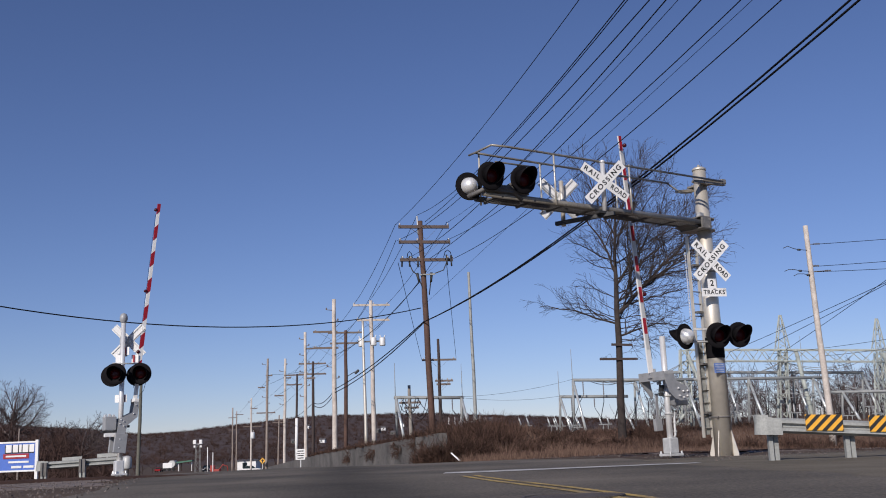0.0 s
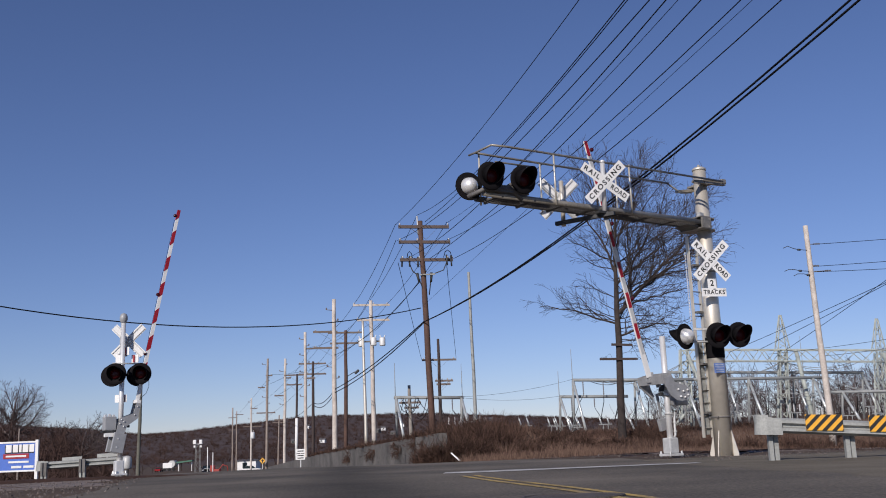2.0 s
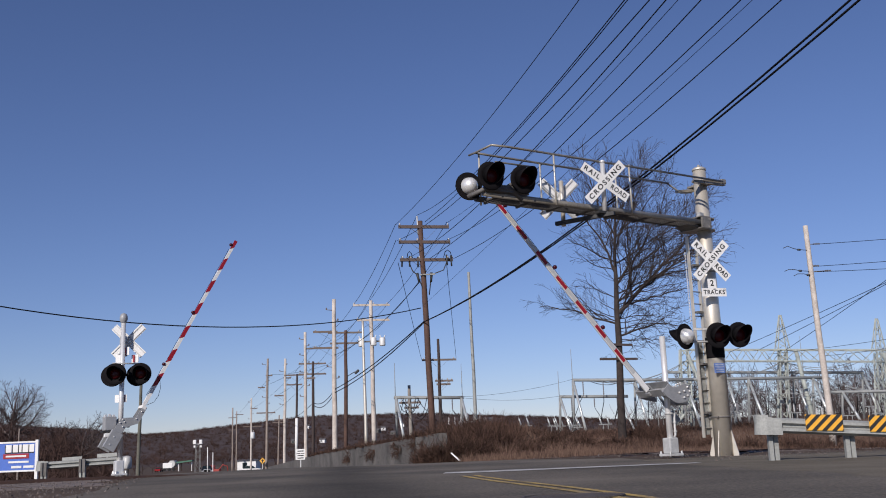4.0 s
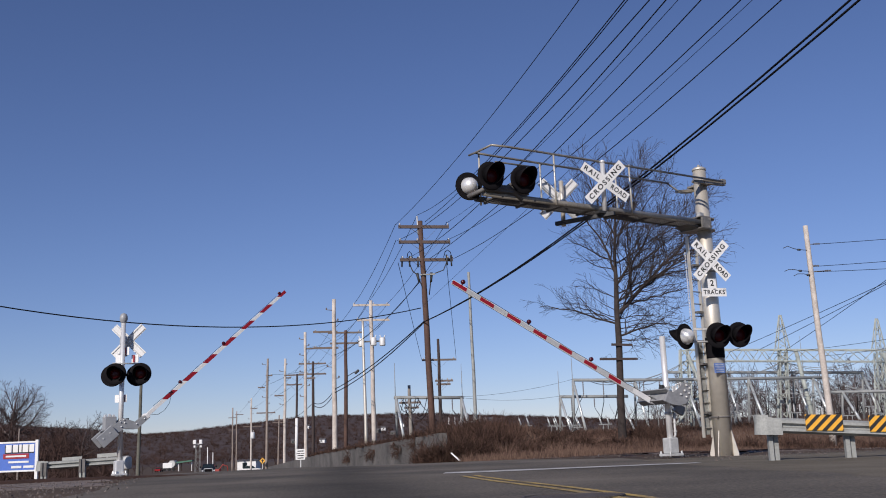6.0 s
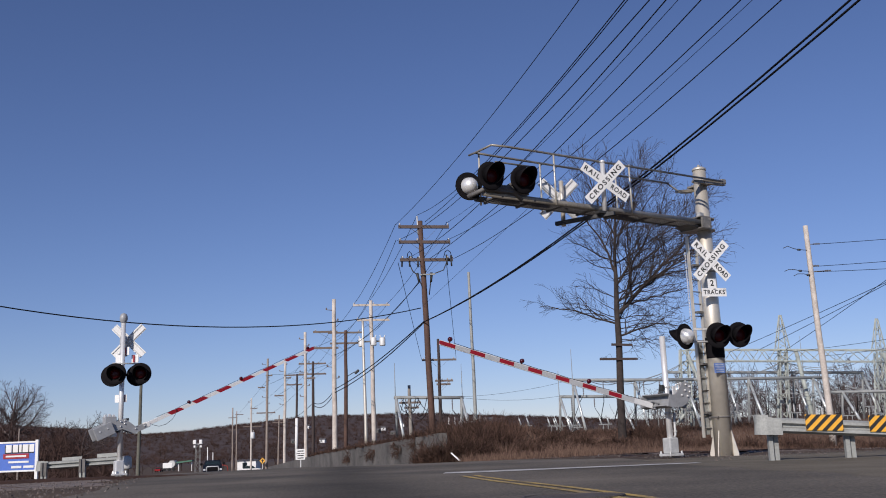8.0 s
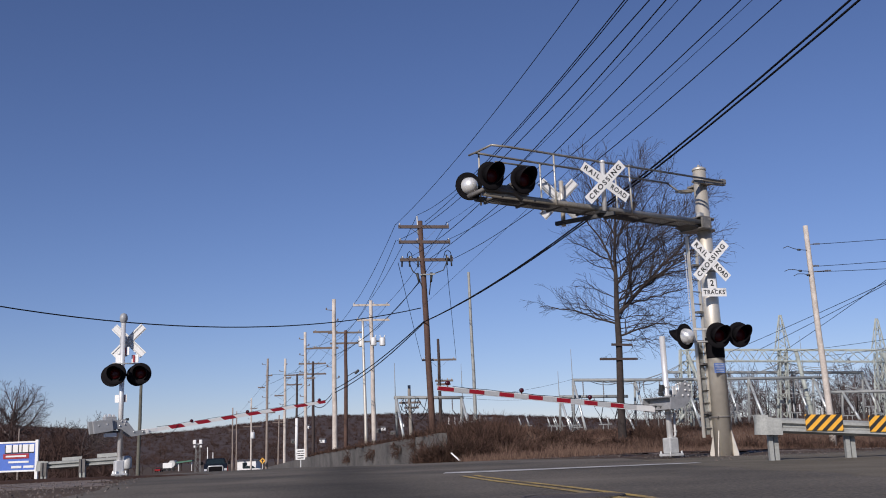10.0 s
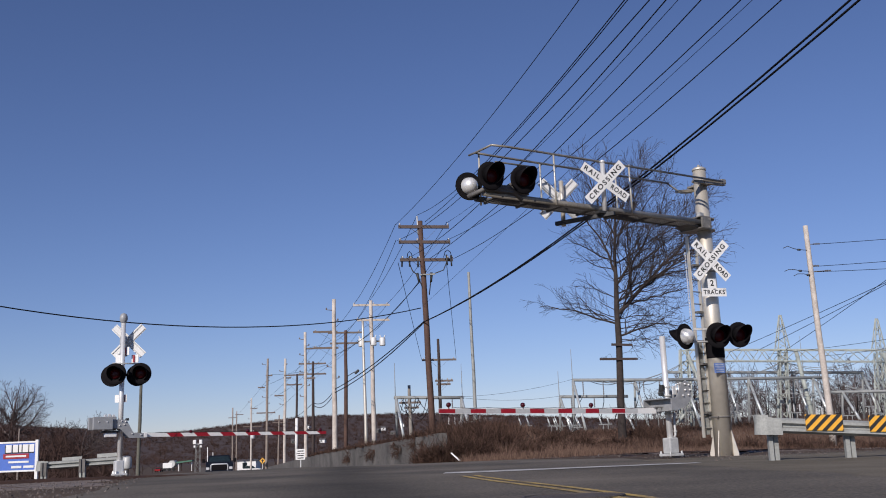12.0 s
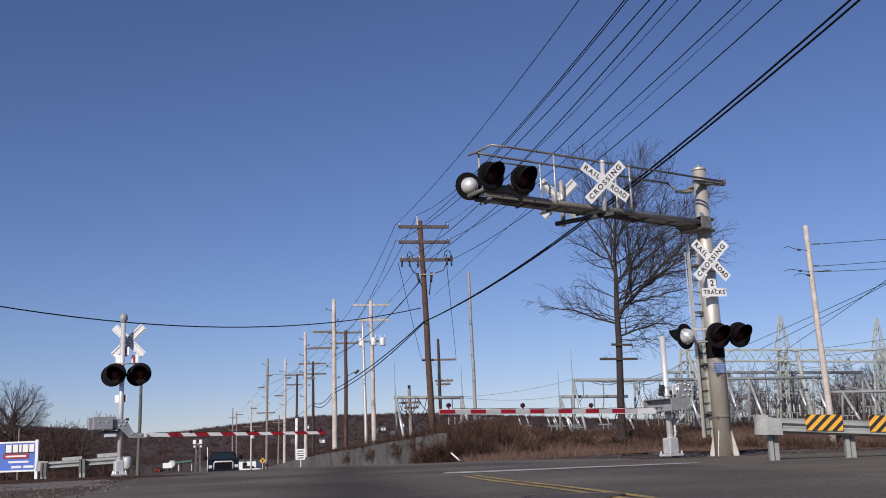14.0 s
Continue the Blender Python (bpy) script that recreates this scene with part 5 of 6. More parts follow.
for a, b, s, r in (((-1.0, 46, 6.2), (-7.90, 70, 4.68), 0.25, 0.028), ((-1.0, 46, 6.15), (-7.90, 70, 4.45), 0.32, 0.028), ((-7.90, 70, 4.68), (-12.4, 92, 4.9), 0.5, 0.026), ((-7.90, 70, 4.45), (-12.4, 92, 4.7), 0.6, 0.026),
                   ((-1.1, 46, 8.1), (-7.90, 70, 7.05), 0.5, 0.018), ((-12.4, 92, 4.8), (-21.6, 120, 3.6), 0.6, 0.024)):
    wire(a, b, s, r, "black cable strung from pole to pole", "cable")
wire((-2.12, 45.9, 8.98), (-1.86, 72, 6.68), 0.0, 0.014, "black lead hanging from the tall pole", "cable")
wire((0.13, 45.9, 8.98), (0.63, 72, 6.70), 0.0, 0.014, "black lead hanging from the tall pole", "cable")
# lines at the leaning pole
for a, b in (((17.98, 48, 9.46), (24.5, 48, 9.70)), ((17.97, 48, 8.37), (24.5, 48, 8.60)), ((17.83, 48, 8.10), (24.5, 48, 8.16))):
    wire(a, b, 0.02, 0.014)
for a, b in (((21.05, 75, 6.55), (25.49, 55.6, 8.86)), ((23.16, 75, 6.59), (25.49, 55.6, 8.82)), ((25.18, 75, 6.49), (25.38, 55.6, 9.08))):
    wire(a, b, 0.06, 0.018, "black cable rising from the substation", "cable", 14, 1.15)
for a, b in (((0.8, 65, 3.58), (8.65, 70, 4.72)), ((0.8, 65, 3.52), (7.75, 70.6, 3.62))):
    wire(a, b, 0.22, 0.009)
wire((24.0, 75, 6.3), (38, 70, 7.6), 0.2, 0.016)
wire((28.0, 75, 6.0), (38, 70, 7.0), 0.2, 0.016)


# ---- substation ----
def lattice(bm, p0, p1, w0, w1, n, r):
    """A four-legged lattice mast or beam."""
    p0, p1 = Vector(p0), Vector(p1)
    q = (p1 - p0).to_track_quat("Z", "Y").to_matrix()
    corner = [(-1, -1), (1, -1), (1, 1), (-1, 1)]

    def at(f, c):
        w = (w0 + (w1 - w0) * f) / 2
        return p0.lerp(p1, f) + q @ Vector((c[0] * w, c[1] * w, 0))
    for c in corner:
        beam(bm, at(0, c), at(1, c), r, r)
    for i in range(n):
        f0, f1 = i / n, (i + 1) / n
        for j in range(4):
            c, e = corner[j], corner[(j + 1) % 4]
            beam(bm, at(f0, c if i % 2 else e), at(f1, e if i % 2 else c), r * 0.6, r * 0.6)


SUB = "pale green steel lattice gantry of the substation"
gan = thing("substation_gantry", Matrix.Translation((17.4, 75, 0.9)), SUB, "substation gantry")
SUB_O = Vector((17.4, 75, 0.9))
for a, b, w0, w1, n in (((17.45, 75, 0.9), (17.7, 75, 6.9), 0.9, 0.55, 9), ((24.6, 75, 0.9), (25.05, 75, 6.5), 0.7, 0.5, 8), ((31.9, 75, 0.7), (32.2, 75, 6.1), 0.8, 0.5, 8)):
    bm = bmesh.new()
    lattice(bm, Vector(a) - SUB_O, Vector(b) - SUB_O, w0, w1, n, 0.09)
    part("column", bm, M_SUBSTEEL, gan)
for a, b, w0, w1, n in (((25.05, 75, 6.5), (25.13, 75, 9.2), 0.9, 0.12, 5), ((32.2, 75, 6.1), (32.33, 75, 8.65), 0.8, 0.12, 5)):
    bm = bmesh.new()
    lattice(bm, Vector(a) - SUB_O, Vector(b) - SUB_O, w0, w1, n, 0.06)
    part("spire", bm, M_SUBSTEEL, gan)
for a, b in (((17.7, 75, 6.45), (25.0, 75, 6.15)), ((25.0, 75, 6.15), (36.5, 75, 5.65))):
    bm = bmesh.new()
    lattice(bm, Vector(a) - SUB_O, Vector(b) - SUB_O, 0.85, 0.85, 12, 0.075)
    part("lattice_beam", bm, M_SUBSTEEL, gan)
for a, b, r in (((25.9, 74.6, 6.5), (26.0, 72.6, 0.9), 0.15), ((17.9, 74.6, 6.4), (18.9, 72.0, 0.9), 0.14), ((18.6, 74.6, 3.6), (15.8, 73.0, 0.9), 0.10), ((32.4, 74.6, 6.0), (32.9, 72.8, 0.6), 0.15)):
    bm = bmesh.new()
    tube(bm, Vector(a) - SUB_O, Vector(b) - SUB_O, r, r * 1.15, 8)
    part("brace_leg", bm, M_SUBSTEEL, gan)


def pipe_gantry(x0, x1, y, z0, z1, legs, label):
    ob = thing("pipe_gantry", Matrix.Translation((x0, y, 0.9)), label, "substation gantry", "pipe gantries")
    o = Vector((x0, y, 0.9))
    bm = bmesh.new()
    tube(bm, (0, 0, z0 - 0.9), Vector((x1, y, z1)) - o, 0.105, 0.105, 8)
    part("bus_beam", bm, M_SUBPIPE, ob)
    rngp = random.Random(int(x0 * 10))
    for lx in legs:
        f = (lx - x0) / (x1 - x0)
        zt = z0 + (z1 - z0) * f
        for dx, dy, r in ((-0.05, 0.6, 0.085), (0.55, -1.6, 0.09)):
            bm = bmesh.new()
            tube(bm, Vector((lx, y, zt)) - o, Vector((lx + dx, y + dy, 0.8)) - o, r, r, 8)
            part("leg", bm, M_SUBPIPE if dx < 0 else M_SUBLEG, ob)
    k = int((x1 - x0) / 1.3)
    for i in range(k):
        x = x0 + (i + 0.5) * (x1 - x0) / k
        zt = z0 + (z1 - z0) * (x - x0) / (x1 - x0)
        bm = bmesh.new()
        ln = rngp.uniform(0.5, 1.0)
        for j in range(6):
            z = zt - 0.12 - ln * j / 6
            lathe(bm, [(0.02, 0), (0.055, -0.03), (0.02, -ln / 6)], Matrix.Translation(Vector((x, y - 0.1, z)) - o), 7)
        part("insulator_string", bm, M_INSULATOR, ob)
        bm = bmesh.new()
        x2 = x + rngp.uniform(-0.9, 0.9)
        path(bm, [Vector((x, y - 0.1, zt - 0.15 - ln)) - o, Vector(((x + x2) / 2 + 0.15, y, zt - 1.5)) - o, Vector((x2, y + 0.2, 1.7)) - o], 0.026, 4)
        part("jumper", bm, M_WIRE, ob)
    return ob


PIPE = "grey pipe gantry with braced legs and hanging insulators"
pipe_gantry(16.6, 31.5, 76.5, 5.35, 4.75, (21.0, 26.2, 31.4), PIPE)
pipe_gantry(11.5, 27.0, 72.0, 4.65, 4.25, (13.3, 21.4, 26.0), PIPE)
pipe_gantry(8.62, 17.0, 70.0, 4.66, 4.35, (8.65, 16.4), PIPE)
pipe_gantry(7.73, 12.5, 70.6, 3.57, 3.42, (7.75, 12.0), PIPE)
pipe_gantry(-3.54, 0.95, 65.0, 3.70, 3.52, (-3.4, 0.8), PIPE)
pipe_gantry(27.0, 38.0, 72.0, 3.2, 3.0, (28.0, 33.0), PIPE)
crng = random.Random(41)
for i in range(9):
    x0 = crng.uniform(-3.3, -0.2)
    x1 = x0 + crng.uniform(0.5, 1.3) * crng.choice((-1, 1))
    wire((x0, 64.9, 3.62), (min(max(x1, -3.4), 0.6), crng.uniform(64.4, 65.2), crng.uniform(2.4, 3.6)), crng.uniform(0.25, 0.7), 0.022, "black cable looping under the pipe gantry", "cable")
rngw = random.Random(31)
BEAMS = [(8.62, 17.0, 70.0, 4.66, 4.35), (11.5, 27.0, 72.0, 4.65, 4.25), (16.6, 31.5, 76.5, 5.35, 4.75), (17.7, 25.0, 75.0, 6.0, 5.75), (25.0, 36.0, 75.0, 5.75, 5.3), (27.0, 38.0, 72.0, 3.2, 3.0)]
for i in range(34):
    (u0, u1, v, w0, w1), (p0, p1, q, r0, r1) = rngw.sample(BEAMS, 2)
    x = rngw.uniform(u0, u1)
    a = Vector((x, v, w0 + (w1 - w0) * (x - u0) / (u1 - u0)))
    x = min(max(x + rngw.uniform(-4, 4), p0), p1)
    b = Vector((x, q, r0 + (r1 - r0) * (x - p0) / (p1 - p0)))
    if (a - b).length > 12:
        continue
    bm = bmesh.new()
    sag = rngw.uniform(0.3, 0.9)
    path(bm, [a.lerp(b, k / 10) - Vector((0, 0, 4 * sag * (k / 10) * (1 - k / 10))) - SUB_O for k in range(11)], 0.022, 5)
    part("bus_lead", bm, M_SUBPIPE, gan, "thin sagging grey conductor")
rng = random.Random(11)
for i in range(46):
    x, y = rng.uniform(5, 36), rng.uniform(66, 74)
    if i > 40:
        x, y = rng.uniform(-3, 2.5), 64.0
    if x < 14 and i <= 40 and i % 2:
        continue
    z = float(ground_z(np.array(x), np.array(y)))
    ob = thing("switchgear", Matrix.Translation((x, y, z)), "grey substation switch stand with two slanted bushings" if x < 14 and i <= 40 else "grey substation switch stand with three insulators", "switchgear", "switch stands")
    h = rng.uniform(0.3, 1.2)
    low = x < 14 and i <= 40
    if low:
        h = 0.25 + 0.35 * h
    bm = bmesh.new()
    for dx in (-0.2, 0.2):
        tube(bm, (dx, 0, -0.05), (dx * 0.8, 0, h), 0.03, 0.03, 6)
    box(bm, (0, 0, h), (0.9, 0.08, 0.06))
    part("stand", bm, M_SUBPIPE, ob)
    for dx in ((-0.26, 0.26) if low else (-0.38, 0.0, 0.38)):
        bm = bmesh.new()
        if low:
            tube(bm, (dx, 0, h), (dx - 0.16, 0, h + 0.52), 0.055, 0.045, 8)
            tube(bm, (dx - 0.16, 0, h + 0.52), (dx - 0.19, 0, h + 0.62), 0.02, 0.02, 6)
            part("bushing", bm, M_SUBLEG, ob, "bright slanted bushing")
            continue
        lathe(bm, [(0.03, h), (0.06, h + 0.08), (0.035, h + 0.14), (0.06, h + 0.22), (0.035, h + 0.30), (0.055, h + 0.38), (0.025, h + 0.5)], Matrix.Translation((dx, 0, 0.05)), 7)
        part("insulator", bm, M_PORCELAIN if i % 3 == 0 else M_INSULATOR, ob)
for x, y, z in ((8.75, 71, 6.9), (7.75, 71, 5.4), (-3.5, 66, 6.0), (21.5, 80, 7.2), (28.2, 80, 8.0), (36.0, 80, 9.0), (1.0, 75, 6.5), (23.0, 82, 6.3)):
    bm = bmesh.new()
    tube(bm, (0, 0, 0), (0, 0, z - 0.8), 0.05, 0.015, 6)
    ob = tagged(part("lightning_rod", bm, M_SUBPIPE), "thin grey lightning rod over the substation", "lightning rod", "lightning rods")
    ob.location = (x, y, 0.8)

# ---- thickets ----
def thicket_tree(seed, unit, twig):
    """A bare tree six metres high, as vertex and face arrays."""
    trng = random.Random(seed)
    V, F = [], []
    bough(V, F, Vector((0, 0, 0)), Vector((0.03, 0.02, 1)).normalized(), 6.0, 0.10, 3, trng, 1.45, twig, 5, unit)
    return np.array(V), F


def plant(V, F, tree, x, y, z, size, turn, wide=1.0):
    v, f = tree
    c, q = math.cos(turn) * size * wide, math.sin(turn) * size * wide
    base = len(V)
    V.extend(zip((v[:, 0] * c - v[:, 1] * q + x).tolist(), (v[:, 0] * q + v[:, 1] * c + y).tolist(), (v[:, 2] * size + z).tolist()))
    F.extend([tuple(i + base for i in face) for face in f])


rng = random.Random(9)
FAR = [thicket_tree(60 + i, 2.2, 0.017) for i in range(5)]
NEAR = [thicket_tree(70 + i, 1.5, 0.014) for i in range(5)]
V, F = [], []
for i in range(400):
    y = rng.uniform(135, 390)
    x = (rng.uniform(-0.60, -0.33) if i < 320 or y < 270 else rng.uniform(-0.33, -0.10)) * y
    h = rng.uniform(0.7, 1.3) * (0.95 + 0.35 * y / 300) * (0.7 if x > -0.36 * y else 1.0)
    plant(V, F, FAR[i % 5], x, y, float(ground_z(np.array(x), np.array(y))) - 0.3, h, rng.uniform(0, 6.28), rng.uniform(1.0, 1.5))
for i in range(46):
    y = rng.uniform(150, 215)
    x = rng.uniform(-0.50, -0.365) * y
    k = 0.60 + 3.55 * (-0.33 - x / y)
    plant(V, F, FAR[i % 5], x, y, float(ground_z(np.array(x), np.array(y))) - 0.3, k * rng.uniform(1.45, 1.95), rng.uniform(0, 6.28), rng.uniform(1.0, 1.4))
for i in range(420):
    y = rng.uniform(120, 330)
    x = rng.uniform(-0.60, -0.335) * y
    fan_tree(V, F, x, y, float(ground_z(np.array(x), np.array(y))) - 0.2, rng.uniform(1.2, 3.2), rng.uniform(4, 8), 46, rng)
tagged(raw("valley_woods", V, F, M_WOODS), "thicket of bare brown trees in the valley", "woods", kind="stuff")
V, F = [], []
for i in range(95):
    y = rng.uniform(105, 150)
    x = rng.uniform(0.20, 0.58) * y
    k = 1.0 + 0.6 * noise.noise(Vector((x * 0.07, 3.0, 1.0)))
    plant(V, F, NEAR[i % 5], x, y, 0.6, k * rng.uniform(0.7, 1.15), rng.uniform(0, 6.28), rng.uniform(0.9, 1.4))
for _ in range(260):
    y = rng.uniform(95, 150)
    x = rng.uniform(0.05, 0.56) * y
    fan_tree(V, F, x, y, 0.5, rng.uniform(0.8, 2.0), rng.uniform(2, 4), 46, rng)
tagged(raw("substation_woods", V, F, M_WOODS_GREY), "thin bare grey trees behind the substation", "woods", kind="stuff")

# ---- trees ----
BIG_LIMBS = [(4.95, 3.05, 0.34, 0.06, 3.9, 0.058), (5.40, 0.15, 0.74, 0.86, 7.2, 0.112), (4.35, 0.10, 0.26, -0.05, 3.7, 0.062), (6.85, 0.00, 0.85, 1.22, 5.6, 0.072), (7.40, 3.00, 1.20, 0.90, 5.4, 0.064),
             (8.00, 3.20, 0.45, 0.50, 3.1, 0.040), (7.60, 3.30, 0.25, 0.60, 2.6, 0.030), (8.60, 0.10, 1.10, 1.25, 4.9, 0.052), (9.30, 3.10, 1.15, 1.35, 4.4, 0.046), (9.20, 0.30, 0.70, 0.95, 5.2, 0.046),
             (9.90, 1.50, 1.20, 1.40, 3.8, 0.036), (10.3, 3.00, 0.90, 1.20, 3.6, 0.030), (10.3, 0.00, 0.90, 1.20, 3.6, 0.030), (6.40, -0.10, 0.35, 0.50, 4.8, 0.040), (5.90, 0.20, 0.10, -0.15, 3.3, 0.030)]
BIG_LIMBS += [(5.00, -0.30, 0.00, -0.40, 2.4, 0.022), (4.60, 0.50, -0.10, -0.50, 2.2, 0.020), (3.90, 0.30, 0.00, -0.50, 1.6, 0.016), (6.20, 3.30, 0.45, 0.75, 2.2, 0.028), (5.60, 3.00, 0.50, 0.80, 2.0, 0.022),
              (3.20, 3.00, 0.20, 0.30, 0.8, 0.012), (3.50, 0.10, 0.20, 0.10, 1.2, 0.014), (7.90, 0.20, 0.45, 0.75, 4.9, 0.042), (5.05, 2.80, 0.45, 0.30, 2.8, 0.034), (5.25, 3.35, 0.25, 0.55, 2.4, 0.026), (6.00, 0.05, 0.52, 0.60, 6.4, 0.058), (7.10, 0.10, 0.50, 0.80, 6.2, 0.050), (4.10, 0.05, 0.05, -0.25, 2.6, 0.024), (4.70, -0.10, 0.12, -0.35, 3.4, 0.030), (4.20, 0.20, 0.0, -0.5, 2.6, 0.022), (5.20, 0.35, 0.08, -0.28, 3.3, 0.028), (11.0, 2.2, 1.30, 1.45, 2.8, 0.024), (11.0, 0.7, 1.20, 1.35, 2.8, 0.024)]
lrng = random.Random(12)
for k in range(6):
    BIG_LIMBS.append((5.0 + 0.9 * k, (1.3, 4.9)[k % 2] + lrng.uniform(-0.5, 0.5), 0.5 + 0.07 * k, 0.95, lrng.uniform(2.4, 3.6), 0.036))
big = bare_tree("tree", pose(8.2, 48, 1.0), [(-0.10, 0, -0.9), (-0.07, 0, 1.0), (0.06, 0, 4.07), (0.07, 0.05, 5.6), (0.14, 0.05, 6.95), (0.16, 0.1, 8.23), (0.30, 0.1, 9.7), (0.42, 0.15, 11.3)],
                [0.215, 0.178, 0.152, 0.130, 0.110, 0.075, 0.055, 0.022], BIG_LIMBS, "tall bare deciduous tree in winter beside the substation", 21, 0.0065, None, 1.16)
for z, x0, x1 in ((3.28, -0.95, 0.85), (3.95, -0.35, 0.65)):
    bm = bmesh.new()
    beam(bm, (x0, -0.22, z), (x1, -0.22, z - 0.06), 0.06, 0.11)
    part("nailed_board", bm, M_POLE_DARK, big, "dark board nailed across the trunk")
for x, y, pts, radii, limbs, seed in (
        (-73.9, 170, [(0, 0, -0.3), (0.2, 0, 6.0), (0.3, 0, 10.5), (0.6, 0, 13.0), (1.0, 0, 15.4)], [0.45, 0.38, 0.30, 0.20, 0.08],
         [(8.8, 0.2, 0.55, 1.05, 7.5, 0.19), (9.0, 3.0, 0.55, 1.05, 7.0, 0.18), (9.8, 5.0, 0.8, 1.1, 6.0, 0.15), (10.6, 0.3, 0.8, 1.1, 6.6, 0.15), (11.3, 2.9, 0.8, 1.15, 6.0, 0.14), (12.4, 0.2, 0.9, 1.2, 5.6, 0.12), (13.0, 2.8, 1.0, 1.3, 5.2, 0.11), (14.4, 1.0, 1.3, 1.4, 4.0, 0.09)], 4),
        (-65.0, 178, [(0, 0, -0.3), (0.3, 0, 5.0), (0.8, 0, 8.0), (1.4, 0, 10.0)], [0.32, 0.26, 0.18, 0.07],
         [(5.2, 0.2, 0.35, 0.6, 6.5, 0.13), (6.2, 0.0, 0.45, 0.7, 6.5, 0.13), (6.5, 2.9, 0.5, 0.9, 4.5, 0.12), (7.6, 0.2, 0.6, 0.9, 5.5, 0.11), (8.4, 3.4, 0.8, 1.1, 3.5, 0.09), (9.2, 0.3, 0.9, 1.1, 4.0, 0.09)], 8)):
    bare_tree("tree", pose(x, y, -4.0), pts, radii, limbs, "bare spreading tree above the valley thicket", seed, 0.013, M_WOODS_GREY, 1.25)

# ---- gravel yard ----
tagged(grid_mesh("gravel_yard", np.arange(2.5, 40.1, 0.75), np.arange(51.0, 84.1, 0.75), lambda x, y: ground_z(x, y) + 0.03, M_YARD),
       "grey crushed stone yard under the substation", "yard", kind="structure")

# ---- brush on the bank ----
rng = random.Random(3)
V, F = [], []
count = 0
while count < 60000:
    y = rng.uniform(29, 78)
    x = rng.uniform(-0.02, 0.50) * y
    q = across(x, y) - 30
    if x - wall_x(y) < (0.35 if q < 1.5 else 1.8) or q < -4.2 or q > 26 or x < np.interp(y, RY, R_RIGHT) + 0.15:
        continue
    if (q > 9 or (x < 4.5 and q > 2 and rng.random() < 0.6)) and rng.random() < 0.6:
        continue
    count += 1
    z = float(ground_z(np.array(x), np.array(y)))
    patch = noise.noise(Vector((x * 0.35, y * 0.35, 0)))
    h = rng.uniform(0.2, 0.62) * (1.0 + 0.6 * patch) * (0.55 if q < 0.5 else 1.1 if q < 7 else 0.7) * (0.8 if x > 3 else 1.0)
    t = rng.uniform(0.007, 0.017)
    lean = rng.uniform(-0.7, 0.7) * h
    i = len(V)
    V.extend([(x - t, y, z - 0.03), (x + t, y, z - 0.03), (x + lean, y + rng.uniform(-0.2, 0.2) * h, z + h)])
    F.append((i, i + 1, i + 2))
tagged(raw("bank_grass", V, F, M_STRAW), "tall dry brown grass on the bank", "grass", kind="stuff")
def shrub(V, F, x, y, h, stems, rng, twig, z=None):
    if z is None:
        z = float(ground_z(np.array(x), np.array(y))) - 0.04
    for _ in range(stems):
        a, u = rng.uniform(0, 2 * math.pi), rng.uniform(0.75, 1.5)
        d = Vector((math.cos(a) * math.cos(u), math.sin(a) * math.cos(u), math.sin(u)))
        grow(V, F, Vector((x + rng.uniform(-0.3, 0.3), y + rng.uniform(-0.3, 0.3), z)), d, h * rng.uniform(0.55, 1.0), 0.012, 1, rng, n=3, split=3, twig=twig)


V, F = [], []
n = 0
while n < 300:
    y = rng.uniform(37, 64)
    x = rng.uniform(-0.02, 0.45) * y
    q = across(x, y) - 30
    if x - wall_x(y) < 0.5 or q < 2.0 or q > 18:
        continue
    n += 1
    big_bush = -1.5 < x < 2.2
    shrub(V, F, x, y, rng.uniform(0.6, 1.05) * (1.0 if big_bush else 0.42), 12, rng, 0.008)
for _ in range(150):
    x, y = rng.uniform(-0.6, 2.8), rng.uniform(37.5, 46)
    if across(x, y) - 30 > 2.5 and x - wall_x(y) > 0.4:
        shrub(V, F, x, y, rng.uniform(0.5, 1.0), 12, rng, 0.008)
for _ in range(130):
    y = rng.uniform(38, 110)
    shrub(V, F, wall_x(y) + rng.uniform(1.8, 3.0), y, rng.uniform(0.25, 0.55), 8, rng, 0.012)
for _ in range(150):
    y = rng.uniform(37.6, 80)
    shrub(V, F, wall_x(y) + rng.uniform(0.05, 0.3), y, rng.uniform(0.12, 0.34), 7, rng, 0.009, float(wall_top(y)) - 0.06)
for _ in range(60):
    y = rng.uniform(36.6, 40.5)
    x = wall_x(y) + rng.uniform(-0.30, 0.5)
    shrub(V, F, x, y, rng.uniform(0.35, 0.95), 9, rng, 0.007, float(low_ground(x, y)))
for yc in (60.0, 52.0, 45.0, 41.0):
    for _ in range(9):
        y = yc + rng.uniform(-1.2, 1.2)
        zt = float(wall_top(y)) - rng.uniform(0.0, 0.55)
        for _ in range(5):
            d = Vector((rng.uniform(-0.5, 0.05), rng.uniform(-0.6, 0.6), rng.uniform(-1, 0.1))).normalized()
            grow(V, F, Vector((wall_x(y) - 0.03, y, zt)), d, rng.uniform(0.2, 0.45), 0.010, 1, rng, n=3, split=3, twig=0.007)
for _ in range(50):
    y = rng.uniform(36.7, 37.35)
    x = wall_x(y) + rng.uniform(-0.15, 1.6)
    shrub(V, F, x, y, rng.uniform(0.7, 1.15), 10, rng, 0.007, float(low_ground(x, y)))
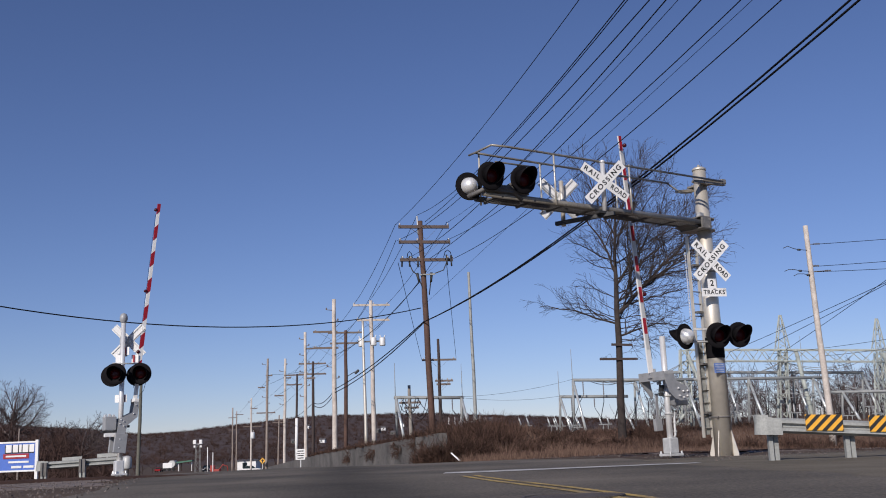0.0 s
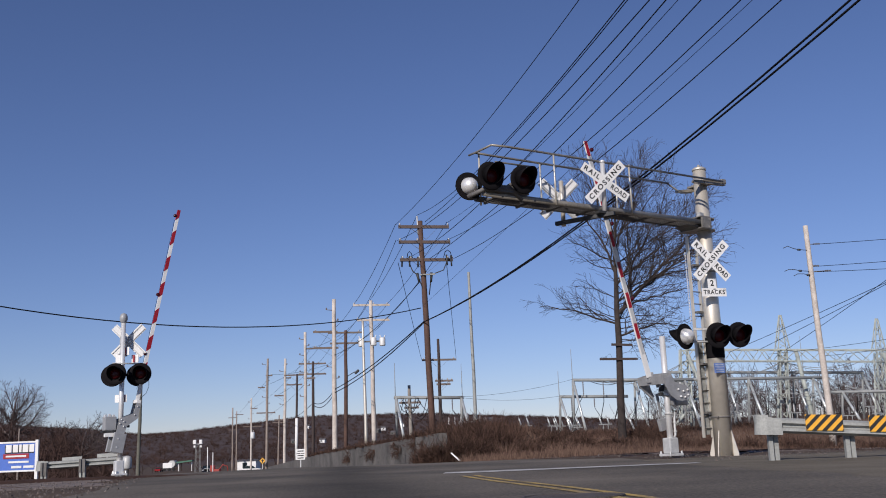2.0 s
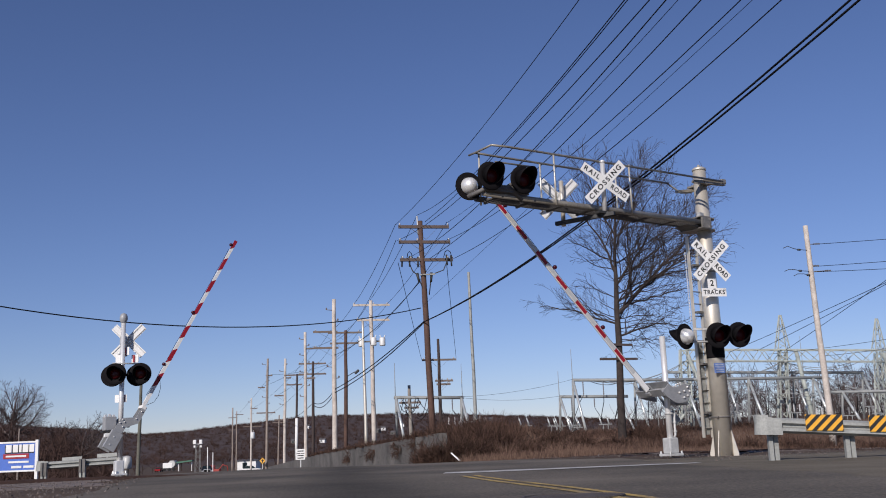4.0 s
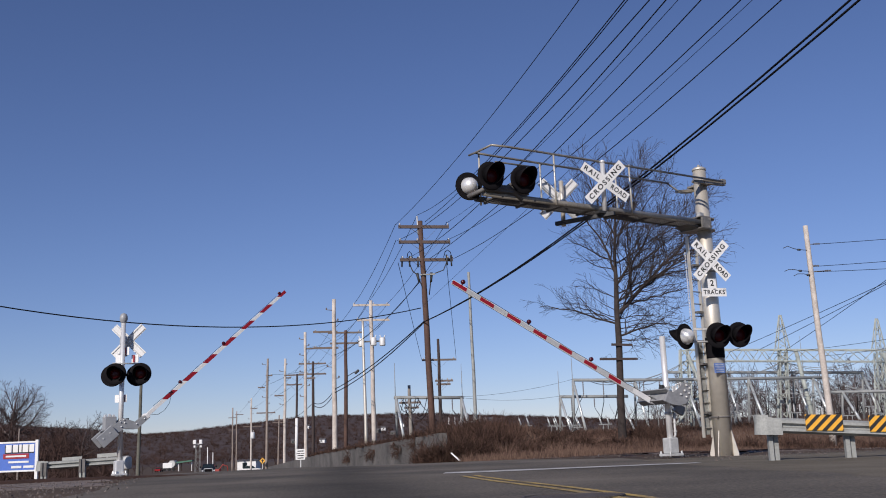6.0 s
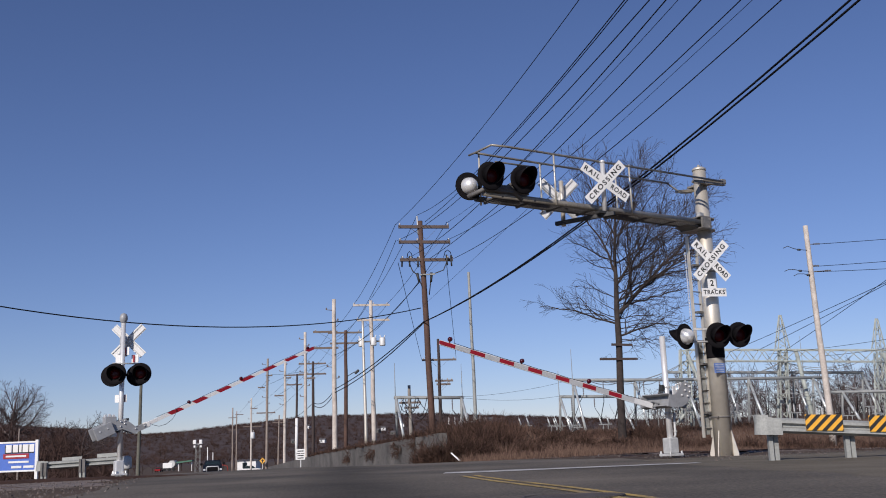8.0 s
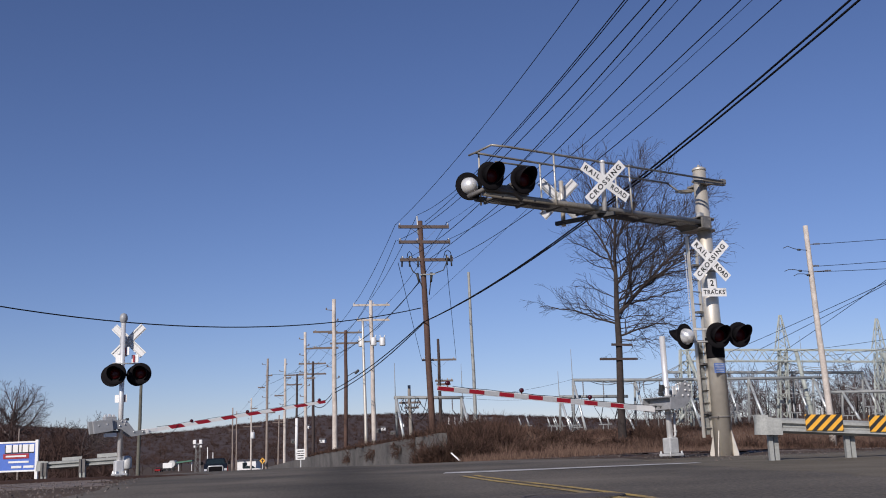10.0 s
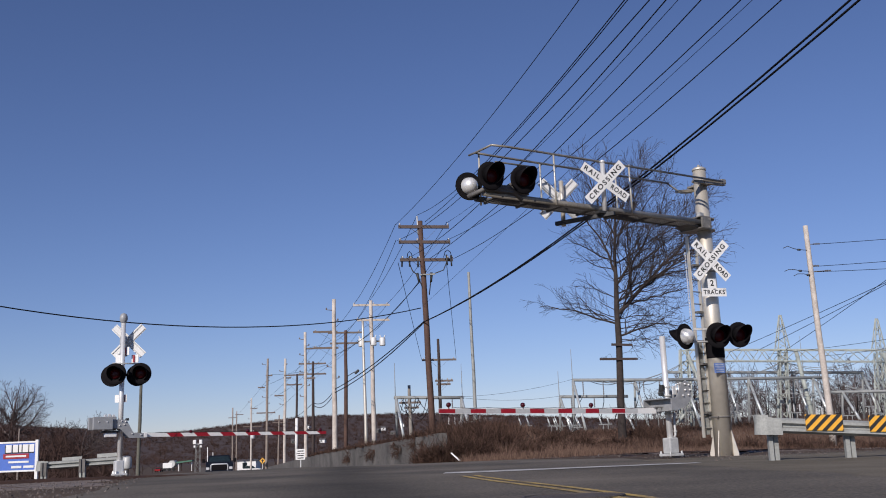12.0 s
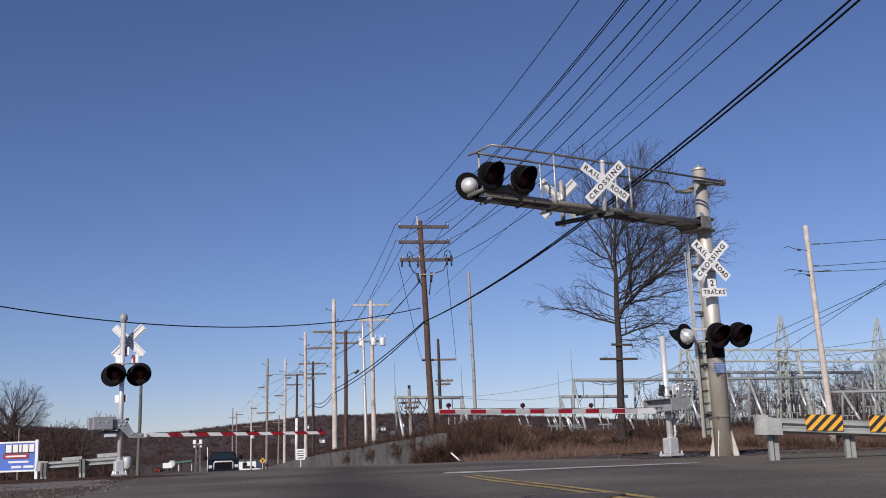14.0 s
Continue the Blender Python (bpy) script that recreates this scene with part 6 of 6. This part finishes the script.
for _ in range(60):
    x, y = rng.uniform(-0.4, 2.3), rng.uniform(39.5, 43)
    if x - wall_x(y) > 0.3:
        shrub(V, F, x, y, rng.uniform(0.9, 1.35), 12, rng, 0.007, max(float(ground_z(np.array(x), np.array(y))), 0.3) - 0.05)
for _ in range(36):
    x, y = rng.uniform(13, 19.5), rng.uniform(39, 46)
    shrub(V, F, x, y, rng.uniform(0.5, 0.9), 10, rng, 0.008)
for _ in range(26):
    x, y = rng.uniform(8.7, 10.8), rng.uniform(46, 51)
    shrub(V, F, x, y, rng.uniform(0.7, 1.9), 7, rng, 0.008)
for _ in range(90):
    x, y = rng.uniform(6.0, 10.8), rng.uniform(42, 47)
    shrub(V, F, x, y, rng.uniform(0.3, 0.65), 10, rng, 0.008)
for _ in range(34):
    shrub(V, F, rng.uniform(-0.3, 3.2), rng.uniform(36.4, 38.5), rng.uniform(0.3, 0.9), 12, rng, 0.007)
for _ in range(120):
    y = rng.uniform(52, 64)
    x = rng.uniform(0.03, 0.45) * y
    shrub(V, F, x, y, rng.uniform(0.3, 0.7), 8, rng, 0.010)
for cx, cy, hh in ((1.6, 42, 1.7), (2.1, 42, 1.5), (4.3, 42, 1.5), (5.6, 44, 1.1), (7.4, 45, 0.9), (11.2, 44, 1.0), (12.4, 42, 0.8)):
    for _ in range(7):
        shrub(V, F, cx + rng.uniform(-0.35, 0.35), cy + rng.uniform(-0.6, 0.6), hh * rng.uniform(0.6, 1.0), 11, rng, 0.008)
tagged(raw("bank_brush", V, F, M_BRUSH), "reddish brown leafless brush on the bank", "brush", kind="stuff")
bm = bmesh.new()
beam(bm, (0.0, 36.0, 0.26), (0.30, 36.0, -0.02), 0.05, 0.05)
tagged(part("stake", bm, M_WHITE), "white wooden stake leaning in the brush", "stake")
# loose stones by the left track
V, F = [], []
for _ in range(12000):
    s, a = rng.uniform(-13, 26), rng.uniform(13.5, 28.8)
    x, y = TX * s - TY * a, TY * s + TX * a
    edge = float(np.interp(y, RY, R_LEFT))
    if x > edge + 0.6 * rng.random() and x < np.interp(y, RY, R_RIGHT) + 0.3:
        continue
    if x > 0 and rng.random() < 0.5:
        continue
    z = float(low_ground(x, y)) + 0.03
    r = rng.uniform(0.010, 0.030)
    i = len(V)
    o = [Vector((rng.uniform(-1, 1), rng.uniform(-1, 1), rng.uniform(-0.3, 0.3))).normalized() * r for _ in range(4)]
    for v in o:
        V.append((x + v.x, y + v.y, z + v.z * 0.3))
    V.append((x + rng.uniform(-r, r) * 0.4, y + rng.uniform(-r, r) * 0.4, z + r * 0.9))
    F.extend([(i, i + 1, i + 4), (i + 1, i + 2, i + 4), (i + 2, i + 3, i + 4), (i + 3, i, i + 4), (i, i + 2, i + 4), (i + 1, i + 3, i + 4)])
tagged(raw("loose_stones", V, F, M_STONE), "grey crushed stones beside the track", "stones", kind="stuff")

# ---- signs and buildings down the road ----
bb = thing("billboard", Matrix.Translation((-32.2, 75, -2.2)), "blue billboard with white lettering in a white frame", "billboard")
bm = bmesh.new()
box(bm, (-0.5, 0, 3.15), (4.3, 0.12, 2.05))
part("board", bm, M_BLUE, bb, "glossy blue advertising board")
bm = bmesh.new()
for z in (2.13, 4.2):
    box(bm, (-0.5, -0.02, z), (4.4, 0.18, 0.12))
part("frame", bm, M_WHITE, bb)
for x in (1.72, -2.7):
    bm = bmesh.new()
    box(bm, (x, -0.02, 2.1), (0.22, 0.22, 4.5), None, 0.01)
    part("post", bm, M_WHITE, bb)
for x, z, w, h, mt in ((1.34, 3.76, 0.36, 0.56, M_WHITE), (0.88, 3.76, 0.42, 0.56, M_WHITE), (0.50, 3.76, 0.18, 0.56, M_WHITE), (0.14, 3.76, 0.38, 0.56, M_WHITE), (-0.36, 3.76, 0.42, 0.56, M_WHITE),
                       (0.20, 3.20, 1.9, 0.36, M_RED), (0.40, 2.78, 1.5, 0.14, M_WHITE), (1.15, 2.42, 0.75, 0.17, M_WHITE), (0.25, 2.42, 0.75, 0.17, M_WHITE)):
    bm = bmesh.new()
    box(bm, (x, -0.085, z), (w, 0.02, h), None, 0.005)
    part("text_bar", bm, mt, bb)
    if h > 0.5:
        bm = bmesh.new()
        box(bm, (x - 0.04, -0.070, z - 0.06), (w + 0.06, 0.016, h + 0.04), None, 0.004)
        part("text_shadow", bm, M_INK, bb)
bm = bmesh.new()
box(bm, (0.20, -0.102, 3.20), (1.5, 0.01, 0.12))
part("text_bar", bm, M_WHITE, bb)
ss = thing("road_sign", Matrix.Translation((-8.85, 60, -1.0)), "white rectangular road sign with three lines on a post", "road sign")
bm = bmesh.new()
box(bm, (0, 0.03, 0.6), (0.06, 0.05, 1.9))
part("post", bm, M_GALV, ss)
for z, h in ((1.55, 0.24), (1.22, 0.34)):
    bm = bmesh.new()
    box(bm, (0, 0, z), (0.52, 0.02, h))
    pl = part("plate", bm, M_WHITE, ss)
    for k in range(2 if h > 0.3 else 1):
        bm = bmesh.new()
        box(bm, (0, -0.013, z + (0.07 - 0.14 * k if h > 0.3 else 0)), (0.36, 0.004, 0.06))
        part("text_bar", bm, M_INK, pl)
ys = thing("warning_sign", Matrix.Translation((-22.0, 119.0, -2.6)), "yellow diamond warning sign on a post", "road sign")
bm = bmesh.new()
box(bm, (0, 0.03, 1.3), (0.07, 0.05, 2.6))
part("post", bm, M_GALV, ys)
bm = bmesh.new()
slab(bm, [(0, 1.90), (0.36, 2.26), (0, 2.62), (-0.36, 2.26)], 0.02)
dm = part("plate", bm, M_YELLOW, ys)
bm = bmesh.new()
slab(bm, [(-0.06, 2.05), (0.06, 2.05), (0.06, 2.25), (0.18, 2.25), (0, 2.47), (-0.18, 2.25), (-0.06, 2.25)], 0.03)
part("symbol", bm, M_INK, dm)


def house(x, y, w, d, h, roof_h, label, mt=None, az=0.0):
    z = float(ground_z(np.array(x), np.array(y))) - 0.2
    ob = thing("house", pose(x, y, z, 0, 0, az), label, "building")
    bm = bmesh.new()
    box(bm, (0, 0, h / 2), (w, d, h))
    part("wall", bm, mt or M_WALLPAINT, ob)
    bm = bmesh.new()
    a = [bm.verts.new(v) for v in ((-w / 2 - 0.3, -d / 2 - 0.3, h), (w / 2 + 0.3, -d / 2 - 0.3, h), (w / 2 + 0.3, d / 2 + 0.3, h), (-w / 2 - 0.3, d / 2 + 0.3, h), (-w / 2 - 0.3, 0, h + roof_h), (w / 2 + 0.3, 0, h + roof_h))]
    for f in ((0, 1, 5, 4), (2, 3, 4, 5), (0, 4, 3), (1, 2, 5), (3, 2, 1, 0)):
        bm.faces.new([a[i] for i in f])
    part("roof", bm, M_ROOF, ob)
    for i in range(max(1, int(w / 3))):
        bm = bmesh.new()
        box(bm, (-w / 2 + 1.5 + 3 * i, -d / 2 - 0.02, h * 0.6), (0.9, 0.08, 1.1))
        part("window", bm, M_GLASS, ob)
    return ob


house(-40.6, 205, 3.7, 5, 2.3, 0.2, "low white building beside the road")
rng = random.Random(17)
for i in range(9):
    y = rng.uniform(650, 950)
    x = rng.uniform(-0.16, -0.03) * y
    hs = house(x, y, rng.uniform(3, 4.8), 4, rng.uniform(2.0, 2.8), 1.3, "distant pale house among bare trees on the hillside", rng.choice((M_WALLPAINT, M_CONCRETE)), rng.uniform(-30, 30))
    hs.location.z = float(hill_z(np.array(x), np.array(y)))
for i in range(6):
    y = rng.uniform(250, 420)
    house(rng.uniform(-0.46, -0.36) * y, y, rng.uniform(3, 5), 5, rng.uniform(2, 3), 1.2, "distant house half hidden by bare trees", rng.choice((M_WALLPAINT, M_CONCRETE, M_ROOF)), rng.uniform(-30, 30))
tw = thing("lattice_mast", Matrix.Translation((-62.1, 250, -4.2)), "white lattice mast with boxes at its head in the valley", "mast")
bm = bmesh.new()
lattice(bm, (0, 0, 0), (0, 0, 7.6), 1.2, 0.9, 6, 0.06)
part("column", bm, M_GALV_RAIL, tw, "grey lattice column")
bm = bmesh.new()
for dx in (-0.75, 0.75):
    box(bm, (dx, -0.2, 8.1), (0.75, 0.5, 1.0), None, 0.08)
    box(bm, (dx, -0.1, 7.0), (0.5, 0.4, 0.5), None, 0.05)
beam(bm, (-1.2, 0, 7.6), (1.2, 0, 7.6), 0.12, 0.12)
part("head", bm, M_WHITE, tw, "white boxes on the mast head")
lt = thing("tank_trailer", Matrix.Translation((-90.4, 330, -3.9)), "white tank trailer parked in the valley", "trailer")
bm = bmesh.new()
box(bm, (-1.1, 0, 1.75), (3.0, 2.2, 1.7), None, 0.1)
part("cab", bm, M_WHITE, lt)
bm = bmesh.new()
tube(bm, (0.2, -1, 2.2), (0.2, 3.5, 2.2), 1.1, 1.1, 14)
part("tank", bm, M_GALV, lt, "dull grey tank")
for x in (-2.1, -0.5, 1.0):
    bm = bmesh.new()
    tube(bm, (x, -1.1, 0.5), (x, -0.8, 0.5), 0.5, 0.5, 12)
    part("wheel", bm, M_RUBBER, lt)
for dx in (0.0, 0.9):
    bm = bmesh.new()
    tube(bm, (0, 0, 0), (0, 0, 5.1 - dx), 0.09, 0.07, 8)
    ob = tagged(part("standpipe", bm, M_WALLPAINT), "thin white standpipe in the valley", "post", "standpipes")
    ob.location = (-40.6 + dx, 170, -3.2)


def far_car(x, y, az, paint, label):
    """A parked car seen far off: body, cabin, glass band and wheels."""
    ob = thing("car", pose(x, y, float(low_ground(np.array(x), np.array(y))) + 0.02, 0, 0, az), label, "car", "parked cars")
    bm = bmesh.new()
    slab(bm, [(-2.1, 0.35), (2.1, 0.35), (2.15, 0.75), (1.2, 0.92), (-1.9, 0.95), (-2.15, 0.7)], 1.7)
    part("body", bm, paint, ob)
    bm = bmesh.new()
    slab(bm, [(-1.5, 0.94), (0.95, 0.92), (0.35, 1.42), (-1.1, 1.44)], 1.45)
    part("cabin", bm, M_GLASS, ob)
    bm = bmesh.new()
    slab(bm, [(-1.12, 1.43), (0.36, 1.41), (0.28, 1.47), (-1.0, 1.49)], 1.42)
    part("roof", bm, paint, ob)
    for wx in (-1.3, 1.3):
        for wy in (-0.78, 0.78):
            bm = bmesh.new()
            tube(bm, (wx, wy - 0.1, 0.32), (wx, wy + 0.1, 0.32), 0.32, 0.32, 12)
            part("wheel", bm, M_RUBBER, ob)
    return ob


M_CAR_RED = mat("red_car_paint", (0.30, 0.018, 0.016), (0.22, 0.012, 0.012), 0.35, 0.0, 5, 40)
far_car(-94.2, 329, 92, M_CAR_RED, "small red car parked beside the white trailer")
far_car(-39.2, 200, 8, M_WALLPAINT, "white car parked before the low building")
cn = thing("canopy", Matrix.Translation((-86.0, 330, -4.3)), "green flat canopy on posts in the valley", "canopy")
bm = bmesh.new()
box(bm, (0, 0, 3.2), (5.0, 3, 0.45), Matrix.Rotation(radians(-5), 3, "Y"))
part("roof", bm, M_GREEN, cn)
for x in (-2.1, 2.1):
    bm = bmesh.new()
    box(bm, (x, 0, 1.3), (0.22, 0.22, 3.4))
    part("post", bm, M_WHITE, cn)
ex = thing("excavator", Matrix.Translation((-47.5, 205, -3.7)), "orange construction machine parked beside the road", "excavator")
bm = bmesh.new()
box(bm, (0, 0, 0.4), (2.2, 2.0, 0.6), None, 0.15)
part("track", bm, M_RUBBER, ex)
bm = bmesh.new()
box(bm, (0.2, 0, 1.1), (1.9, 1.7, 0.8), None, 0.1)
box(bm, (-0.4, 0, 1.8), (0.9, 1.0, 0.9), None, 0.1)
part("body", bm, M_ORANGE, ex)
bm = bmesh.new()
path(bm, [(0.8, 0, 1.2), (1.6, 0, 2.3), (2.5, 0, 2.0), (2.7, 0, 0.7)], 0.11, 6)
part("boom", bm, M_ORANGE, ex)


# ---- pickup truck ----
def wheel_mesh(ob, x, y):
    bm = bmesh.new()
    lathe(bm, [(0.24, -0.13), (0.37, -0.12), (0.40, -0.08), (0.40, 0.08), (0.37, 0.12), (0.24, 0.13)], Matrix.Translation((x, y, 0.40)) @ Matrix.Rotation(radians(90), 4, "Y"), 20)
    w = part("wheel", bm, M_RUBBER, ob, "black tyre")
    bm = bmesh.new()
    lathe(bm, [(0.0, -0.10), (0.23, -0.11), (0.23, 0.11), (0.0, 0.10)], Matrix.Translation((x, y, 0.40)) @ Matrix.Rotation(radians(90), 4, "Y"), 16)
    part("rim", bm, M_CHROME, w)


truck = thing("pickup_truck", pose(-60, 250, -4), "dark blue pickup truck with chrome grille surround on the road", "pickup truck")
bm = bmesh.new()
slab(bm, [(-0.15, 0.55), (5.7, 0.55), (5.7, 1.28), (3.9, 1.30), (3.8, 1.28), (1.45, 1.28), (0.05, 1.18), (-0.15, 1.0)], 1.96, Matrix.Rotation(radians(90), 4, "Z"))
bmesh.ops.bevel(bm, geom=list(bm.edges), offset=0.06, segments=2, affect="EDGES", profile=0.5)
part("body", bm, M_TRUCK, truck, "dark blue body panels")
bm = bmesh.new()
cab = [(1.35, 1.22), (3.85, 1.22), (3.65, 1.72), (3.4, 1.78), (2.35, 1.78), (2.1, 1.74)]
a = [bm.verts.new((-0.90 + (0.14 if z > 1.5 else 0), y, z)) for y, z in cab]
b = [bm.verts.new((0.90 - (0.14 if z > 1.5 else 0), y, z)) for y, z in cab]
bm.faces.new(a)
bm.faces.new(b[::-1])
for i in range(6):
    bm.faces.new((a[i], b[i], b[(i + 1) % 6], a[(i + 1) % 6]))
bmesh.ops.bevel(bm, geom=list(bm.edges), offset=0.03, segments=2, affect="EDGES", profile=0.5)
part("cab", bm, M_TRUCK, truck)
bm = bmesh.new()
vs = [bm.verts.new(v) for v in ((-0.80, 1.42, 1.29), (0.80, 1.42, 1.29), (0.68, 2.02, 1.70), (-0.68, 2.02, 1.70))]
bm.faces.new(vs)
part("windscreen", bm, M_GLASS, truck, "dark windscreen")
bm = bmesh.new()
for z in (0.78, 0.92, 1.06):
    box(bm, (0, -0.16, z), (1.0, 0.05, 0.05), None, 0.01)
box(bm, (0, -0.15, 0.92), (1.04, 0.03, 0.42))
part("grille", bm, M_BLACK, truck, "dark slatted grille")
# pale plastic colour stands in for the sun's gleam on the chrome
bm = bmesh.new()
path(bm, [(-0.60, -0.20, 0.62), (-0.60, -0.20, 1.08), (-0.54, -0.20, 1.15), (0.54, -0.20, 1.15), (0.60, -0.20, 1.08), (0.60, -0.20, 0.62)], 0.05, 8)
part("grille_surround", bm, M_HEADLAMP_GLEAM, truck, "grille surround with its sunlit chrome gleam given as pale colour")
bm = bmesh.new()
box(bm, (0, -0.22, 0.56), (2.04, 0.18, 0.22), None, 0.04)
part("bumper", bm, M_TRUCK, truck, "dark front bumper")
for s in (-1, 1):
    bm = bmesh.new()
    box(bm, (0.83 * s, -0.16, 0.84), (0.24, 0.06, 0.20), None, 0.03)
    part("headlight", bm, M_HEADLAMP_GLEAM, truck, "clear headlight")
    bm = bmesh.new()
    box(bm, (1.15 * s, 1.55, 1.40), (0.22, 0.12, 0.28), None, 0.03)
    beam(bm, (0.9 * s, 1.6, 1.36), (1.1 * s, 1.56, 1.38), 0.04, 0.04)
    part("mirror", bm, M_BLACK, truck, "black door mirror")
    bm = bmesh.new()
    slab(bm, [(1.9, 1.30), (3.6, 1.30), (3.45, 1.66), (2.3, 1.66)], 0.012, Matrix.Translation((0.855 * s, 0, 0)) @ Matrix.Rotation(radians(90), 4, "Z"))
    part("side_window", bm, M_GLASS, truck)
    for y in (0.85, 4.55):
        wheel_mesh(truck, 0.86 * s, y)


# ---- movement ----
def arm_rows(pivot, angles):
    return [(t, pose(*pivot, 0, -a, 0)) for t, a in angles]


def motions():
    right = [(0, 85.9), (1.2, 85.6), (1.5, 83.1), (1.8, 78.4), (2.0, 75.9), (2.3, 71.3), (2.6, 66.9), (3.0, 60.7), (3.2, 57.8), (3.9, 48.3), (4.6, 39.6), (5.3, 31.4), (5.5, 29.9), (6.0, 26.4),
             (6.5, 23.0), (7.0, 19.7), (7.5, 16.7), (8.0, 14.0), (8.2, 13.0), (9.3, 8.0), (10.3, 4.1), (10.5, 3.4), (11.0, 1.9), (11.4, 0.8), (12.5, 1.0), (14.0, 0.8)]
    left = [(0, 84.0), (1.2, 83.8), (1.4, 82.9), (1.6, 81.6), (1.8, 80.1), (2.0, 78.5), (2.4, 75.2), (2.6, 73.2), (3.0, 69.8), (3.2, 68.1), (4.2, 58.9), (5.3, 47.9), (5.5, 46.0), (6.0, 41.1), (6.5, 36.5),
            (7.0, 31.9), (7.5, 27.5), (8.0, 23.2), (8.2, 21.5), (9.3, 12.9), (10.3, 5.9), (10.5, 4.7), (11.0, 1.7), (11.4, -0.6), (14.0, -0.7)]
    walk(ARM_R, arm_rows((0, 0, 1.61), right))
    walk(ARM_L, arm_rows((0, 0, 1.487), left))
    run = [(0, 250, -59.9), (3.0, 205, -49.1), (5.3, 165, -39.4), (6.0, 150, -35.7), (7.0, 128, -30.2), (7.5, 117, -27.5), (8.0, 106.5, -24.9), (8.2, 103, -24.0), (9.2, 92, -21.3), (10.3, 85, -19.6),
           (11.0, 81, -18.6), (12.0, 75.5, -17.15), (13.0, 71, -16.0), (14.0, 67, -14.95)]
    walk(truck, [(t, pose(x, y, float(low_ground(np.array(x), np.array(y))) + 0.03, 0, 0, 13)) for t, y, x in run])


motions()
